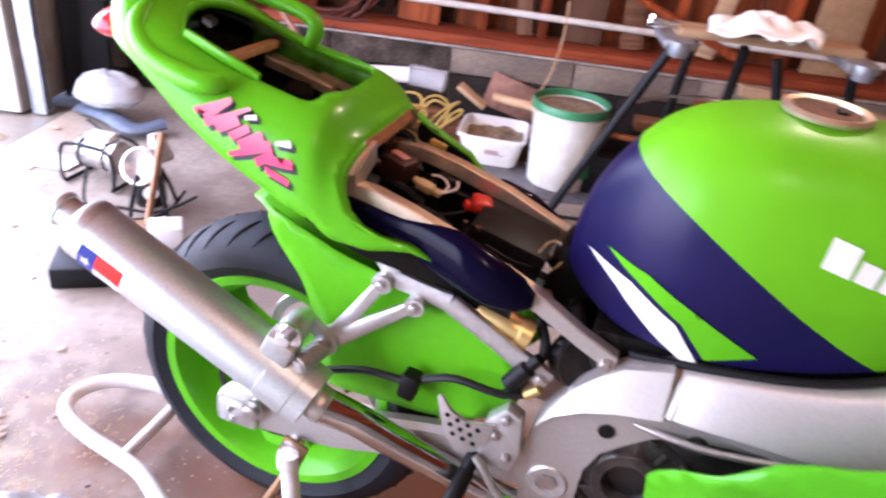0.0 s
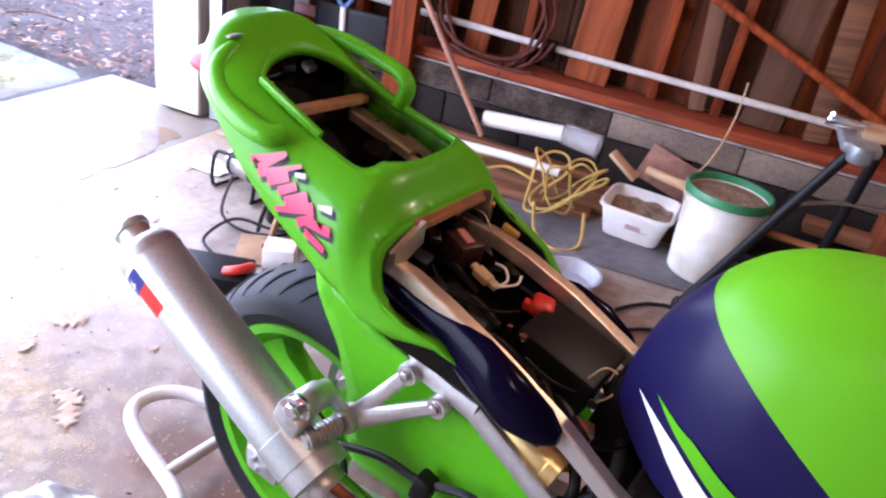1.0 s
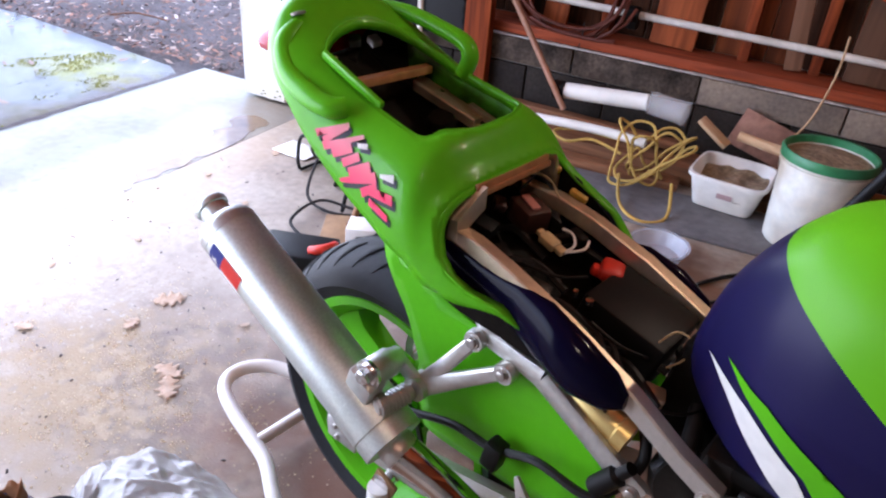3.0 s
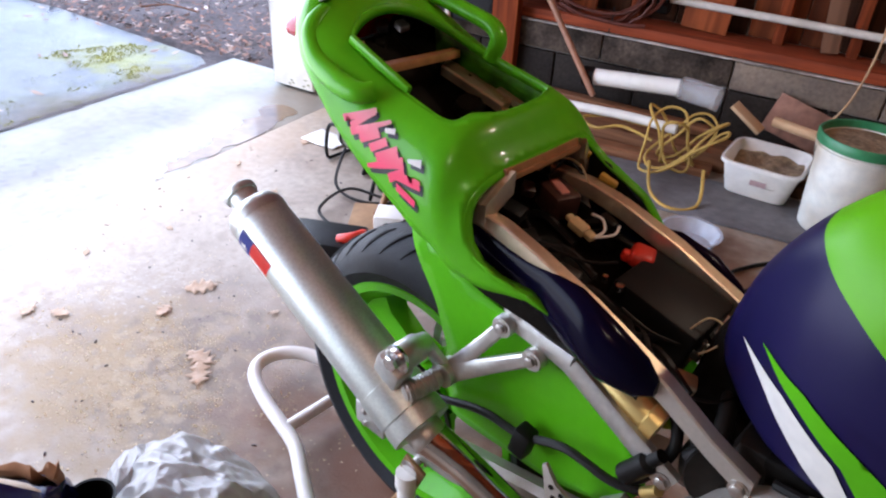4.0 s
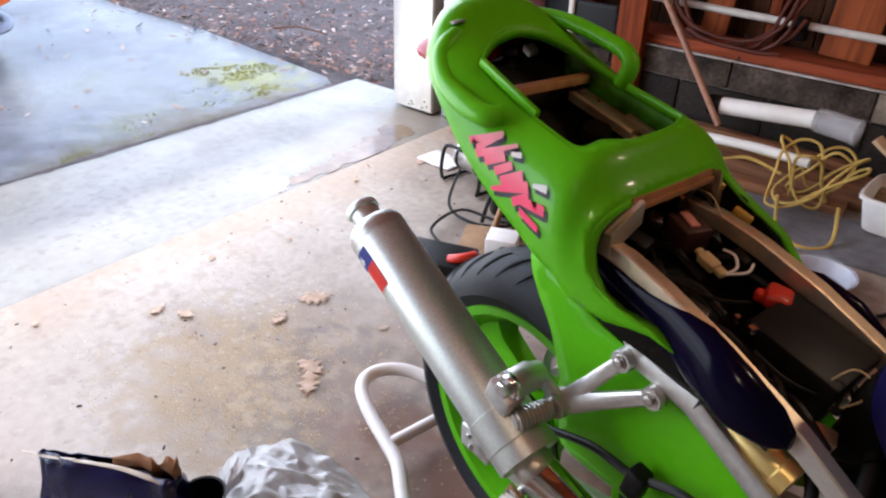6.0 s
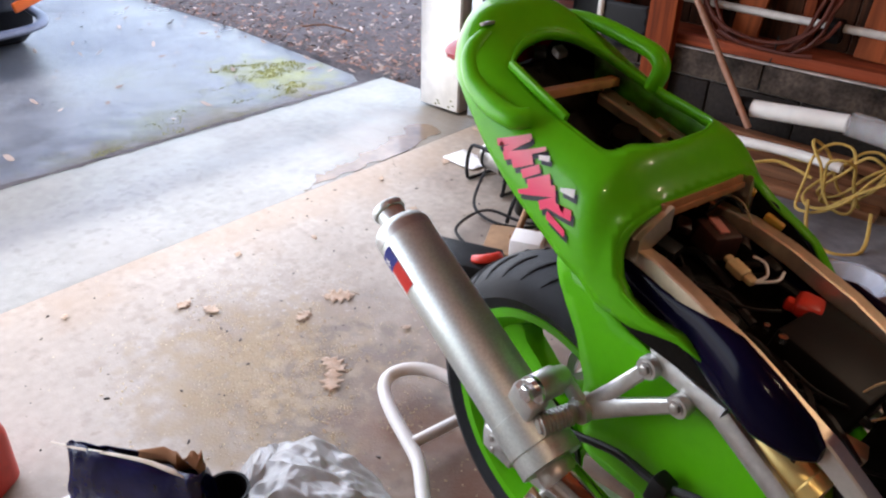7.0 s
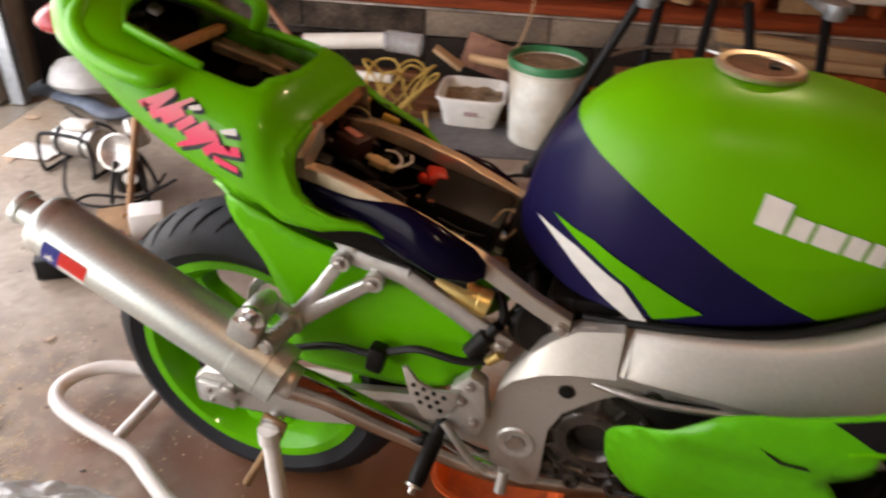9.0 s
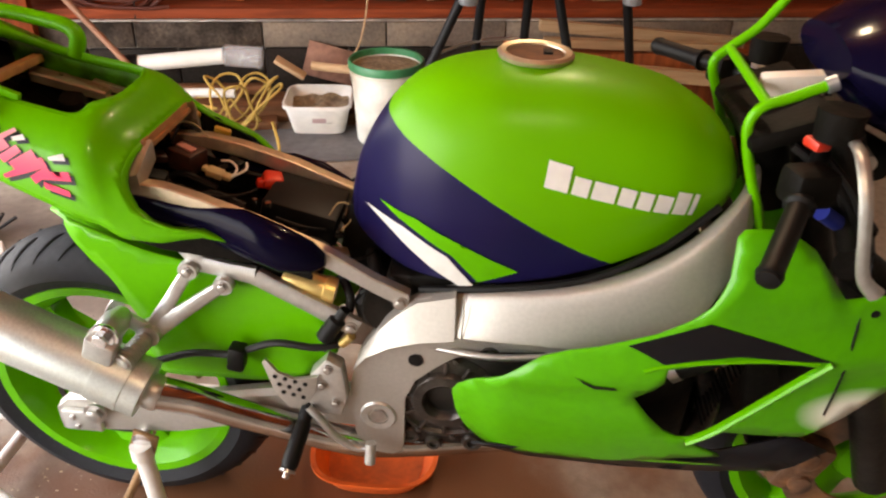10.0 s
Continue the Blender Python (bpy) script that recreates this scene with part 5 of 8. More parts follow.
# ---- the motorcycle (local: x forward, y to its left, z up) ----
BIKE = pose(0.160, 1.452, 0, 0, 0, -12.4)
bike = thing("motorcycle", "lime green sport motorcycle with seats removed, on a rear stand", "motorcycle", BIKE)
AXLE = Vector((0, 0, 0.333))


def wheel_parts(parent, centre, tyre_r, half, spokes, groove=True, start=0.0):
    m = Matrix.Translation(centre) @ at(0, 0, 0, 90)
    bm = bmesh.new()
    prof = []
    for k in range(17):
        a = math.pi * k / 16
        prof.append((0.232 + (tyre_r - 0.232) * math.sin(a) ** 0.72, -half * math.cos(a) * (1.0 if 0 < k < 16 else 0.82)))
    prof += [(0.222, half * 0.78), (0.222, -half * 0.78)]
    lathe(bm, prof, m, 96, True)
    wheel = part("wheel", bm, RUBBER, parent, "black treaded tyre on a green rim")
    bm = bmesh.new()
    if groove:
        for k in range(36):
            for s in (-1, 1):
                a0 = 2 * math.pi * k / 36 + (0.06 if s > 0 else 0)
                pts = []
                for j in range(5):
                    f = j / 4
                    y = s * half * (0.18 + 0.62 * f)
                    cs = -y / half
                    rr = 0.232 + (tyre_r - 0.232) * (max(0.0, 1 - cs * cs) ** 0.5) ** 0.72 + 0.0002
                    a = a0 + 0.14 * f
                    pts.append(centre + Vector((rr * math.cos(a), y, rr * math.sin(a))))
                tube(bm, pts, [0.0015, 0.0032, 0.0034, 0.003, 0.001], 5, 1)
        part("tread_groove", bm, CABLE, wheel)
    else:
        bm.free()
    bm = bmesh.new()
    lathe(bm, [(0.217, -half * 0.83), (0.2335, -half * 0.86), (0.236, -half * 0.8), (0.222, -half * 0.7), (0.2, -half * 0.3), (0.2, half * 0.3), (0.222, half * 0.7), (0.236, half * 0.8), (0.2335, half * 0.86), (0.217, half * 0.83), (0.205, half * 0.6), (0.188, half * 0.25), (0.186, 0), (0.188, -half * 0.25), (0.205, -half * 0.6)], m, 72, True)
    rim = part("rim", bm, GREEN, wheel, "green painted cast rim")
    bm = bmesh.new()
    lathe(bm, [(0.0, -0.06), (0.045, -0.06), (0.05, -0.05), (0.055, 0.0), (0.05, 0.05), (0.045, 0.06), (0.0, 0.06)], m, 28)
    for k in range(spokes):
        a = start + 2 * math.pi * k / spokes
        d, t = Vector((math.cos(a), 0, math.sin(a))), Vector((-math.sin(a), 0, math.cos(a)))
        skin(bm, [[centre + d * r + t * (w * u) + Vector((0, h * v, 0)) for u, v in ((-1, -0.7), (-0.6, -1), (0.6, -1), (1, -0.7), (1, 0.7), (0.6, 1), (-0.6, 1), (-1, 0.7))] for r, w, h in ((0.04, 0.05, 0.03), (0.09, 0.036, 0.028), (0.15, 0.038, 0.03), (0.195, 0.07, 0.036))])
    part("spokes", bm, GREEN, wheel)
    return wheel


wheel_parts(bike, AXLE, 0.315, 0.088, 3, True, 0.5)
bm = bmesh.new()
lathe(bm, [(0.1, -0.002), (0.11, -0.003), (0.11, 0.003), (0.1, 0.002)], Matrix.Translation(AXLE + Vector((0, -0.083, 0))) @ at(0, 0, 0, 90), 40, True)
part("rear_brake_disc", bm, ENGINE, bike)
bm = bmesh.new()
lathe(bm, [(0.085, -0.004), (0.105, -0.004), (0.108, 0.0), (0.105, 0.004), (0.085, 0.004)], Matrix.Translation(AXLE + Vector((0, 0.1, 0))) @ at(0, 0, 0, 90), 42, True)
part("sprocket", bm, STEEL, bike)
FRONT = Vector((1.42, 0, 0.305))
wheel_parts(bike, FRONT, 0.3, 0.06, 3, False, 0.2)
for s in (-1, 1):
    bm = bmesh.new()
    lathe(bm, [(0.09, -0.003), (0.15, -0.003), (0.15, 0.003), (0.09, 0.003)], Matrix.Translation(FRONT + Vector((0, s * 0.075, 0))) @ at(0, 0, 0, 90), 48, True)
    part("front_brake_disc", bm, material("rusty_disc_steel", (0.38, 0.2, 0.1), 0.4, 0.7, 0.3, 30, second=(0.2, 0.17, 0.15), coarse=12), bike, "rust-tinted brake disc")
    bm = bmesh.new()
    box(bm, (0.07, 0.05, 0.12), at(FRONT.x - 0.13, s * 0.09, FRONT.z + 0.02, 0, 20, 0), 0.012)
    for dz in (-0.03, 0.03):
        lathe(bm, [(0.02, 0), (0.02, 0.012), (0.012, 0.016)], along((FRONT.x - 0.13, s * 0.112, FRONT.z + 0.02 + dz), (FRONT.x - 0.13, s * 0.2, FRONT.z + 0.02 + dz)), 14)
    part("brake_caliper", bm, material("rusty_caliper", (0.25, 0.12, 0.06), 0.5, 0.5, 0.4, 40, bump=0.3, second=(0.1, 0.08, 0.07), coarse=18), bike, "rusty brake caliper")
    bm = bmesh.new()
    tube(bm, [(1.42, s * 0.1, 0.3), (1.3, s * 0.1, 0.62), (1.17, s * 0.1, 0.95)], [0.03, 0.028, 0.025], 14, 2)
    part("fork_leg", bm, ENGINE, bike)

# swingarm
SWING = [(-0.085, 0.262, 0.33), (-0.06, 0.26, 0.355), (0.0, 0.268, 0.36), (0.15, 0.283, 0.37), (0.3, 0.325, 0.405), (0.42, 0.345, 0.43), (0.56, 0.34, 0.43)]
for s in (-1, 1):
    bm = bmesh.new()
    skin(bm, [[Vector((x, s * y, z)) for y, z in ((0.098, zb + 0.004), (0.118, zb), (0.13, zb + 0.008), (0.132, (zb + zt) / 2), (0.13, zt - 0.008), (0.118, zt), (0.098, zt - 0.004))] for x, zb, zt in SWING])
    arm = part("swingarm", bm, SILVER, bike, "silver box-section swingarm")
    bm = bmesh.new()
    box(bm, (0.075, 0.012, 0.05), at(-0.035, s * 0.137, 0.305), 0.004)
    part("axle_adjuster", bm, ALU, arm)
    for x, z in ((-0.05, 0.315), (-0.045, 0.292), (-0.012, 0.32)):
        bolt("adjuster_bolt", arm, (x, s * 0.142, z), (0, s, 0), 0.006, 0.006)
    bolt("axle_nut", arm, (0.0, s * 0.143, 0.333), (0, s, 0), 0.016, 0.016)
    bm = bmesh.new()
    lathe(bm, [(0.012, 0.0), (0.016, 0.004), (0.011, 0.008), (0.011, 0.022), (0.018, 0.026), (0.018, 0.034), (0.012, 0.036)], along((0.079, s * 0.118, 0.276), (0.079, s * 0.2, 0.276)), 18)
    box(bm, (0.02, 0.02, 0.03), at(0.079, s * 0.122, 0.272), 0.003)
    part("stand_spool", bm, CHROME, arm, "chrome stand spool")
bm = bmesh.new()
lathe(bm, [(0.0, -0.15), (0.014, -0.15), (0.014, 0.15), (0.0, 0.15)], Matrix.Translation(AXLE) @ at(0, 0, 0, 90), 20)
part("rear_axle", bm, STEEL, bike)

# rear hugger: an arch over the tyre with a deep right side panel
def arch(u, v):
    a = radians(u)
    c = max(-1.0, min(1.0, v))
    y = 0.1 * c
    r = 0.372 - 0.03 * c * c
    return AXLE + Vector((r * math.cos(a), -y, r * math.sin(a)))


bm = bmesh.new()
rows = []
for k in range(25):
    a = 99 - 99 * k / 24
    w = ramp(a, (0, 70, 88, 99), (1.0, 1.0, 0.75, 0.28))
    rows.append([arch(a, -w + 2 * w * j / 10) for j in range(11)])
grid = [[bm.verts.new(p) for p in r] for r in rows]
for a, b in zip(grid, grid[1:]):
    for i in range(10):
        bm.faces.new((a[i], a[i + 1], b[i + 1], b[i]))
hugger = thick(part("hugger", bm, GREEN, bike, "green rear wheel hugger"), 0.004)
for s in (-1, 1):
    bm = bmesh.new()
    out = rounded([(0.008, 0.718), (0.03, 0.715), (0.1, 0.69), (0.155, 0.672), (0.21, 0.66), (0.3, 0.64), (0.38, 0.61), (0.44, 0.565), (0.46, 0.51), (0.42, 0.45), (0.33, 0.415), (0.245, 0.41), (0.135, 0.408), (0.115, 0.44), (0.1, 0.5), (0.1, 0.535), (0.088, 0.563), (0.068, 0.608), (0.036, 0.648), (0.012, 0.685)], 4)
    sheet(bm, out, [], lambda u, v: Vector((u, s * (0.1 - 0.01 * max(0.0, (0.16 - u) / 0.16) ** 2), v)), 0.02)
    thick(part("hugger_side", bm, GREEN, hugger, "green side panel"), 0.004)

# ---- exhaust ----
E0, E1 = Vector((-0.262, -0.2, 0.667)), Vector((0.15, -0.2, 0.463))
em = along(E0, E1)
exhaust = bike
LEN = (E1 - E0).length
bm = bmesh.new()
lathe(bm, [(0.03, -0.002), (0.045, -0.002), (0.0495, 0.006), (0.0505, 0.012), (0.0505, LEN - 0.0008), (0.0498, LEN), (0.031, LEN), (0.029, LEN + 0.004)], em, 56)
muffler = part("muffler", bm, MUFFLER, bike, "brushed metal exhaust canister")
bm = bmesh.new()
lathe(bm, [(0.0504, LEN - 0.024), (0.0508, LEN - 0.024), (0.0508, LEN - 0.001), (0.0504, LEN - 0.001)], em, 56)
part("front_cap", bm, MUFFLER, muffler)
bm = bmesh.new()
lathe(bm, [(0.0504, 0.012), (0.0512, 0.012), (0.0512, 0.026), (0.0504, 0.026)], em, 56)
part("rear_band", bm, ALU, muffler)
bm = bmesh.new()
lathe(bm, [(0.0255, 0.03), (0.0255, -0.034), (0.029, -0.0345), (0.0295, -0.037), (0.0295, -0.044), (0.028, -0.047), (0.024, -0.045), (0.0235, -0.015), (0.0, -0.014)], em, 36)
tip = part("outlet_tip", bm, MUFFLER, muffler, "bright metal outlet tip")
# Black plug added inside the tip so that the bore stays dark.
bm = bmesh.new()
lathe(bm, [(0.0, -0.016), (0.0225, -0.016), (0.0232, -0.042), (0.0228, -0.042), (0.022, -0.018), (0.0, -0.0175)], em, 32)
part("outlet_bore", bm, GRIME, tip, "black plug lining the bore")
bm = bmesh.new()
lathe(bm, [(0.0504, LEN - 0.085), (0.052, LEN - 0.084), (0.052, LEN - 0.031), (0.0504, LEN - 0.03)], em, 56)
part("clamp_band", bm, MUFFLER, muffler, "wide aluminium clamp band")


def on_canister(a0, a1, h0, h1, r=0.0511, n=10):
    bm = bmesh.new()
    rows = [[bm.verts.new(em @ Vector((r * math.cos(radians(a0 + (a1 - a0) * i / n)), r * math.sin(radians(a0 + (a1 - a0) * i / n)), h))) for i in range(n + 1)] for h in (h0, h1)]
    for i in range(n):
        bm.faces.new((rows[0][i], rows[0][i + 1], rows[1][i + 1], rows[1][i]))
    return bm


# the sticker sits on the outer side of the canister; find that side's angle
inv = em.inverted()
side = inv.to_3x3() @ Vector((-0.1, -0.95, -0.12))
SIDE = math.degrees(math.atan2(side.y, side.x))
sticker = part("sticker", on_canister(SIDE - 30, SIDE + 30, 0.036, 0.118), WHITE_FILM, muffler, "red white and blue sticker")
part("blue_field", on_canister(SIDE - 30, SIDE + 30, 0.037, 0.068, 0.0514), BLUE_FILM, sticker)
part("red_field", on_canister(SIDE - 30, SIDE + 4, 0.068, 0.117, 0.0514), RED_FILM, sticker)
bm = bmesh.new()
star = [em @ Vector(((0.0516) * math.cos(radians(SIDE + r * math.sin(k * math.pi / 5))), 0.0516 * math.sin(radians(SIDE + r * math.sin(k * math.pi / 5))), 0.052 + 0.00102 * r * math.cos(k * math.pi / 5))) for k, r in ((k, 11 if k % 2 == 0 else 4.4) for k in range(10))]
bm.faces.new([bm.verts.new(p) for p in star])
part("star", bm, WHITE_FILM, sticker)
bm = bmesh.new()
tube(bm, [E1 + (E1 - E0).normalized() * 0.015, (0.22, -0.185, 0.433), (0.285, -0.167, 0.393), (0.36, -0.15, 0.357), (0.46, -0.135, 0.318), (0.56, -0.09, 0.27), (0.85, 0, 0.24)], [0.03, 0.0265, 0.026, 0.026, 0.026, 0.026, 0.028], 20, 6)
header = part("header_pipe", bm, HEADER, bike, "chromed heat-tinted exhaust pipe")
bm = bmesh.new()
d = (E1 - E0).normalized()
lathe(bm, [(0.028, LEN + 0.0), (0.0305, LEN + 0.004), (0.0305, LEN + 0.022), (0.028, LEN + 0.026)], em, 28)
part("joint_sleeve", bm, ALU, header, "aluminium joint sleeve")

# hanger bracket with passenger peg
def strut(bm, a, b, w0, w1, t=0.014):
    """A flat cast arm from a to b, w wide in the side plane."""
    a, b = Vector(a), Vector(b)
    d = (b - a).normalized()
    n = Vector((0, 1, 0))
    u = d.cross(n).normalized()
    skin(bm, [[p + u * (w * x) + n * (t * y) for x, y in ((-0.5, -0.3), (-0.35, -0.5), (0.35, -0.5), (0.5, -0.3), (0.5, 0.3), (0.35, 0.5), (-0.35, 0.5), (-0.5, 0.3))] for p, w in ((a, w0), (a.lerp(b, 0.5), (w0 + w1) / 2 * 0.9), (b, w1))])


for s in (-1, 1):
    A, B, C = Vector((0.223, s * 0.122, 0.661)), Vector((0.278, s * 0.122, 0.636)), Vector((0.151, s * 0.152, 0.548))
    bm = bmesh.new()
    strut(bm, A, C, 0.02, 0.03)
    strut(bm, B, C, 0.02, 0.034)
    strut(bm, C, (0.116, s * 0.165, 0.588), 0.032, 0.028)
    for p in (A, B):
        lathe(bm, [(0.0, -0.009), (0.0155, -0.009), (0.0165, -0.006), (0.0165, 0.006), (0.0155, 0.009), (0.0, 0.009)], Matrix.Translation(p) @ at(0, 0, 0, 90), 24)
    lathe(bm, [(0.0, -0.014), (0.02, -0.014), (0.02, 0.014), (0.0, 0.014)], Matrix.Translation(C) @ at(0, 0, 0, 90), 24)
    hanger = part("hanger", bm, ALU, bike, "cast aluminium Y-shaped hanger")
    for p in (A, B):
        bolt("hanger_bolt", hanger, p + Vector((0, s * 0.009, 0)), (0, s, 0), 0.008, 0.007)
    bm = bmesh.new()
    prof = [(0.0, 0.0), (0.011, 0.0)]
    for k in range(8):
        z = 0.008 + 0.0062 * k
        prof += [(0.0135, z), (0.0165, z + 0.001), (0.0165, z + 0.0035), (0.0135, z + 0.0045)]
    prof += [(0.012, 0.06), (0.0, 0.062)]
    lathe(bm, prof, along(C + Vector((-0.002, s * 0.014, -0.002)), C + Vector((-0.023, s * 0.08, -0.014))), 18)
    part("passenger_peg", bm, ALU, hanger, "folded ribbed footpeg")
    if s < 0:
        Q = Vector((0.118, -0.226, 0.594))
        bm = bmesh.new()
        lathe(bm, [(0.0, 0.0), (0.02, 0.0), (0.022, 0.004), (0.022, 0.04), (0.019, 0.044), (0.016, 0.06)], along(Q, Q + Vector((0.01, 1, 0.0))), 26)
        d = (E1 - E0).normalized()
        foot = E0 + d * (Q - E0).dot(d)
        up = (Q - foot).normalized()
        m = Matrix.Translation(foot + up * 0.07) @ Matrix((d, up.cross(d), up)).transposed().to_4x4()
        box(bm, (0.05, 0.034, 0.062), m, 0.006)
        mount = part("muffler_mount", bm, ALU, hanger, "round muffler mount")
        bm = bmesh.new()
        lathe(bm, [(0.0, -0.004), (0.022, -0.004), (0.023, 0.0), (0.023, 0.003)], along(Q, Q + Vector((0.01, -1, 0))), 28)
        part("washer", bm, CHROME, mount)
        bolt("mount_bolt", mount, Q + Vector((0, -0.003, 0)), (0, -1, 0), 0.013, 0.014, CHROME)

# subframe
for s in (-1, 1):
    bm = bmesh.new()
    rings = []
    for x, z, y, h in ((0.13, 0.802, 0.108, 0.024), (0.2, 0.797, 0.112, 0.026), (0.26, 0.782, 0.116, 0.028), (0.35, 0.752, 0.12, 0.03), (0.45, 0.708, 0.122, 0.032), (0.46, 0.7035, 0.122, 0.032), (0.53, 0.663, 0.122, 0.028), (0.584, 0.636, 0.12, 0.03)):
        c, w = Vector((x, -y if s < 0 else y * 0.83, z - (0.005 if s > 0 else 0))), 0.011
        rings.append([c + Vector((0, w * u, h * v)) for u, v in ((-1, -0.42), (-0.8, -0.5), (0.8, -0.5), (1, -0.42), (1, 0.42), (0.8, 0.5), (-0.8, 0.5), (-1, 0.42))])
    skin(bm, rings[:5])
    rail = part("subframe_rail", bm, RAIL, bike, "bare aluminium seat rail")
    # Front end of the rail, silver without the warm tint.
    bm = bmesh.new()
    skin(bm, rings[4:])
    part("rail_front", bm, SILVER, rail, "silver front end of the rail")
    bm = bmesh.new()
    strut(bm, (0.24, s * 0.112, 0.668), (0.33, s * 0.112, 0.652), 0.03, 0.032)
    strut(bm, (0.33, s * 0.112, 0.652), (0.495, s * 0.112, 0.562), 0.032, 0.036, 0.018)
    strut(bm, (0.24, s * 0.112, 0.668), (0.15, s * 0.108, 0.79), 0.03, 0.03)
    part("subframe_strut", bm, ALU, rail)
    bolt("rail_bolt", rail, (0.571, s * 0.131, 0.634), (0, s, 0), 0.009, 0.008)
    bolt("strut_bolt", rail, (0.486, s * 0.121, 0.567), (0, s, 0), 0.009, 0.008)
bm = bmesh.new()
box(bm, (0.015, 0.165, 0.018), at(0.166, -0.006, 0.858, 0, -8), 0.002)
box(bm, (0.004, 0.165, 0.008), at(0.1755, -0.006, 0.855, 0, -8), 0.001)
part("crossmember", bm, BROWN_BAR, bike, "brown metal crossmember")
for s in (-1, 1):
    bm = bmesh.new()
    for out, rise, w, h in ((0.0, 0.0, 0.014, 0.012), (0.016, -0.002, 0.004, 0.016)):
        skin(bm, [[Vector((x + out + w * u, s * y, z + rise + h * v)) for u, v in ((-1, -1), (1, -1), (1, 0.8), (0.8, 1), (-0.8, 1), (-1, 0.8))] for x, y, z in ((0.15, 0.122, 0.812), (0.163, 0.082, 0.854))])
    part("corner_gusset", bm, RAIL, bike, "bare metal frame corner")
bm = bmesh.new()
skin(bm, [[Vector(e) + Vector((0.009 * u, 0, 0.006 * v)) for u, v in ((-1, -1), (1, -1), (1, 0.6), (0.8, 1), (-0.8, 1), (-1, 0.6))] for e in ((-0.05, -0.103, 0.948), (-0.082, 0.085, 0.928))])
part("rear_crossbar", bm, BROWN_BAR, bike, "brown rear crossbar")
# Darker, mottled metal for the rails inside the tail bay.
DULL_RAIL = material("dull_aluminium_rail", (0.42, 0.36, 0.27), 0.4, 0.6, 0.25, 40, second=(0.1, 0.08, 0.06), coarse=20)
for w, (p, q) in ((0.016, ((-0.085, 0.07, 0.905), (0.03, 0.09, 0.868))), (0.006, ((0.0, 0.1, 0.882), (0.07, 0.103, 0.862)))):
    bm = bmesh.new()
    skin(bm, [[Vector(e) + Vector((0, w * u, 0.008 * v)) for u, v in ((-1, -1), (1, -1), (1, 0.7), (0.85, 1), (-0.85, 1), (-1, 0.7))] for e in (p, q)])
    part("tail_rail", bm, DULL_RAIL, bike, "dull tail rail")

# ---- tail cowl ----
TX = (-0.275, -0.255, -0.225, -0.18, -0.136, -0.085, -0.018, 0.056, 0.102, 0.2, 0.31)
def tail_w(x):
    return glide(x, TX, (0.06, 0.095, 0.122, 0.146, 0.158, 0.164, 0.168, 0.172, 0.175, 0.168, 0.145))
def tail_t(x):
    return glide(x, TX, (1.02, 1.034, 1.034, 1.01, 0.988, 0.966, 0.944, 0.932, 0.922, 0.872, 0.8))
def tail_b(x):
    return glide(x, TX, (0.955, 0.952, 0.946, 0.934, 0.908, 0.868, 0.826, 0.792, 0.771, 0.742, 0.712))


def tail_at(x, s, off=0.0):
    """s from -1 (right lower edge) over 0 (top) to 1 (left lower edge)."""
    a = min(1.0, abs(s)) * math.pi / 2
    w, t, b = tail_w(x) + off, tail_t(x) + off, tail_b(x)
    p = ramp(x, (-0.2, -0.02, 0.2), (1.2, 1.5, 1.5))
    return Vector((x, math.copysign(w * math.sin(a) ** 0.85, s), t - (t - b) * (1 - math.cos(a)) ** p))


def tail_s(x, y):
    """The section parameter at the plan point x, y."""
    f = min(1.0, abs(y) / tail_w(x))
    return math.copysign(math.asin(f ** (1 / 0.85)) / (math.pi / 2), y)


def plan(points):
    return [(x, tail_s(x, y)) for x, y in points]


K = 0.25  # metres to the section parameter, for an even mesh
hole_rear = rounded([(-0.161, 0.0), (-0.156, 0.028), (-0.142, 0.056), (-0.11, 0.084), (-0.07, 0.1), (-0.02, 0.109), (0.04, 0.111), (0.08, 0.107), (0.096, 0.097), (0.106, 0.075), (0.114, 0.05), (0.117, 0.0), (0.115, -0.038), (0.105, -0.066), (0.098, -0.08), (0.097, -0.093), (0.091, -0.107), (0.076, -0.113), (0.046, -0.113), (0.0, -0.11), (-0.047, -0.107), (-0.093, -0.107), (-0.112, -0.104), (-0.128, -0.092), (-0.144, -0.069), (-0.156, -0.037)], 3)
BROW = ((0.172, 0.783), (0.161, 0.694), (0.158, 0.598), (0.162, 0.446), (0.167, 0.263), (0.168, 0.08))
BROW_FAR = ((0.172, 0.5), (0.163, 0.42), (0.166, 0.263), (0.168, 0.08))
edge = [(x, tail_at(x, q).y) for x, q in BROW_FAR] + [(x, -tail_at(x, q).y) for x, q in BROW[::-1]]
FLARE = ((0.318, 0.905), (0.268, 0.876), (0.223, 0.848), (0.193, 0.823))
FLARE_FAR = ((0.318, 0.9), (0.3, 0.78), (0.268, 0.645), (0.235, 0.57), (0.197, 0.515))
outer = [(-0.275, -0.95), (-0.275, 0.95), (-0.22, 1.0), (-0.1, 1.0), (0.06, 1.0), (0.11, 0.995), (0.154, 0.976), (0.222, 0.935), (0.271, 0.912)] + list(FLARE_FAR)
outer += [(x, tail_s(x, y)) for x, y in edge]
outer += [(x, -q) for x, q in FLARE[::-1]] + [(0.271, -0.912), (0.222, -0.935), (0.154, -0.976), (0.11, -0.995), (0.06, -1.0), (-0.1, -1.0), (-0.22, -1.0)]
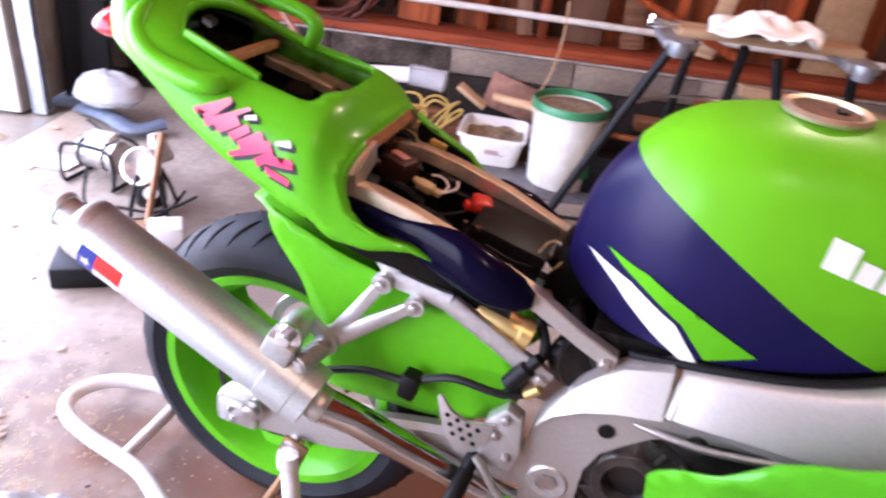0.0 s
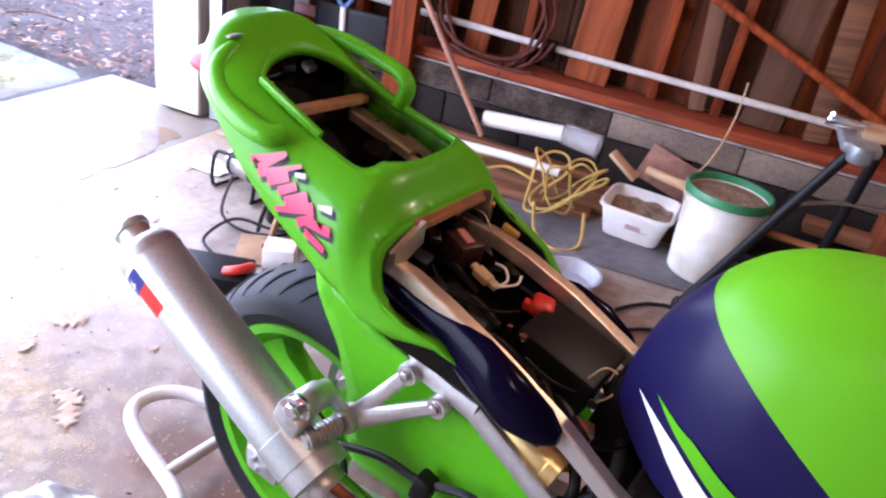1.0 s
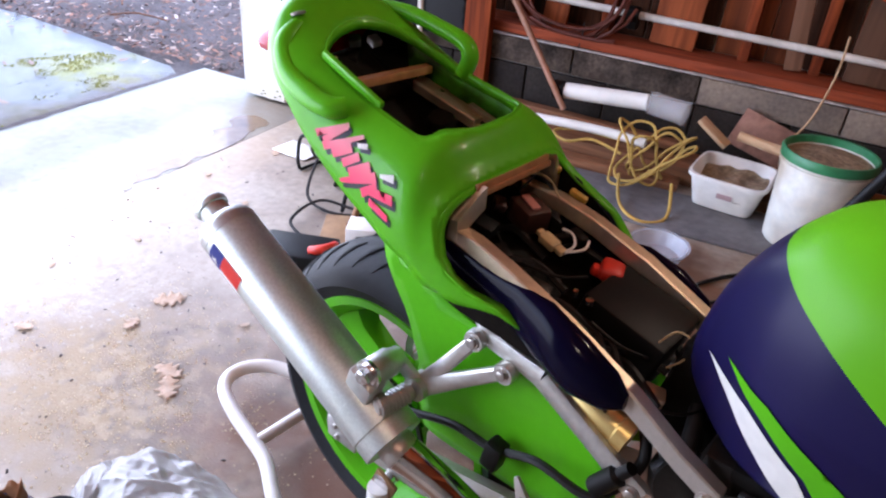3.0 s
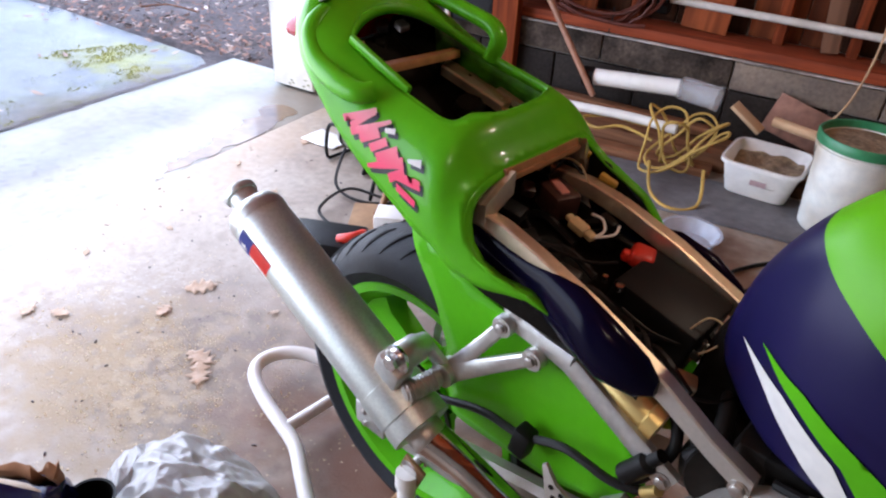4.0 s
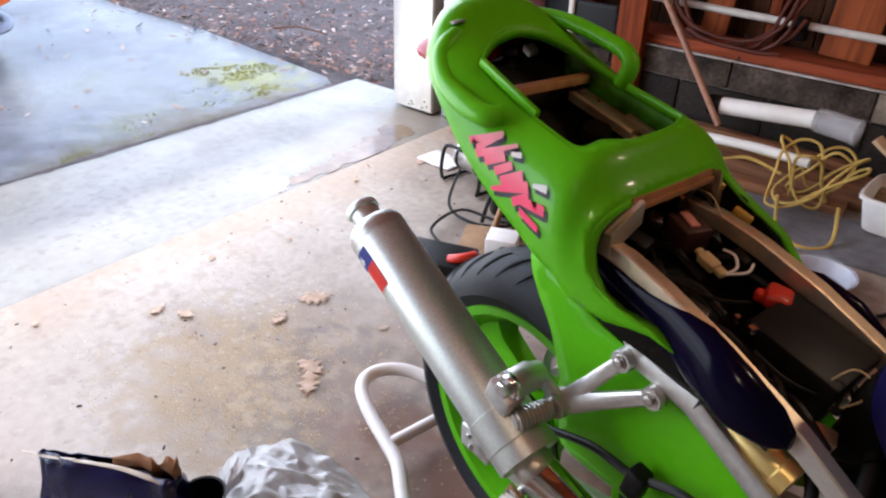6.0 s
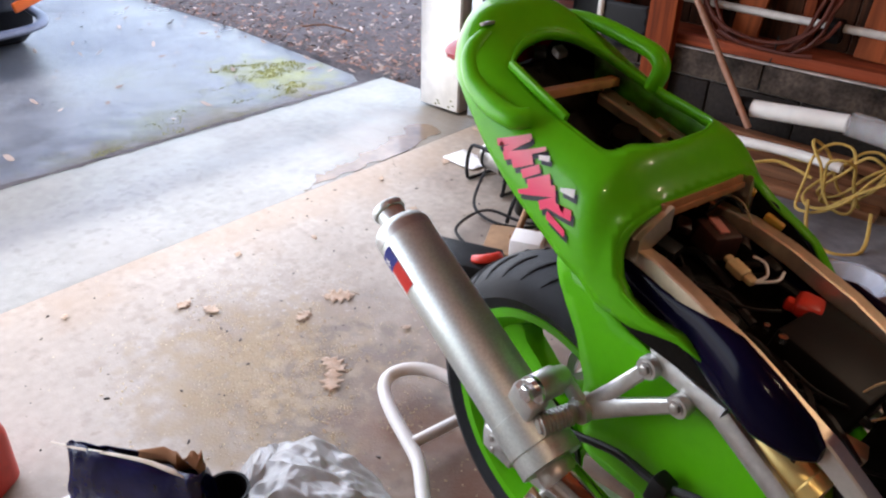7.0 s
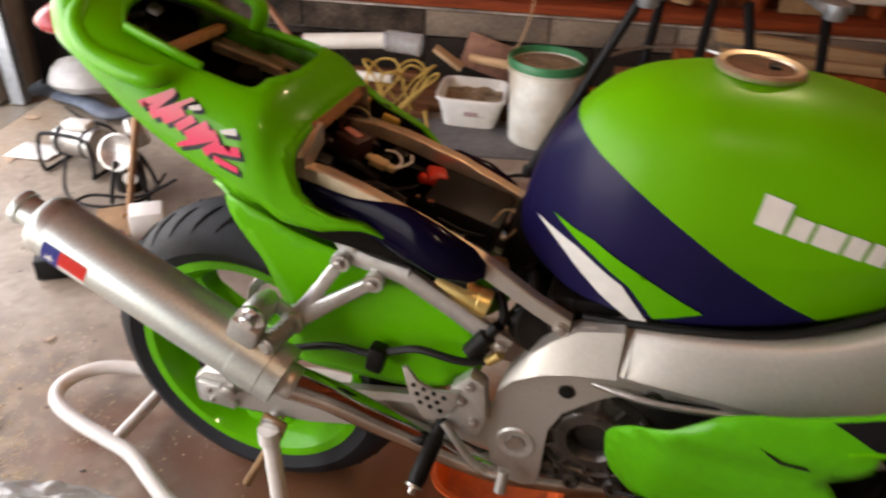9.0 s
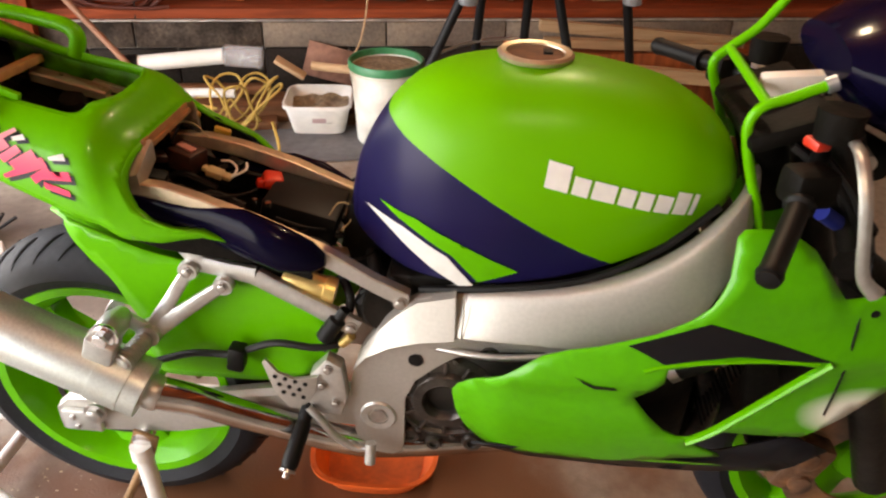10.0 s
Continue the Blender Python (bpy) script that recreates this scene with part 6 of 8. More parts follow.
RIM = [(x, tail_at(x, s).y) for x, s in FLARE_FAR] + [(p.x, p.y) for p in spline([(x, y, 0) for x, y in edge], 5)] + [(x, tail_at(x, -s).y) for x, s in FLARE[::-1]]


def tail_skin(x, s):
    """The cowl's surface, stepped down round the seat bay."""
    p = tail_at(x, s)
    d = min(math.hypot(p.x - u, p.y - v) for u, v in RIM)
    f = max(0.0, min(1.0, 1 - (d - 0.012) / 0.034))
    return p - Vector((0, 0, 0.02 * f * f * (3 - 2 * f) * min(1.0, max(0.0, (0.27 - x) / 0.06))))


bm = bmesh.new()
sheet(bm, [(x, s * K) for x, s in outer], [[(x, s * K) for x, s in plan(hole_rear)]], lambda u, v: tail_skin(u, v / K), 0.01)
tail = thick(part("tail_cowl", bm, [GREEN, GRIME], bike, "lime green tail cowl with open seat bays"), 0.005)
tail.modifiers[0].material_offset = 1
bm = bmesh.new()
loop = [tail_at(-0.275, -0.95 + 1.9 * k / 12) for k in range(13)]
c = sum(loop, Vector()) / 13
rings = [loop, [p.lerp(c, 0.25) + Vector((-0.012, 0, 0)) for p in loop], [p.lerp(c, 0.8) + Vector((-0.016, 0, 0)) for p in loop]]
gr = [[bm.verts.new(p) for p in r] for r in rings]
for a, b in zip(gr, gr[1:]):
    for i in range(12):
        bm.faces.new((a[i], a[i + 1], b[i + 1], b[i]))
bm.faces.new(gr[-1])
part("tail_end", bm, GREEN, tail)
# turned-down lips of the bays
bm = bmesh.new()
hr = resample([(x, s * K) for x, s in plan(hole_rear)], 0.012)
top = [bm.verts.new(tail_at(u, v / K) + Vector((0, 0, 0.0005))) for u, v in hr]
low = [bm.verts.new(tail_at(u, v / K) + Vector((0, 0, -0.016))) for u, v in hr]
for i in range(len(hr)):
    bm.faces.new((top[i], top[(i + 1) % len(hr)], low[(i + 1) % len(hr)], low[i]))
thick(part("bay_lip", bm, GREEN, tail), 0.003)
# Far inner wall of the bay, darker than the cowl's green.
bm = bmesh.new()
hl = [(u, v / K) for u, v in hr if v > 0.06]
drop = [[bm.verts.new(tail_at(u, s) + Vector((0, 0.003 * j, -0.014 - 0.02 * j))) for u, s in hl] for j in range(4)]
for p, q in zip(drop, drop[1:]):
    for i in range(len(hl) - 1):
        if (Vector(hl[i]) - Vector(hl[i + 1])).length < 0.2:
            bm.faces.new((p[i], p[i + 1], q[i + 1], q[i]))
thick(part("bay_wall", bm, material("dark_mottled_green_plastic", (0.045, 0.2, 0.006), 0.5, 0, 0.3, 40, second=(0.008, 0.02, 0.004), coarse=18, spec=0.15, contrast=0.35), tail, "dark mottled green inner wall"), 0.003)
bm = bmesh.new()
fe = spline([(x, tail_s(x, y), 0) for x, y in edge], 5)
fe = [Vector((x, s, 0)) for x, s in FLARE_FAR] + fe + [Vector((x, -s, 0)) for x, s in FLARE[::-1]]
TAPER = lambda x: max(0.06, min(1.0, (0.29 - x) / 0.1))
top = [bm.verts.new(tail_skin(p.x, p.y)) for p in fe]
mid = [bm.verts.new(tail_skin(p.x, p.y) + Vector((0.004 * TAPER(p.x), -0.01 * p.y, -0.007 * TAPER(p.x)))) for p in fe]
low = [bm.verts.new(tail_skin(p.x, p.y) + Vector((0.004 * TAPER(p.x), -0.02 * p.y, -0.009 * TAPER(p.x)))) for p in fe]
for a, b in ((top, mid), (mid, low)):
    for i in range(len(fe) - 1):
        bm.faces.new((a[i], a[i + 1], b[i + 1], b[i]))
thick(part("seat_lip", bm, GREEN, tail), 0.003)
bm = bmesh.new()
box(bm, (0.13, 0.01, 0.014), at(-0.055, -0.105, 0.953, 0, 20, 0), 0.004)
part("latch_rib", bm, GREEN, tail)
# grab handles
for s, pts in ((-1, [(-0.192, -0.088, 0.999), (-0.187, -0.113, 0.984), (-0.176, -0.129, 0.965), (-0.139, -0.145, 0.941), (-0.085, -0.155, 0.929), (-0.045, -0.153, 0.925), (-0.03, -0.138, 0.928)]), (1, [(-0.247, 0.085, 0.992), (-0.213, 0.106, 0.997), (-0.151, 0.114, 0.996), (-0.085, 0.118, 0.985), (-0.038, 0.118, 0.974), (-0.022, 0.115, 0.955), (-0.03, 0.11, 0.925)])):
    bm = bmesh.new()
    tube(bm, pts, [0.012, 0.016, 0.016, 0.016, 0.017, 0.016, 0.014] if s < 0 else [0.014, 0.014, 0.0145, 0.0145, 0.015, 0.015, 0.015], 14, 6, flat=0.85)
    part("grab_handle", bm, GREEN, tail, "green moulded grab handle")
    bm = bmesh.new()
    lathe(bm, [(0.0, 0.0), (0.011, 0.0), (0.012, 0.004), (0.0, 0.006)], at(pts[0][0], pts[0][1], pts[0][2] + 0.012, 0, -20, 0), 14)
    part("handle_bolt", bm, STEEL, tail)
bm = bmesh.new()
OVAL = [(0.108 * math.cos(t), 0.03 * math.sin(t)) for t in np.linspace(0, 2 * math.pi, 24, endpoint=False)]
skin(bm, [[Vector((x, k * y, 0.955 + k * z)) for y, z in OVAL] for x, k in ((-0.24, 1.0), (-0.268, 1.0), (-0.288, 0.9), (-0.304, 0.6), (-0.311, 0.2))])
part("tail_lamp", bm, LAMP_RED, bike, "red tail lamp")

# slanted brush-stroke marks on the right flank, drawn as plain strokes
def flank_film(poly, off, cell=0.01):
    bm = bmesh.new()
    sheet(bm, [(x, s * K) for x, s in poly], [], lambda u, v: tail_at(u, v / K, off), cell)
    return bm


def stroke(x0, s0, x1, s1, w0, w1):
    d = Vector((x1 - x0, (s1 - s0) * K)).normalized()
    n = Vector((-d.y, d.x / 1))
    return [(x0 + n.x * w0, s0 + n.y * w0 / K), (x1 + n.x * w1, s1 + n.y * w1 / K), (x1 - n.x * w1, s1 - n.y * w1 / K), (x0 - n.x * w0, s0 - n.y * w0 / K)]


STROKES = [(-0.064, -0.857, -0.014, -0.635, 0.0045, 0.004), (-0.048, -0.851, -0.015, -0.653, 0.0045, 0.004), (-0.047, -0.879, 0.016, -0.631, 0.005, 0.003), (-0.028, -0.859, 0.004, -0.734, 0.0055, 0.0065), (-0.006, -0.851, 0.021, -0.743, 0.005, 0.0055), (0.008, -0.864, 0.044, -0.746, 0.005, 0.007), (-0.007, -0.948, 0.058, -0.769, 0.0022, 0.0068), (0.037, -0.897, 0.063, -0.804, 0.005, 0.0045), (0.048, -0.855, 0.094, -0.793, 0.005, 0.0055), (0.053, -0.898, 0.091, -0.884, 0.0045, 0.0035)]
marks = part("flank_mark", flank_film(stroke(*STROKES[0]), 0.0024), PINK_FILM, tail, "pink and white brush-stroke mark with black shadow")
for q in STROKES:
    x0, s0, x1, s1, w0, w1 = q
    part("stroke_shadow", flank_film(stroke(x0 + 0.006, s0 - 0.012, x1 + 0.006, s1 - 0.012, w0, w1), 0.0012), BLACK_PAINT, marks)
    if q is not STROKES[0]:
        part("stroke", flank_film(stroke(*q), 0.0024), PINK_FILM, marks)
for q in ((0.012, -0.699, 0.029, -0.664, 0.003, 0.0042), (0.064, -0.742, 0.087, -0.701, 0.0022, 0.005)):
    x0, s0, x1, s1, w0, w1 = q
    part("stroke_shadow", flank_film(stroke(x0 + 0.006, s0 - 0.012, x1 + 0.006, s1 - 0.012, w0, w1), 0.0012), BLACK_PAINT, marks)
    part("dot_stroke", flank_film(stroke(*q), 0.0024), WHITE_FILM, marks)

# dark undertray seen in the bays
bm = bmesh.new()
rings = []
for x, w, z0, z1 in ((-0.2, 0.06, 0.93, 0.94), (-0.05, 0.085, 0.835, 0.87), (0.1, 0.09, 0.745, 0.79), (0.25, 0.1, 0.69, 0.74), (0.42, 0.1, 0.61, 0.66)):
    rings.append([Vector((x, y, z)) for y, z in ((-w, z1), (-w, z0), (w, z0), (w, z1), (w - 0.006, z1), (w - 0.006, z0 + 0.008), (-w + 0.006, z0 + 0.008), (-w + 0.006, z1))])
skin(bm, rings)
for x0, x1 in ((-0.25, 0.135),):
    rings = []
    for k in range(12):
        x = x0 + (x1 - x0) * k / 11
        w = tail_w(x) - 0.007
        z1, z0 = tail_at(x, 0.9).z - 0.012, tail_b(x) - 0.045
        rings.append([Vector((x, y, z)) for y, z in ((-w, z1), (-w * 0.62, z0), (w * 0.62, z0), (w, z1), (w - 0.004, z1), (w * 0.62 - 0.006, z0 + 0.008), (-w * 0.62 + 0.006, z0 + 0.008), (-w + 0.004, z1))])
    skin(bm, rings)
part("undertray", bm, GRIME, bike, "oily black undertray")
bm = bmesh.new()
box(bm, (0.13, 0.115, 0.09), at(0.375, 0.03, 0.688, 0, 14), 0.006)
battery = part("battery", bm, BLACK, bike, "black battery")
bm = bmesh.new()
box(bm, (0.036, 0.04, 0.024), at(0.316, 0.058, 0.74, 6, 12, 24), 0.009, 3)
box(bm, (0.02, 0.018, 0.016), at(0.298, 0.05, 0.737, 0, 12, 24), 0.005, 2)
part("terminal_cover", bm, RED, battery, "red terminal cover")
bm = bmesh.new()
lathe(bm, [(0.0, 0.0), (0.006, 0.0), (0.006, 0.008), (0.0, 0.009)], at(0.34, -0.045, 0.745), 8)
lathe(bm, [(0.0, 0.0), (0.004, 0.0), (0.004, 0.01), (0.0, 0.011)], at(0.32, -0.05, 0.75), 8)
part("terminal_bolt", bm, CHROME, battery)
bm = bmesh.new()
box(bm, (0.055, 0.045, 0.04), at(0.168, 0.052, 0.775, 0, 8, -20), 0.005)
relay = part("relay_box", bm, BROWN, bike, "brown relay box")
bm = bmesh.new()
box(bm, (0.036, 0.014, 0.004), at(0.17, 0.05, 0.7965, 0, 8, -24), 0.001)
part("relay_label", bm, material("pink_label", (0.6, 0.24, 0.2), 0.5), relay, "pink label")
bm = bmesh.new()
for k, (l, w, h, x, y, z) in enumerate(((0.03, 0.019, 0.014, 0.228, 0.022, 0.765), (0.016, 0.014, 0.01, 0.249, 0.02, 0.76), (0.01, 0.012, 0.009, 0.21, 0.025, 0.771))):
    box(bm, (l, w, h), at(x, y, z, 6, 12, -10), 0.003)
part("wire_connector", bm, TAN, bike, "tan nylon connector")
for pts, mt in (([(0.256, 0.02, 0.76), (0.262, 0.035, 0.768), (0.245, 0.055, 0.772), (0.225, 0.06, 0.77)], WHITE_FILM), ([(0.256, 0.02, 0.76), (0.275, 0.04, 0.765), (0.27, 0.062, 0.768)], WHITE_FILM), ([(0.14, 0.0, 0.77), (0.2, -0.03, 0.75), (0.27, -0.02, 0.745), (0.3, 0.02, 0.74)], CABLE), ([(0.13, 0.08, 0.82), (0.16, 0.09, 0.82), (0.2, 0.095, 0.79), (0.28, 0.09, 0.76)], CABLE), ([(0.14, 0.06, 0.8), (0.15, 0.09, 0.83), (0.13, 0.105, 0.84)], CABLE), ([(-0.14, -0.06, 0.955), (-0.12, -0.085, 0.962), (-0.09, -0.08, 0.945), (-0.08, -0.07, 0.92)], TAN), ([(0.36, -0.07, 0.74), (0.4, -0.06, 0.72), (0.43, -0.03, 0.7)], CABLE), ([(0.47, -0.09, 0.68), (0.5, -0.06, 0.67), (0.52, 0.0, 0.66)], CABLE)):
    bm = bmesh.new()
    tube(bm, pts, 0.0022, 6, 5)
    part("wire", bm, mt, bike)
for x, y, z, l, w, h, rz, mt in ((0.455, -0.05, 0.665, 0.03, 0.026, 0.02, 25, RAIL), (0.14, -0.03, 0.775, 0.05, 0.03, 0.022, 12, BLACK), (0.2, -0.055, 0.762, 0.03, 0.022, 0.02, -30, BLACK), (0.27, -0.06, 0.74, 0.035, 0.025, 0.018, 15, ENGINE), (0.135, 0.02, 0.79, 0.02, 0.03, 0.014, 40, BROWN), (0.245, 0.075, 0.76, 0.03, 0.016, 0.016, -14, BLACK), (0.46, 0.05, 0.685, 0.028, 0.04, 0.02, 5, BLACK)):
    bm = bmesh.new()
    box(bm, (l, w, h), at(x, y, z, 6, 14, rz), 0.004)
    part("bay_fitting", bm, mt, bike)
for pts in ([(0.43, -0.02, 0.715), (0.445, 0.0, 0.735), (0.465, 0.005, 0.73), (0.47, -0.015, 0.715), (0.455, -0.03, 0.7)], [(0.13, 0.045, 0.81), (0.15, 0.07, 0.83), (0.175, 0.085, 0.825), (0.2, 0.082, 0.8)]):
    bm = bmesh.new()
    tube(bm, pts, 0.0014, 6, 6)
    part("harness_wire", bm, TAN, bike)
random.seed(5)
for k in range(16):
    bm = bmesh.new()
    x = random.uniform(0.13, 0.4)
    y = random.uniform(-0.09, 0.09)
    z = ramp(x, (0.1, 0.4), (0.75, 0.66))
    tube(bm, [(x, y, z), (x + 0.04, y + random.uniform(-0.04, 0.04), z + 0.02), (x + 0.1, y + random.uniform(-0.05, 0.05), z)], 0.006, 6, 4)
    part("wiring_loom", bm, CABLE, bike)
for x, y, z, mt in ((-0.221, 0.052, 0.945, STEEL), (-0.208, 0.085, 0.943, PAPER_WHITE), (-0.19, 0.02, 0.93, ENGINE), (-0.085, 0.078, 0.905, STEEL), (-0.05, 0.09, 0.893, ENGINE), (-0.02, 0.088, 0.88, ALU), (0.01, 0.094, 0.872, STEEL), (0.035, 0.086, 0.86, TAN), (0.06, 0.09, 0.852, ENGINE)):
    bm = bmesh.new()
    box(bm, (0.022, 0.02, 0.014), at(x, y, z, 8, 20, 400 * x + 900 * y), 0.003)
    part("tail_connector", bm, mt, bike)
for x, y, z in ((-0.02, 0.055, 0.862), (-0.06, 0.135, 0.885), (0.02, 0.1, 0.86), (0.04, 0.04, 0.84), (-0.01, 0.13, 0.87)):
    bm = bmesh.new()
    lathe(bm, [(0.0, -0.01), (0.02, -0.01), (0.026, 0.0), (0.02, 0.012), (0.0, 0.014)], at(x, y, z, 20, 10, 0), 14)
    part("tail_mechanism", bm, GRIME, bike)
for x, y, z in ((0.165, 0.103, 0.838), (0.215, 0.108, 0.805)):
    bm = bmesh.new()
    box(bm, (0.03, 0.008, 0.014), at(x, y, z, 20, 20, 10), 0.003)
    part("yellow_tag", bm, material("ochre_tape", (0.5, 0.3, 0.04), 0.5), bike)
bm = bmesh.new()
lathe(bm, [(0.0, 0.0), (0.02, 0.0), (0.022, 0.004), (0.022, 0.07), (0.024, 0.072), (0.024, 0.09), (0.0, 0.092)], along((0.368, -0.088, 0.638), (0.452, -0.088, 0.616)), 24)
part("shock_canister", bm, GOLD, bike, "gold shock reservoir")

# purple side covers between tail and tank
for s in (-1, 1):
    bm = bmesh.new()
    rings = []
    for x, zc, h, y, w in ((0.125, 0.772, 0.018, 0.122, 0.005), (0.16, 0.768, 0.024, 0.123, 0.006), (0.215, 0.757, 0.026, 0.124, 0.007), (0.245, 0.752, 0.029, 0.124, 0.009), (0.28, 0.75, 0.033, 0.126, 0.012), (0.335, 0.746, 0.041, 0.138, 0.022), (0.39, 0.731, 0.037, 0.147, 0.026), (0.435, 0.717, 0.026, 0.142, 0.018), (0.455, 0.71, 0.01, 0.137, 0.008)):
        rings.append([Vector((x, s * (y + w * math.cos(a)), zc + h * math.sin(a) + 0.35 * w * math.cos(a) * -0.6)) for a in np.linspace(0, 2 * math.pi, 22, endpoint=False)])
    if s > 0:
        rings = [[v + Vector((0, -0.012, -0.024)) for v in ring] for ring in rings]
    skin(bm, rings)
    part("side_cover", bm, PURPLE_GLOSS, bike, "glossy dark purple side cover")
    bm = bmesh.new()
    skin(bm, [[Vector((x, s * (y + 0.006 * u), z + h * v)) for u, v in ((-1, -1), (1, -1), (1, 1), (-1, 1))] for x, y, z, h in ((0.09, 0.144, 0.764, 0.004), (0.13, 0.144, 0.748, 0.012), (0.2, 0.138, 0.73, 0.02), (0.33, 0.122, 0.706, 0.02))])
    part("tail_inner_panel", bm, GRIME, bike, "dark lower tail panel")

# Black plates added to close the gaps inside the cowl's edge.
for s in (-1, 1):
    bm = bmesh.new()
    if s < 0:
        plate(bm, [(0.1, 0.74), (0.1, 0.8), (0.2, 0.786), (0.3, 0.755), (0.42, 0.71), (0.42, 0.68), (0.3, 0.712), (0.2, 0.735)], -0.119, -0.116, 0)
    else:
        plate(bm, [(0.1, 0.74), (0.1, 0.85), (0.157, 0.842), (0.206, 0.823), (0.251, 0.79), (0.301, 0.761), (0.356, 0.737), (0.42, 0.71), (0.42, 0.68), (0.3, 0.712), (0.2, 0.735)], 0.12, 0.1235, 0)
    part("inner_guard", bm, GRIME, bike, "black inner plate")

# ---- fuel tank ----
GX = (0.478, 0.49, 0.51, 0.54, 0.58, 0.64, 0.72, 0.8, 0.88, 0.95, 1.0, 1.04, 1.06)
def tank_w(x):
    return glide(x, GX, (0.03, 0.048, 0.064, 0.09, 0.12, 0.143, 0.152, 0.149, 0.142, 0.131, 0.114, 0.092, 0.06))
def tank_t(x):
    return glide(x, GX, (0.785, 0.84, 0.884, 0.929, 0.967, 0.992, 1.004, 1.004, 0.994, 0.977, 0.951, 0.92, 0.886))
def tank_b(x):
    return glide(x, GX, (0.73, 0.71, 0.69, 0.672, 0.66, 0.655, 0.66, 0.677, 0.705, 0.742, 0.775, 0.805, 0.822))


def tank_at(x, a, off=0.0):
    """a: degrees round the section, 0 at the top, 90 at the widest, 180 below; minus is the right side."""
    w, t, b = tank_w(x) + off, tank_t(x) + off, tank_b(x) - off
    zm = b + 0.42 * (t - b)
    r = radians(abs(a))
    if abs(a) <= 90:
        y, z = w * math.sin(r) ** 0.72, zm + (t - zm) * math.cos(r) ** 0.8
    else:
        y, z = w * (1 - 0.2 * (abs(a) - 90) / 90), zm - (zm - b) * (abs(a) - 90) / 90
        if abs(a) > 176:
            y = 0.0
    return Vector((x, math.copysign(y, a), z))


TANK = bpy.data.materials.new("two_tone_tank_paint")
TANK.use_nodes = True
nt, nd = TANK.node_tree, TANK.node_tree.nodes
pb = nd["Principled BSDF"]
tcn, sep = nd.new("ShaderNodeTexCoord"), nd.new("ShaderNodeSeparateXYZ")
nt.links.new(tcn.outputs["Object"], sep.inputs[0])
curve = nd.new("ShaderNodeFloatCurve")
xr = nd.new("ShaderNodeMapRange")
xr.inputs["From Min"].default_value, xr.inputs["From Max"].default_value = 0.45, 1.1
nt.links.new(sep.outputs["X"], xr.inputs["Value"])
nt.links.new(xr.outputs[0], curve.inputs["Value"])
cm = curve.mapping.curves[0]
SEAM = ((0.45, 0.99), (0.5, 0.946), (0.547, 0.921), (0.577, 0.906), (0.613, 0.889), (0.672, 0.857), (0.73, 0.823), (0.799, 0.78), (0.853, 0.749), (0.9, 0.726), (0.96, 0.69), (1.1, 0.55))
cm.points[0].location, cm.points[1].location = ((SEAM[0][0] - 0.45) / 0.65, SEAM[0][1] - 0.3), ((SEAM[-1][0] - 0.45) / 0.65, SEAM[-1][1] - 0.3)
for x, z in SEAM[1:-1]:
    cm.points.new((x - 0.45) / 0.65, z - 0.3)
curve.mapping.update()
add, gt = nd.new("ShaderNodeMath"), nd.new("ShaderNodeMath")
add.operation, gt.operation = "ADD", "GREATER_THAN"
add.inputs[1].default_value = 0.3
nt.links.new(curve.outputs[0], add.inputs[0])
nt.links.new(sep.outputs["Z"], gt.inputs[0])
nt.links.new(add.outputs[0], gt.inputs[1])
mx, grit = nd.new("ShaderNodeMix"), nd.new("ShaderNodeTexNoise")
mx.data_type = "RGBA"
mx.inputs[6].default_value, mx.inputs[7].default_value = (0.0085, 0.0065, 0.047, 1), (0.105, 0.4, 0.004, 1)
nt.links.new(gt.outputs[0], mx.inputs[0])
grit.inputs["Scale"].default_value, grit.inputs["Detail"].default_value = 9.0, 6.0
nt.links.new(tcn.outputs["Object"], grit.inputs["Vector"])
gm, gr2 = nd.new("ShaderNodeMix"), nd.new("ShaderNodeMapRange")
gm.data_type, gm.blend_type = "RGBA", "MULTIPLY"
gm.inputs[0].default_value = 1.0
gr2.inputs["To Min"].default_value, gr2.inputs["To Max"].default_value = 0.86, 1.1
nt.links.new(grit.outputs[0], gr2.inputs["Value"])
nt.links.new(mx.outputs[2], gm.inputs[6])
nt.links.new(gr2.outputs[0], gm.inputs[7])
nt.links.new(gm.outputs[2], pb.inputs["Base Color"])
rr = nd.new("ShaderNodeMapRange")
rr.inputs["To Min"].default_value, rr.inputs["To Max"].default_value = 0.38, 0.5
nt.links.new(grit.outputs[0], rr.inputs["Value"])
nt.links.new(rr.outputs[0], pb.inputs["Roughness"])
pb.inputs["Coat Weight"].default_value, pb.inputs["Coat Roughness"].default_value = 0.16, 0.28
pb.inputs["Specular IOR Level"].default_value = 0.12

bm = bmesh.new()
xs = [0.4785 + (1.059 - 0.4785) * (0.5 - 0.5 * math.cos(math.pi * k / 48)) for k in range(49)]
rings = [[tank_at(x, a) for a in [(-170 + 340 * i / 56) for i in range(57)]] for x in xs]
skin(bm, rings)
tank = part("fuel_tank", bm, TANK, bike, "green and purple fuel tank")
tank_sub = tank.modifiers.new("smooth", "SUBSURF")
tank_sub.levels = tank_sub.render_levels = 1


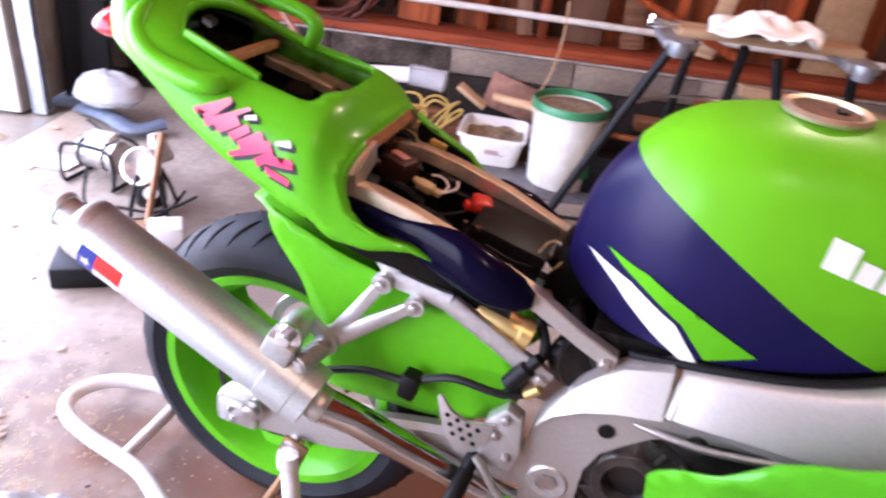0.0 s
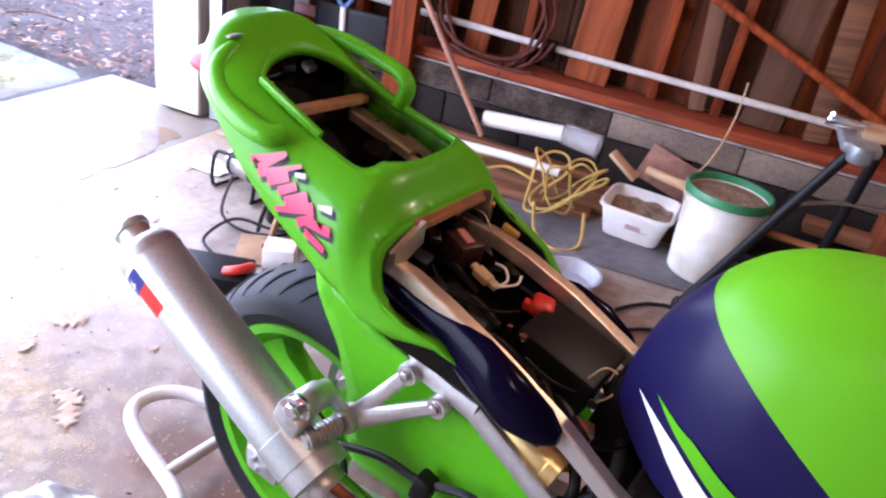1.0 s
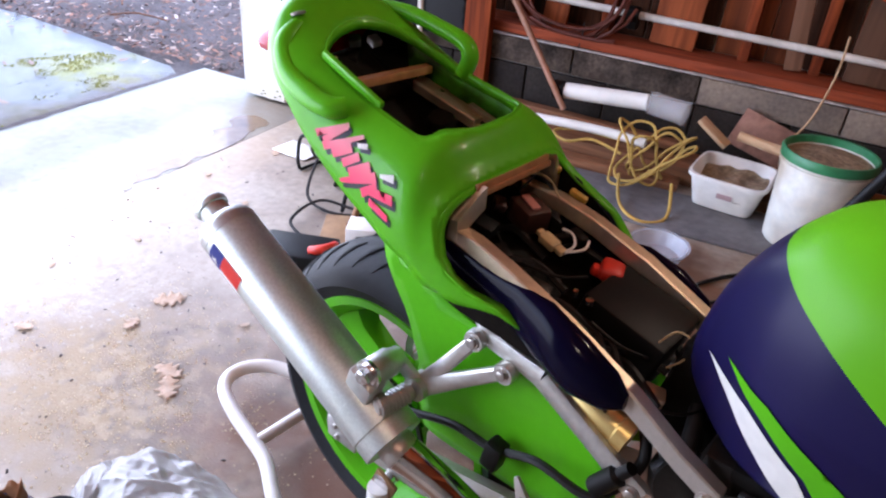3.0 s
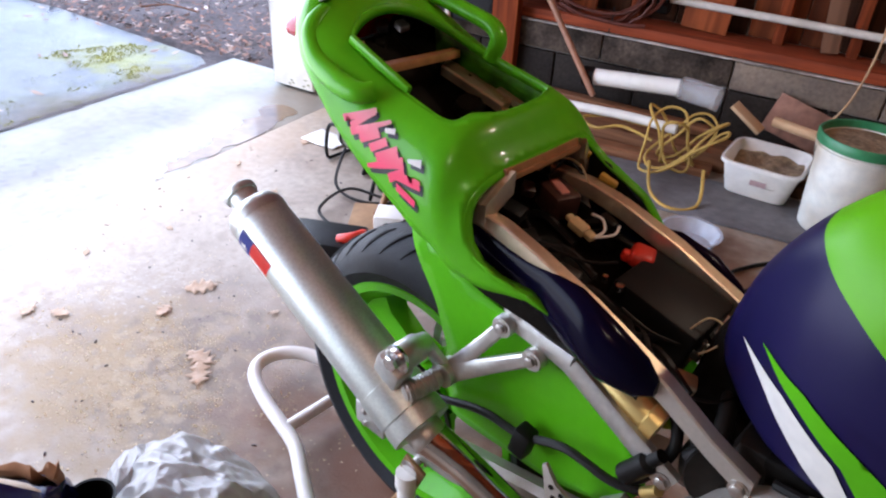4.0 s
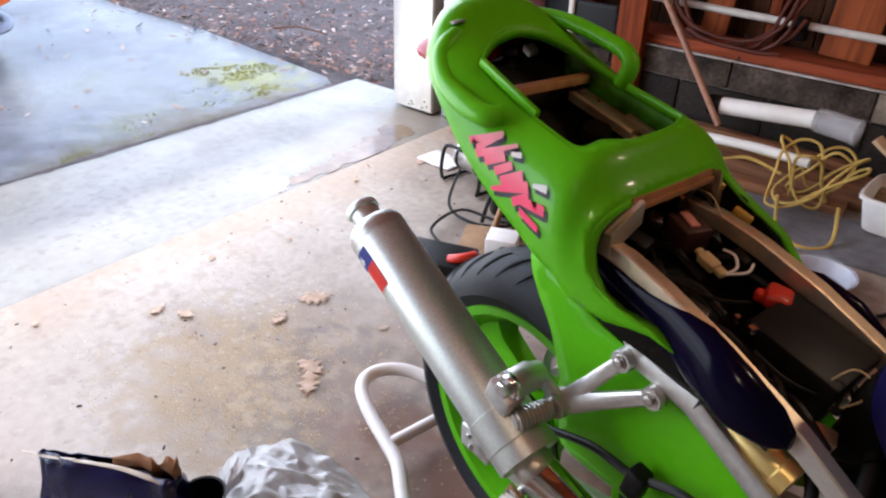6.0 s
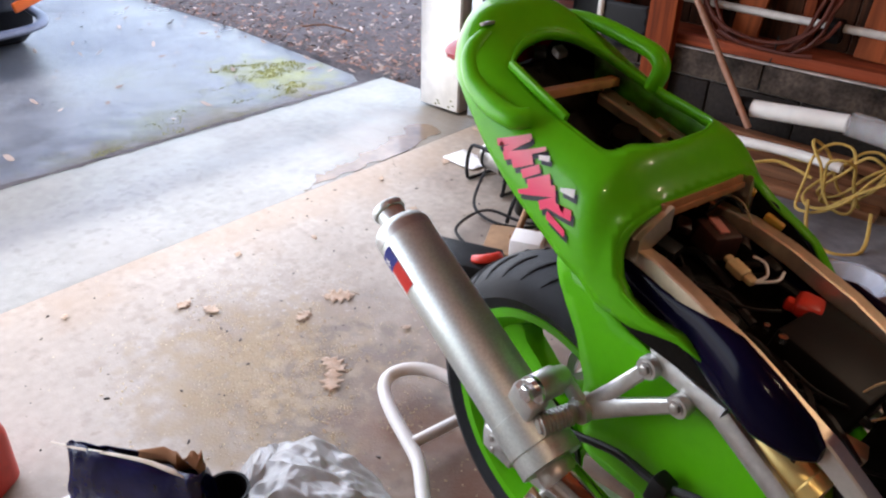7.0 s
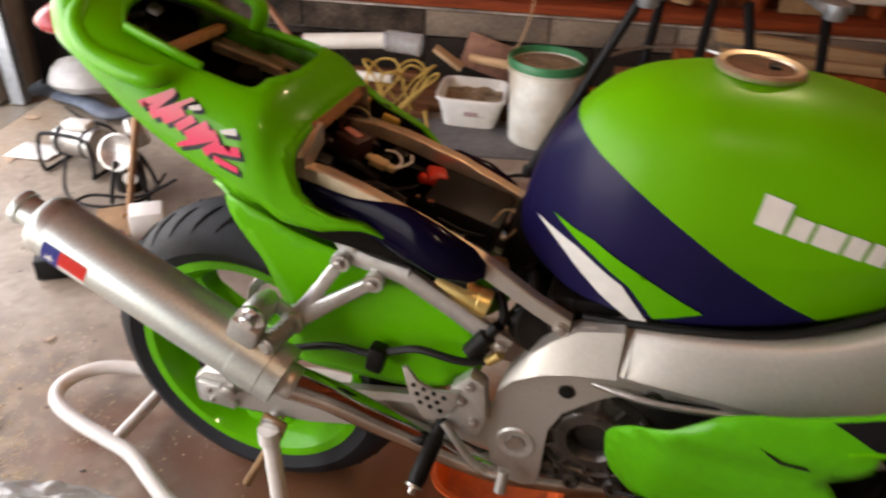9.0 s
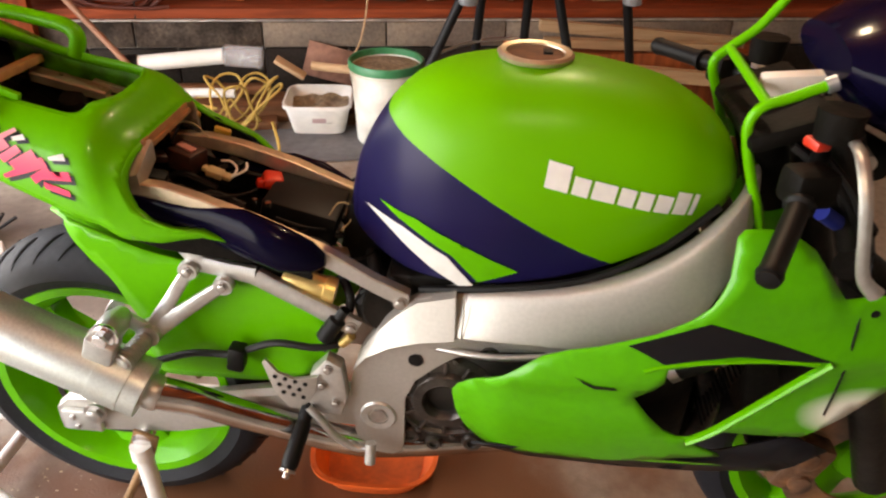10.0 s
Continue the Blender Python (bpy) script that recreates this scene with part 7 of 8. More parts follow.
def tank_film(poly, off=0.0018, cell=0.012):
    """A decal on the tank's right side, outlined in x, z."""
    def place(x, z):
        t, b = tank_t(x), tank_b(x)
        zm = b + 0.42 * (t - b)
        if z >= zm:
            a = math.degrees(math.acos(max(0.0, min(1.0, (z - zm) / (t - zm))) ** (1 / 0.8)))
        else:
            a = 90 + 90 * min(1, (zm - z) / (zm - b))
        return tank_at(x, -a, off)
    bm = bmesh.new()
    sheet(bm, poly, [], place, cell)
    return bm


part("white_slash", tank_film([(0.506, 0.778), (0.574, 0.767), (0.642, 0.731), (0.686, 0.676), (0.664, 0.672), (0.615, 0.703), (0.558, 0.746)]), WHITE_FILM, tank, "white slash decal")
part("green_slash", tank_film([(0.532, 0.797), (0.593, 0.791), (0.667, 0.757), (0.752, 0.714), (0.692, 0.686), (0.65, 0.734), (0.59, 0.769)]), GREEN, tank, "green slash decal")
# eight plain white blocks in a row stand for the maker's mark
x0 = 0.775
mark = None
for k, (w, h) in enumerate(((0.038, 0.038), (0.028, 0.026), (0.038, 0.026), (0.027, 0.026), (0.026, 0.026), (0.028, 0.027), (0.026, 0.036), (0.012, 0.036))):
    zb = 0.868 - 0.21 * (x0 - 0.775)
    bmx = tank_film([(x0, zb), (x0 + w - 0.005, zb - 0.2 * w), (x0 + w - 0.001, zb + h - 0.2 * w), (x0 + 0.004, zb + h)], 0.0018, 0.01)
    if mark is None:
        mark = part("maker_mark", bmx, WHITE_FILM, tank, "row of plain white blocks")
    else:
        part("white_block", bmx, WHITE_FILM, mark)
    x0 += w
bm = bmesh.new()
cmx = at(0.752, 0.005, 1.007, 0, 1, 0)
lathe(bm, [(0.044, -0.006), (0.055, -0.004), (0.057, 0.002), (0.053, 0.006), (0.044, 0.004), (0.041, -0.004)], cmx, 40, True)
ring = part("filler_ring", bm, RAIL, tank, "dull metal filler ring")
bm = bmesh.new()
lathe(bm, [(0.0, 0.0), (0.041, 0.002), (0.042, -0.02), (0.0, -0.02)], cmx, 32)
part("filler_well", bm, material("rusty_filler_well", (0.16, 0.06, 0.02), 0.7, 0.2, 0.4, 60), ring, "rusty open filler neck")
bm = bmesh.new()
box(bm, (0.014, 0.02, 0.006), at(0.77, 0.012, 1.009), 0.002)
part("filler_stop", bm, BLACK, ring)

# ---- frame ----
FX = ((0.555, 0.56, 0.6, 0.108), (0.594, 0.56, 0.637, 0.118), (0.627, 0.556, 0.656, 0.135), (0.665, 0.566, 0.67, 0.158), (0.73, 0.572, 0.686, 0.17), (0.79, 0.576, 0.698, 0.178), (0.85, 0.572, 0.716, 0.184), (0.91, 0.572, 0.74, 0.187), (0.96, 0.58, 0.772, 0.185), (1.0, 0.6, 0.805, 0.178), (1.035, 0.64, 0.84, 0.166), (1.07, 0.73, 0.872, 0.14), (1.1, 0.83, 0.89, 0.06))
for s in (-1, 1):
    bm = bmesh.new()
    rings = []
    for x, b, t, y in FX:
        w = 0.07
        h = t - b
        rings.append([Vector((x, s * (y + dy), b + h * f)) for dy, f in ((-w, 0.03), (-0.034, 0.0), (-0.024, 0.01), (0.004, 0.3), (0.007, 0.315), (0.006, 0.335), (-0.02, 0.87), (-0.024, 0.91), (-0.038, 0.95), (-w, 0.93))])
    skin(bm, rings)
    beam = part("frame_beam", bm, SILVER, bike, "satin silver perimeter frame beam")
    sub = beam.modifiers.new("smooth", "SUBSURF")
    sub.levels = sub.render_levels = 1
    bm = bmesh.new()
    poly = [(0.6, 0.645), (0.563, 0.61), (0.53, 0.571), (0.5, 0.52), (0.485, 0.454), (0.488, 0.4), (0.49, 0.335), (0.513, 0.295), (0.572, 0.295), (0.577, 0.384), (0.582, 0.452), (0.606, 0.484), (0.658, 0.53), (0.704, 0.548), (0.76, 0.556), (0.82, 0.562), (0.84, 0.6), (0.72, 0.62), (0.66, 0.655)]
    plate(bm, rounded(poly, 3), s * 0.105, s * 0.134, 0.005)
    pv = part("pivot_plate", bm, SILVER, beam, "silver swingarm pivot plate")
    bm = bmesh.new()
    skin(bm, [[Vector((x, s * q, z)) for x, q, z in ((x0, y0, z0), (x1, y1, z1), (x1, 0.11, z1), (x0, 0.125, z0 - 0.012))] for x0, y0, z0, x1, y1, z1 in ((0.491, 0.146, 0.496, 0.501, 0.138, 0.522), (0.515, 0.15, 0.53, 0.531, 0.138, 0.573), (0.555, 0.154, 0.558, 0.564, 0.136, 0.612), (0.6, 0.158, 0.576, 0.597, 0.14, 0.643), (0.662, 0.166, 0.594, 0.66, 0.15, 0.667))])
    part("pivot_shoulder", bm, SILVER, pv)
    bm = bmesh.new()
    lathe(bm, [(0.0, -0.004), (0.018, -0.004), (0.019, 0.002), (0.03, 0.003), (0.033, 0.0), (0.033, -0.008)], along((0.531, s * 0.135, 0.385), (0.531, s * 0.3, 0.385)), 32)
    part("pivot_ring", bm, ALU, pv)
    bm = bmesh.new()
    lathe(bm, [(0.0, 0.0), (0.016, 0.0), (0.016, 0.004), (0.0, 0.004)], along((0.531, s * 0.134, 0.385), (0.531, s * 0.3, 0.385)), 6)
    part("pivot_socket", bm, STEEL, pv)
    bm = bmesh.new()
    lathe(bm, [(0.0, 0.0), (0.012, 0.0), (0.013, 0.002), (0.0, 0.003)], along((0.597, s * 0.134, 0.522), (0.597, s * 0.3, 0.522)), 20)
    part("frame_hole", bm, BLACK, pv, "dark bolt hole")
    bm = bmesh.new()
    tube(bm, [(0.672, s * 0.166, 0.598), (0.674, s * 0.16, 0.64), (0.672, s * 0.15, 0.672)], 0.0014, 6)
    part("weld_seam", bm, SILVER, beam)
bm = bmesh.new()
lathe(bm, [(0.0, 0.0), (0.035, 0.0), (0.035, 0.16), (0.0, 0.16)], along((1.14, 0, 0.8), (1.08, 0, 0.95)), 24)
part("steering_head", bm, GRIME, bike)
for s in (-1, 1):
    bm = bmesh.new()
    tube(bm, [(0.6, s * 0.112, 0.652), (0.72, s * 0.134, 0.68), (0.85, s * 0.142, 0.714), (0.95, s * 0.132, 0.768), (1.03, s * 0.112, 0.838)], 0.006, 8)
    part("tank_rubber", bm, BLACK, bike)

# ---- engine ----
bm = bmesh.new()
box(bm, (0.5, 0.24, 0.26), at(0.82, 0, 0.43), 0.03)
engine = part("engine", bm, ENGINE, bike, "dark dirty engine block")
for size, m in (((0.3, 0.2, 0.22), at(0.94, 0, 0.6, 0, -25)), ((0.4, 0.2, 0.14), at(0.74, 0, 0.6))):
    part("cylinder_block", box(bmesh.new(), size, m, 0.02), ENGINE, engine)
bm = bmesh.new()
m = along((0.648, -0.085, 0.43), (0.648, -0.3, 0.43))
lathe(bm, [(0.1, 0.0), (0.102, 0.022), (0.096, 0.036), (0.084, 0.042), (0.08, 0.036), (0.062, 0.04), (0.056, 0.05), (0.04, 0.052), (0.034, 0.046), (0.032, 0.03), (0.0, 0.028)], m, 48)
COVER = material("dirty_cast_cover", (0.085, 0.075, 0.066), 0.32, 0.7, 0.4, 40, bump=0.4, bump_scale=120)
clutch = part("clutch_cover", bm, COVER, engine, "round dirty clutch cover")
for k in range(12):
    q = 2 * math.pi * k / 12
    bm = bmesh.new()
    box(bm, (0.03, 0.012, 0.007), Matrix.Translation((0.648 + 0.07 * math.cos(q), -0.123, 0.43 + 0.07 * math.sin(q))) @ at(0, 0, 0, 0, -math.degrees(q), 0), 0.002)
    part("cover_rib", bm, COVER, clutch)
for k in range(9):
    q = 2 * math.pi * k / 9
    bolt("cover_bolt", clutch, (0.648 + 0.091 * math.cos(q), -0.123, 0.43 + 0.091 * math.sin(q)), (0, -1, 0), 0.005, 0.008, COVER)
for k, (x, z, r, d) in enumerate(((0.6, 0.535, 0.022, 0.03), (0.66, 0.55, 0.026, 0.035), (0.72, 0.545, 0.02, 0.04), (0.585, 0.33, 0.02, 0.03), (0.63, 0.315, 0.016, 0.03), (0.7, 0.325, 0.02, 0.03), (0.78, 0.33, 0.018, 0.03), (0.86, 0.345, 0.02, 0.03))):
    bm = bmesh.new()
    lathe(bm, [(r, 0.0), (r, d), (r * 0.8, d + 0.006), (r * 0.5, d + 0.006), (r * 0.45, d), (0.0, d)], along((x, -0.09, z), (x, -0.3, z)), 18)
    part("casing_boss", bm, COVER, engine)
for pts, r, mt in (([(0.6, -0.12, 0.545), (0.72, -0.15, 0.555), (0.84, -0.16, 0.58)], 0.006, STEEL), ([(0.5, -0.08, 0.62), (0.53, -0.1, 0.57), (0.56, -0.09, 0.52), (0.6, -0.1, 0.5)], 0.009, CABLE), ([(0.46, -0.07, 0.64), (0.48, -0.09, 0.6), (0.46, -0.1, 0.54), (0.43, -0.1, 0.5)], 0.008, CABLE), ([(0.5, 0.0, 0.66), (0.52, -0.07, 0.63), (0.5, -0.1, 0.6)], 0.012, CABLE)):
    bm = bmesh.new()
    tube(bm, pts, r, 10, 6)
    part("engine_hose", bm, mt, engine)
bm = bmesh.new()
lathe(bm, [(0.0, 0.0), (0.04, 0.0), (0.042, 0.02), (0.038, 0.05), (0.0, 0.052)], along((0.52, -0.06, 0.58), (0.54, -0.1, 0.6)), 24)
part("throttle_body", bm, ENGINE, engine)
bm = bmesh.new()
box(bm, (0.2, 0.19, 0.26), at(0.985, 0.0, 0.44, 0, -8), 0.03, 3)
part("front_casing", bm, GRIME, engine)
for k in range(4):
    bm = bmesh.new()
    y = -0.1 + 0.062 * k
    tube(bm, [(1.0, y, 0.56), (1.07, y, 0.53), (1.1, y, 0.44), (1.07, y * 0.9, 0.35), (0.98, y * 0.7, 0.3), (0.85, y * 0.6, 0.28)], 0.019, 12, 6)
    part("header_pipe", bm, COVER, engine, "dull dark header pipe")
bm = bmesh.new()
box(bm, (0.13, 0.1, 0.16), at(0.515, 0.03, 0.66, 0, 10), 0.02)
part("airbox", bm, GRIME, bike, "black airbox below the tank")
bm = bmesh.new()
box(bm, (0.4, 0.2, 0.05), at(0.77, 0, 0.67, 0, -8), 0.015)
part("airbox_base", bm, GRIME, bike)
bm = bmesh.new()
box(bm, (0.05, 0.34, 0.3), at(1.14, 0, 0.58, 0, -14), 0.006)
radiator = part("radiator", bm, GRIME, bike, "black radiator")
for k in range(24):
    bm = bmesh.new()
    box(bm, (0.004, 0.32, 0.004), at(1.112 + 0.0031 * (k - 12), 0, 0.46 + 0.0105 * k, 0, -14), 0)
    part("fin", bm, GRIME, radiator)
bm = bmesh.new()
tube(bm, [(1.0, -0.16, 0.57), (1.05, -0.17, 0.61), (1.1, -0.16, 0.65)], 0.02, 12)
hose = part("coolant_hose", bm, BLACK, bike)
for p, q in (((1.0, -0.16, 0.57), (1.012, -0.162, 0.58)), ((1.06, -0.17, 0.618), (1.07, -0.17, 0.626))):
    bm = bmesh.new()
    rod(bm, p, q, 0.0225, 16)
    part("hose_clip", bm, STEEL, hose)

# ---- rider controls, right side ----
bm = bmesh.new()
plate(bm, [(0.342, 0.514), (0.348, 0.52), (0.354, 0.514), (0.366, 0.493), (0.393, 0.481), (0.436, 0.493), (0.431, 0.461), (0.413, 0.428), (0.382, 0.415), (0.357, 0.452)], -0.166, -0.16, 0.0015)
heel = part("heel_guard", bm, SILVER, bike, "drilled silver heel guard")
for i in range(4):
    for j in range(4):
        x, z = 0.356 + 0.017 * i + 0.006 * j, 0.503 - 0.017 * j - 0.004 * i
        if inside((x, z), [(0.345, 0.512), (0.37, 0.486), (0.42, 0.474), (0.41, 0.434), (0.382, 0.424), (0.36, 0.455)]):
            bm = bmesh.new()
            lathe(bm, [(0.0, 0.0), (0.0042, 0.0), (0.0042, 0.0012), (0.0, 0.0012)], along((x, -0.166, z), (x, -0.3, z)), 12)
            part("drilled_hole", bm, BLACK, heel)
bm = bmesh.new()
plate(bm, [(0.41, 0.43), (0.42, 0.49), (0.45, 0.525), (0.475, 0.51), (0.482, 0.44), (0.47, 0.4), (0.42, 0.4)], -0.158, -0.13, 0.004)
rearset = part("rearset", bm, ALU, bike, "cast aluminium rearset plate")
for x, z in ((0.452, 0.505), (0.462, 0.43), (0.44, 0.47)):
    bolt("rearset_bolt", rearset, (x, -0.159, z), (0, -1, 0), 0.007, 0.007)
bm = bmesh.new()
rod(bm, (0.412, -0.15, 0.415), (0.406, -0.18, 0.39), 0.012)
lathe(bm, [(0.011, 0.0), (0.014, 0.008), (0.015, 0.075), (0.013, 0.085), (0.01, 0.088)], along((0.408, -0.172, 0.396), (0.394, -0.244, 0.348)), 18)
peg = part("rider_peg", bm, BLACK, rearset, "black rubber rider footpeg")
bm = bmesh.new()
v0, v1 = Vector((0.408, -0.172, 0.396)), Vector((0.394, -0.244, 0.348))
q = v0 + (v1 - v0).normalized() * 0.087
lathe(bm, [(0.014, 0.0), (0.014, 0.004), (0.006, 0.005), (0.006, 0.014), (0.0, 0.016)], along(q, q + (v1 - v0)), 14)
part("peg_end", bm, STEEL, peg)
bm = bmesh.new()
tube(bm, [(0.415, -0.165, 0.42), (0.434, -0.17, 0.4), (0.462, -0.17, 0.36), (0.495, -0.17, 0.337), (0.52, -0.168, 0.338)], [0.007, 0.007, 0.007, 0.0065, 0.006], 12)
lathe(bm, [(0.0, 0.0), (0.01, 0.0), (0.01, 0.04), (0.0, 0.04)], along((0.522, -0.164, 0.346), (0.521, -0.178, 0.3)), 14)
part("brake_pedal", bm, ALU, rearset, "polished brake pedal")
bm = bmesh.new()
tube(bm, [(0.475, -0.12, 0.535), (0.43, -0.135, 0.53), (0.36, -0.135, 0.533), (0.31, -0.13, 0.51), (0.28, -0.125, 0.49), (0.2, -0.12, 0.48), (0.12, -0.12, 0.45), (0.05, -0.12, 0.42)], 0.0065, 8)
bh = part("brake_hose", bm, CABLE, bike)
bm = bmesh.new()
box(bm, (0.03, 0.03, 0.05), at(0.285, -0.13, 0.49, 0, 10), 0.006)
part("hose_clamp", bm, BLACK, bh)
bm = bmesh.new()
lathe(bm, [(0.0, 0.0), (0.015, 0.0), (0.015, 0.045), (0.009, 0.05), (0.009, 0.07)], along((0.44, -0.125, 0.545), (0.475, -0.12, 0.6)), 18)
part("brake_cylinder", bm, BLACK, bike, "black rear brake cylinder")
bm = bmesh.new()
lathe(bm, [(0.0, 0.0), (0.008, 0.0), (0.008, 0.03), (0.0, 0.03)], along((0.47, -0.125, 0.535), (0.49, -0.13, 0.56)), 12)
part("spring", bm, GOLD, bike)

# ---- side fairing ----
def fair_at(x, z, off=0.0):
    y = 0.222 + 0.028 * math.sin((x - 0.66) / 0.6 * math.pi) - 0.05 * max(0.0, (0.55 - z) / 0.15) ** 1.5 - 0.06 * max(0.0, (z - 0.78) / 0.14) - 0.03 * max(0.0, (0.74 - x) / 0.08)
    crease = z - (0.59 + 0.16 * (x - 0.66))
    y += 0.012 * math.exp(-(crease / 0.03) ** 2)
    return Vector((x, -(y + off), z))


FAIR = [(0.664, 0.518), (0.672, 0.536), (0.69, 0.558), (0.74, 0.602), (0.794, 0.646), (0.83, 0.662), (0.872, 0.675), (0.946, 0.707), (0.985, 0.733), (1.007, 0.756), (1.024, 0.802), (1.026, 0.85), (1.034, 0.86), (1.066, 0.862), (1.1, 0.855), (1.128, 0.838), (1.178, 0.777), (1.25, 0.785), (1.34, 0.79), (1.35, 0.66), (1.29, 0.615), (1.245, 0.565), (1.195, 0.52), (1.13, 0.525), (1.075, 0.53), (1.03, 0.497), (1.092, 0.452), (1.03, 0.44), (0.96, 0.412), (0.89, 0.395), (0.81, 0.384), (0.745, 0.378), (0.712, 0.388), (0.684, 0.42), (0.67, 0.462)]
HOLE = [(0.931, 0.589), (0.956, 0.612), (0.966, 0.63), (0.968, 0.654), (1.014, 0.666), (1.083, 0.674), (1.136, 0.676), (1.172, 0.67), (1.149, 0.627), (1.087, 0.557), (1.032, 0.51), (1.01, 0.51), (0.987, 0.523), (0.955, 0.558)]
# Green kept darker than GREEN: dim light on the fairing, put into its colour.
FADE = material("shaded_green_fading_to_white", (0.062, 0.37, 0.005), 0.36, 0.0, 0.06, 60, spec=0.2, coat=0.3, coarse=3, rough_spread=0.05)
stain(FADE, (1.25, 0.0, 0.57), (0.07, 10.0, 0.04), (0.8, 0.82, 0.7), 1.0, 2.0)
for s in (-1, 1):
    bm = bmesh.new()
    sheet(bm, FAIR, [HOLE], lambda u, v: Vector((fair_at(u, v).x, -s * -1 * fair_at(u, v).y * (1 if s < 0 else 1) if s > 0 else fair_at(u, v).y, v)), 0.018)
    for v in bm.verts:
        v.co.y = abs(v.co.y) * s
    panel = thick(part("side_fairing", bm, FADE, bike, "lime green side fairing with black and white graphics"), 0.004, 0)
    if s > 0:
        continue
    for nm, poly, mt in (("black_graphic", [(0.908, 0.685), (1.011, 0.733), (1.188, 0.681), (1.118, 0.682), (1.06, 0.683), (1.0, 0.672), (0.962, 0.662)], BLACK_PAINT), ("black_point", [(0.84, 0.626), (0.872, 0.612), (0.9, 0.612), (0.905, 0.606), (0.872, 0.604)], BLACK_PAINT)):
        bm = bmesh.new()
        sheet(bm, poly, [], lambda u, v: fair_at(u, v, 0.0035), 0.016)
        part(nm, bm, mt, panel)
    bm = bmesh.new()
    tube(bm, [fair_at(x, z, 0.001) for x, z in ((1.028, 0.498), (1.06, 0.53), (1.11, 0.584), (1.155, 0.634), (1.188, 0.678))], 0.009, 8, flat=0.6)
    tube(bm, [fair_at(x, z, 0.001) for x, z in ((0.935, 0.648), (0.97, 0.66), (1.03, 0.671), (1.1, 0.678), (1.17, 0.676))], 0.0035, 6)
    part("vent_edge", bm, GREEN, panel, "rolled green edge of the vent")
    bm = bmesh.new()
    tube(bm, [fair_at(x, z, 0.002) for x, z in ((1.205, 0.822), (1.207, 0.74), (1.21, 0.66), (1.213, 0.57))], 0.0018, 6)
    part("panel_gap", bm, BLACK_PAINT, panel)
    bm = bmesh.new()
    lathe(bm, [(0.0, 0.0), (0.006, 0.0), (0.006, 0.003), (0.0, 0.004)], along(fair_at(1.225, 0.755, 0), fair_at(1.225, 0.755, 0.1)), 12)
    part("fairing_screw", bm, BLACK, panel)
# belly pieces under the fairing
bm = bmesh.new()
sheet(bm, [(0.7, 0.43), (0.82, 0.436), (0.96, 0.452), (1.1, 0.48), (1.2, 0.525), (1.26, 0.5), (1.2, 0.44), (1.08, 0.385), (0.95, 0.37), (0.8, 0.38)], [], lambda x, z: Vector((x, -0.2 + 0.6 * (0.45 - z) * (0.45 > z), z - 0.035)), 0.03)
thick(part("belly_panel", bm, BLACK_PAINT, bike, "black lower belly panel"), 0.004)
bm = bmesh.new()
sheet(bm, rounded([(0.925, 0.425), (0.95, 0.438), (1.08, 0.45), (1.1, 0.445), (1.0, 0.428)], 4), [], lambda x, z: Vector((x, -0.203 + 0.6 * (0.45 - z) * (0.45 > z) - 0.004, z - 0.03)), 0.02)
part("belly_stripe", bm, GREEN, bike, "thin green stripe")

# ---- handlebars, levers, front stay ----
for s, end, inn in ((-1, (1.028, -0.335, 0.866), (1.13, -0.14, 0.94)), (1, (0.995, 0.36, 0.93), (1.12, 0.13, 0.95))):
    end, inn = Vector(end), Vector(inn)
    bm = bmesh.new()
    L = (inn - end).length
    lathe(bm, [(0.0, 0.0), (0.015, 0.0), (0.0165, 0.006), (0.0145, 0.012), (0.0145, 0.12), (0.019, 0.125), (0.019, 0.13), (0.012, 0.132), (0.012, L)], along(end, inn), 22)
    grip = part("handlebar_grip", bm, BLACK, bike, "black rubber handlebar grip")
    bm = bmesh.new()
    box(bm, (0.06, 0.05, 0.05), Matrix.Translation(end.lerp(inn, 0.72)) @ at(0, 0, 0, 0, 0, 15), 0.01)
    part("switch_pod", bm, GRIME, grip)
    bm = bmesh.new()
    lathe(bm, [(0.0, 0.0), (0.014, 0.0), (0.014, 0.004), (0.006, 0.006)], along(end, end + (end - inn)), 16)
    part("bar_end", bm, BLACK, grip)
    bm = bmesh.new()
    o = Vector((0.075, 0, 0.0))
    if s < 0:
        tube(bm, [(1.15, -0.17, 0.972), (1.125, -0.25, 0.985), (1.125, -0.288, 0.955), (1.133, -0.3, 0.911), (1.148, -0.302, 0.857), (1.172, -0.3, 0.832)], [0.008, 0.008, 0.008, 0.0075, 0.008, 0.011], 10, flat=0.7)
    else:
        tube(bm, [end.lerp(inn, 0.8) + o * 0.7, end.lerp(inn, 0.6) + o, end.lerp(inn, 0.2) + o * 1.1 + Vector((0, 0, -0.01)), end + o * 1.2 + Vector((0, 0, -0.02))], [0.008, 0.0075, 0.007, 0.01], 10, flat=0.7)
    part("lever", bm, ALU, grip, "polished lever")
    bm = bmesh.new()
    lathe(bm, [(0.0, 0.0), (0.026, 0.0), (0.03, 0.04), (0.0, 0.042)], at(1.13, s * 0.16, 0.97), 20)
    part("fluid_reservoir", bm, GRIME, grip)
bm = bmesh.new()
box(bm, (0.022, 0.03, 0.014), at(1.112, -0.158, 0.962, 0, 0, 20), 0.004)
part("kill_switch", bm, RED, bike, "red kill switch")
bm = bmesh.new()
box(bm, (0.12, 0.24, 0.03), at(1.1, 0, 0.955, 0, -22), 0.012)
part("top_yoke", bm, GRIME, bike, "dark steering yoke")
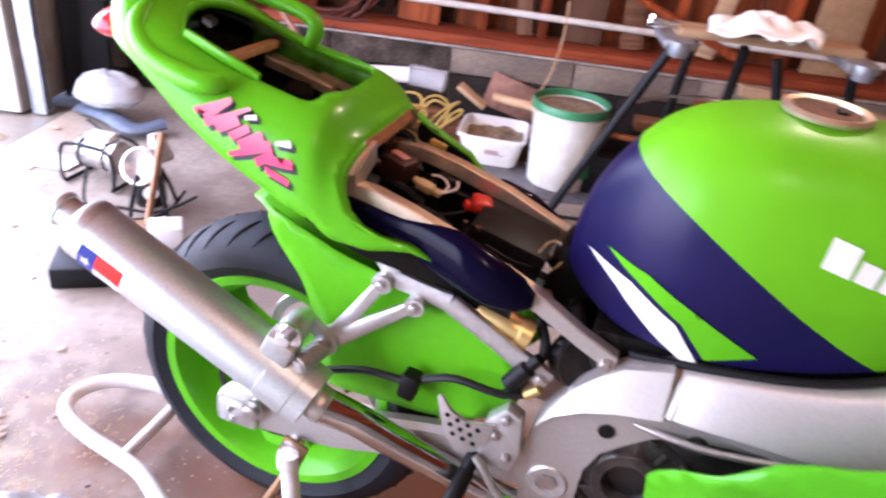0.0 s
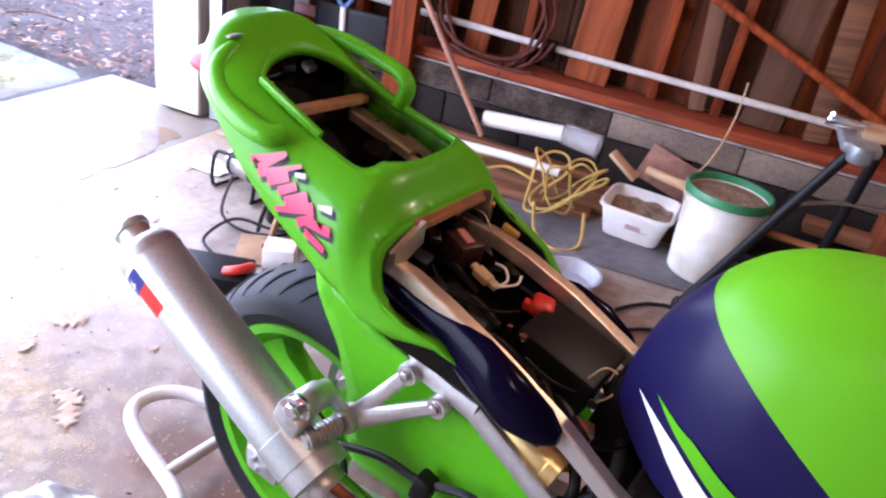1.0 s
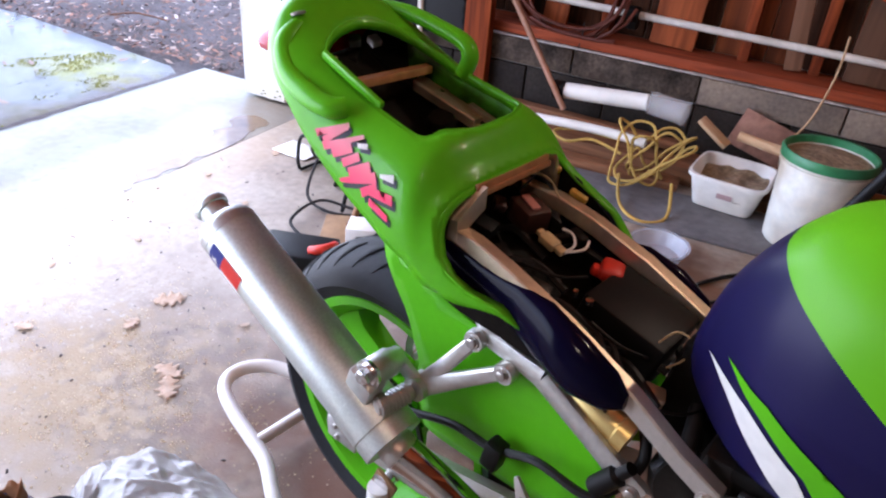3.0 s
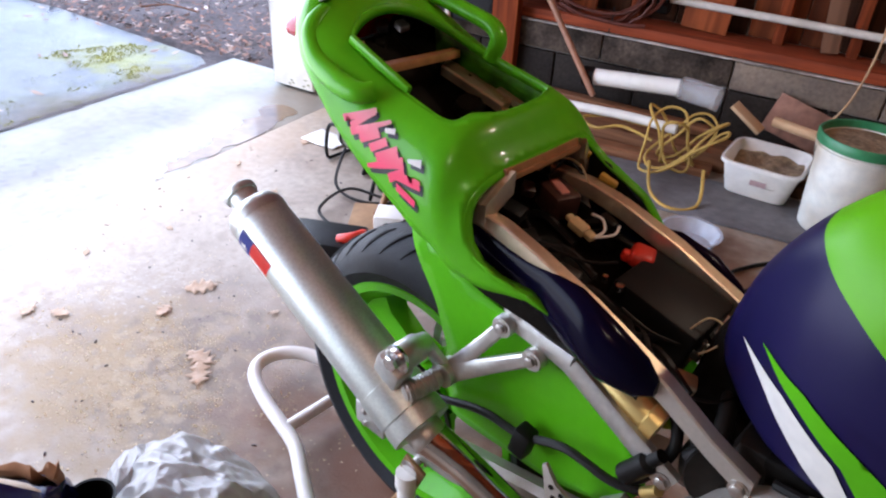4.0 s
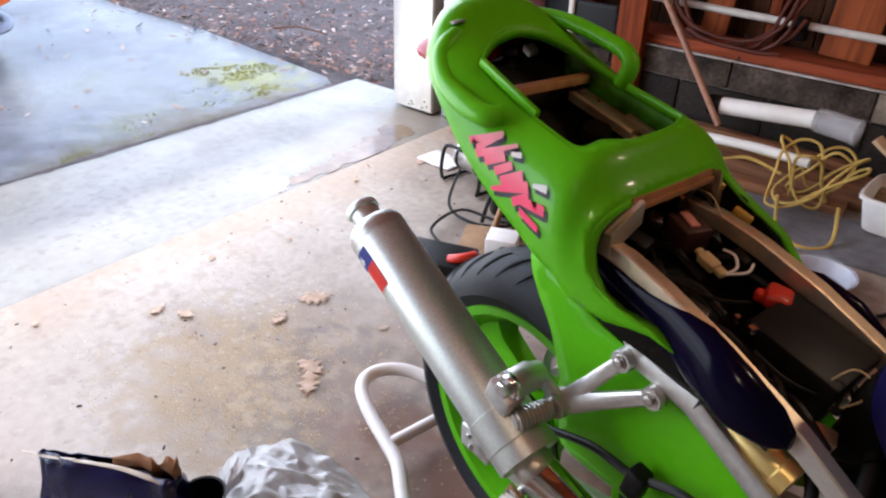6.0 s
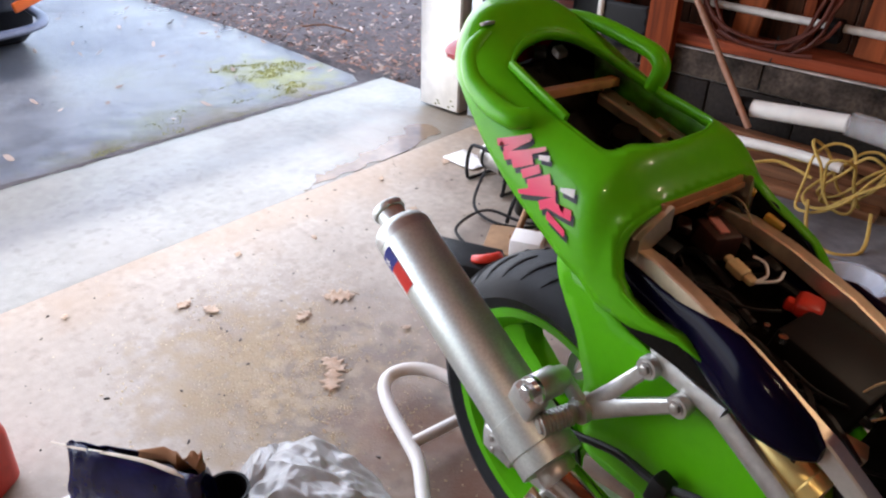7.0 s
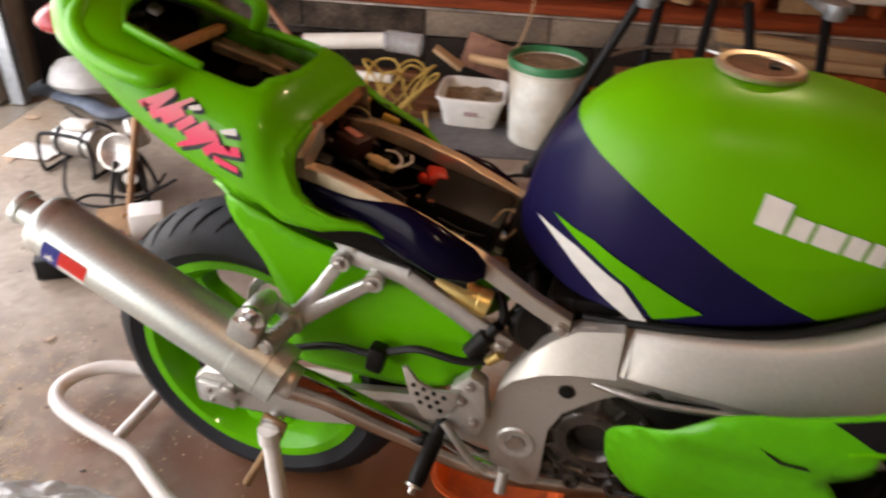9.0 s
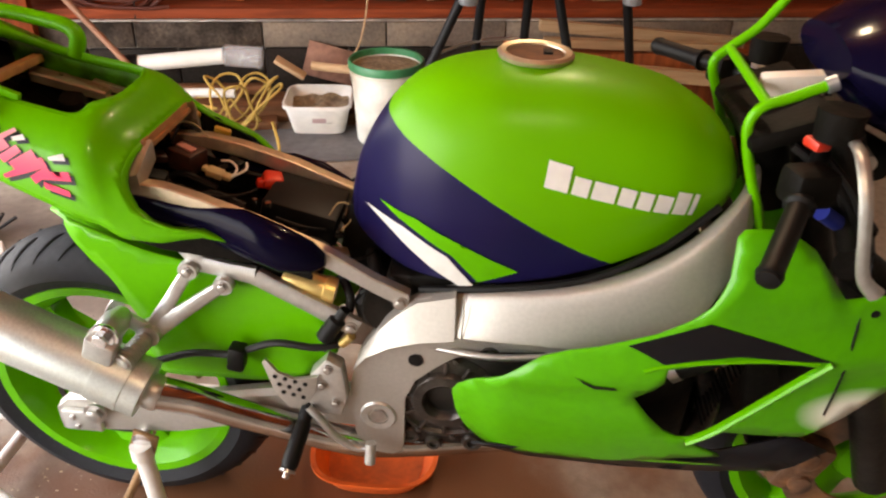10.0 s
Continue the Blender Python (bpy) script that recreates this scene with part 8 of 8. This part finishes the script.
for s, pts in ((-1, [(1.1, -0.1, 0.79), (1.085, -0.1, 0.833), (1.066, -0.1, 0.877), (1.048, -0.1, 0.927), (1.042, -0.1, 0.96), (1.054, -0.1, 0.985), (1.087, -0.098, 0.999), (1.128, -0.096, 1.017)]), (1, [(1.09, 0.1, 0.83), (1.068, 0.1, 0.885), (1.051, 0.1, 0.927), (1.036, 0.1, 0.964), (1.034, 0.1, 0.986), (1.051, 0.1, 1.005), (1.086, 0.1, 1.037), (1.116, 0.1, 1.081), (1.14, 0.1, 1.12)])):
    bm = bmesh.new()
    tube(bm, pts, 0.0076, 12, 6)
    stay = part("fairing_stay", bm, GREEN, bike, "green painted tubular fairing stay")
    bm = bmesh.new()
    rod(bm, pts[-1], Vector(pts[-1]) + Vector((0.012, 0, 0.006)), 0.011, 12)
    part("stay_end", bm, GALV, stay, "pale blue-grey stay end")
bm = bmesh.new()
tube(bm, [(1.06, -0.099, 0.989), (1.052, 0.1, 1.006)], 0.0072, 12)
part("stay_crossbar", bm, GREEN, bike)
bm = bmesh.new()
box(bm, (0.088, 0.022, 0.034), at(1.114, -0.02, 0.993, 8, -6), 0.005)
dash = part("dash_bracket", bm, WHITE_PLASTIC, bike, "pale grey instrument bracket")
bm = bmesh.new()
plate(bm, [(1.074, 0.981), (1.154, 0.985), (1.144, 0.918), (1.109, 0.908)], -0.028, -0.018, 0.003)
part("bracket_web", bm, material("dull_taupe_bracket", (0.24, 0.2, 0.17), 0.5, 0.3, 0.2, 50), dash, "dull grey-brown web")
bm = bmesh.new()
rings = []
for x, zc, h, w in ((1.15, 1.04, 0.03, 0.1), (1.2, 1.03, 0.075, 0.15), (1.27, 1.02, 0.095, 0.175), (1.36, 0.98, 0.1, 0.17), (1.46, 0.92, 0.07, 0.12), (1.52, 0.88, 0.02, 0.05)):
    rings.append([Vector((x, w * math.cos(a), zc + h * math.sin(a))) for a in np.linspace(0, 2 * math.pi, 28, endpoint=False)])
skin(bm, rings)
cowl = part("front_cowl", bm, PURPLE_GLOSS, bike, "glossy dark purple front cowl")
for k, (p, q, r, mt) in enumerate((((1.15, -0.05, 0.9), (1.2, -0.08, 0.88), 0.02, GRIME), ((1.18, -0.09, 0.86), (1.24, -0.1, 0.8), 0.025, GRIME), ((1.2, -0.12, 0.92), (1.2, -0.05, 0.93), 0.014, STEEL), ((1.22, 0.02, 0.9), (1.3, 0.03, 0.86), 0.03, BLACK), ((1.16, -0.13, 0.85), (1.19, -0.12, 0.83), 0.012, BLUE_FILM), ((1.22, -0.14, 0.78), (1.3, -0.12, 0.72), 0.03, GRIME))):
    bm = bmesh.new()
    rod(bm, p, q, r, 14)
    part("front_wiring_clutter", bm, mt, bike)
for pts in ([(1.1, -0.12, 0.94), (1.16, -0.14, 0.9), (1.22, -0.12, 0.82), (1.24, -0.1, 0.72)], [(1.12, -0.1, 0.95), (1.19, -0.15, 0.88), (1.26, -0.14, 0.74)], [(1.08, 0.1, 0.96), (1.16, 0.05, 0.92), (1.22, 0.0, 0.84)]):
    bm = bmesh.new()
    tube(bm, pts, 0.006, 8)
    part("control_cable", bm, CABLE, bike)

# ---- paddock stand ----
stand = thing("paddock_stand", "white tubular rear paddock stand under the motorcycle", "paddock stand", BIKE)
bm = bmesh.new()
Z = 0.035
tube(bm, [(0.13, -0.235, Z), (0.0, -0.235, Z), (-0.12, -0.222, Z + 0.005), (-0.2, -0.185, Z + 0.01), (-0.275, -0.146, Z + 0.015), (-0.35, -0.13, Z + 0.02), (-0.43, -0.116, Z + 0.025), (-0.51, -0.09, Z + 0.03), (-0.545, -0.05, Z + 0.03), (-0.54, 0.0, Z + 0.03), (-0.5, 0.045, Z + 0.03), (-0.43, 0.075, Z + 0.025), (-0.35, 0.09, Z + 0.02), (-0.275, 0.11, Z + 0.015), (-0.2, 0.16, Z + 0.01), (-0.12, 0.2, Z + 0.005), (0.0, 0.235, Z), (0.13, 0.235, Z)], 0.0165, 16, 6)
part("handle_loop", bm, WHITE, stand)
bm = bmesh.new()
tube(bm, [(-0.33, -0.132, Z + 0.02), (-0.33, 0.09, Z + 0.02)], 0.014, 14)
part("cross_tube", bm, WHITE, stand)
for s in (-1, 1):
    bm = bmesh.new()
    tube(bm, [(0.13, s * 0.235, Z), (0.115, s * 0.2, 0.1), (0.085, s * 0.162, 0.215), (0.078, s * 0.155, 0.25)], 0.0165, 16, 5)
    up = part("upright", bm, WHITE, stand)
    bm = bmesh.new()
    lathe(bm, [(0.0, 0.0), (0.021, 0.0), (0.021, 0.03), (0.0, 0.031)], along((0.078, s * 0.155, 0.238), (0.077, s * 0.153, 0.275)), 20)
    part("collar", bm, WHITE, up)
    bm = bmesh.new()
    box(bm, (0.05, 0.008, 0.05), at(0.083, s * 0.148, 0.272, 0, 20), 0.003)
    rod(bm, (0.078, s * 0.15, 0.225), (0.035, s * 0.185, 0.135), 0.009)
    part("hook", bm, material("rusty_hook_%s" % ("right" if s < 0 else "left"), (0.3, 0.17, 0.08), 0.45, 0.6, 0.3, 50), up, "rusty brass-coloured hook and pin")
    bm = bmesh.new()
    lathe(bm, [(0.0, -0.015), (0.035, -0.015), (0.035, 0.015), (0.0, 0.015)], at(0.16, s * 0.235, 0.035, 90), 24)
    part("caster", bm, BLACK, up)

# ---- orange drain pan under the engine ----
pan = thing("drain_pan", "orange plastic drain pan under the motorcycle", "drain pan", BIKE @ at(0.478, 0.112, 0.0, 0, 0, 2) @ Matrix.Diagonal((0.69, 0.7, 0.6, 1)))
bm = bmesh.new()
skin(bm, [square_ring(a, b, z, 0.6, 40) for a, b, z in ((0.14, 0.14, 0.002), (0.165, 0.16, 0.006), (0.2, 0.19, 0.085), (0.212, 0.2, 0.088), (0.212, 0.2, 0.098), (0.196, 0.186, 0.096), (0.16, 0.155, 0.014))])
part("pan_body", bm, ORANGE, pan)
bm = bmesh.new()
skin(bm, [square_ring(0.158, 0.152, z, 0.6, 40) for z in (0.015, 0.018)])
part("old_oil", bm, material("oily_orange_plastic", (0.72, 0.12, 0.022), 0.4, 0, 0.3, 20, second=(0.3, 0.06, 0.015), coarse=9), pan, "oily stained bottom")
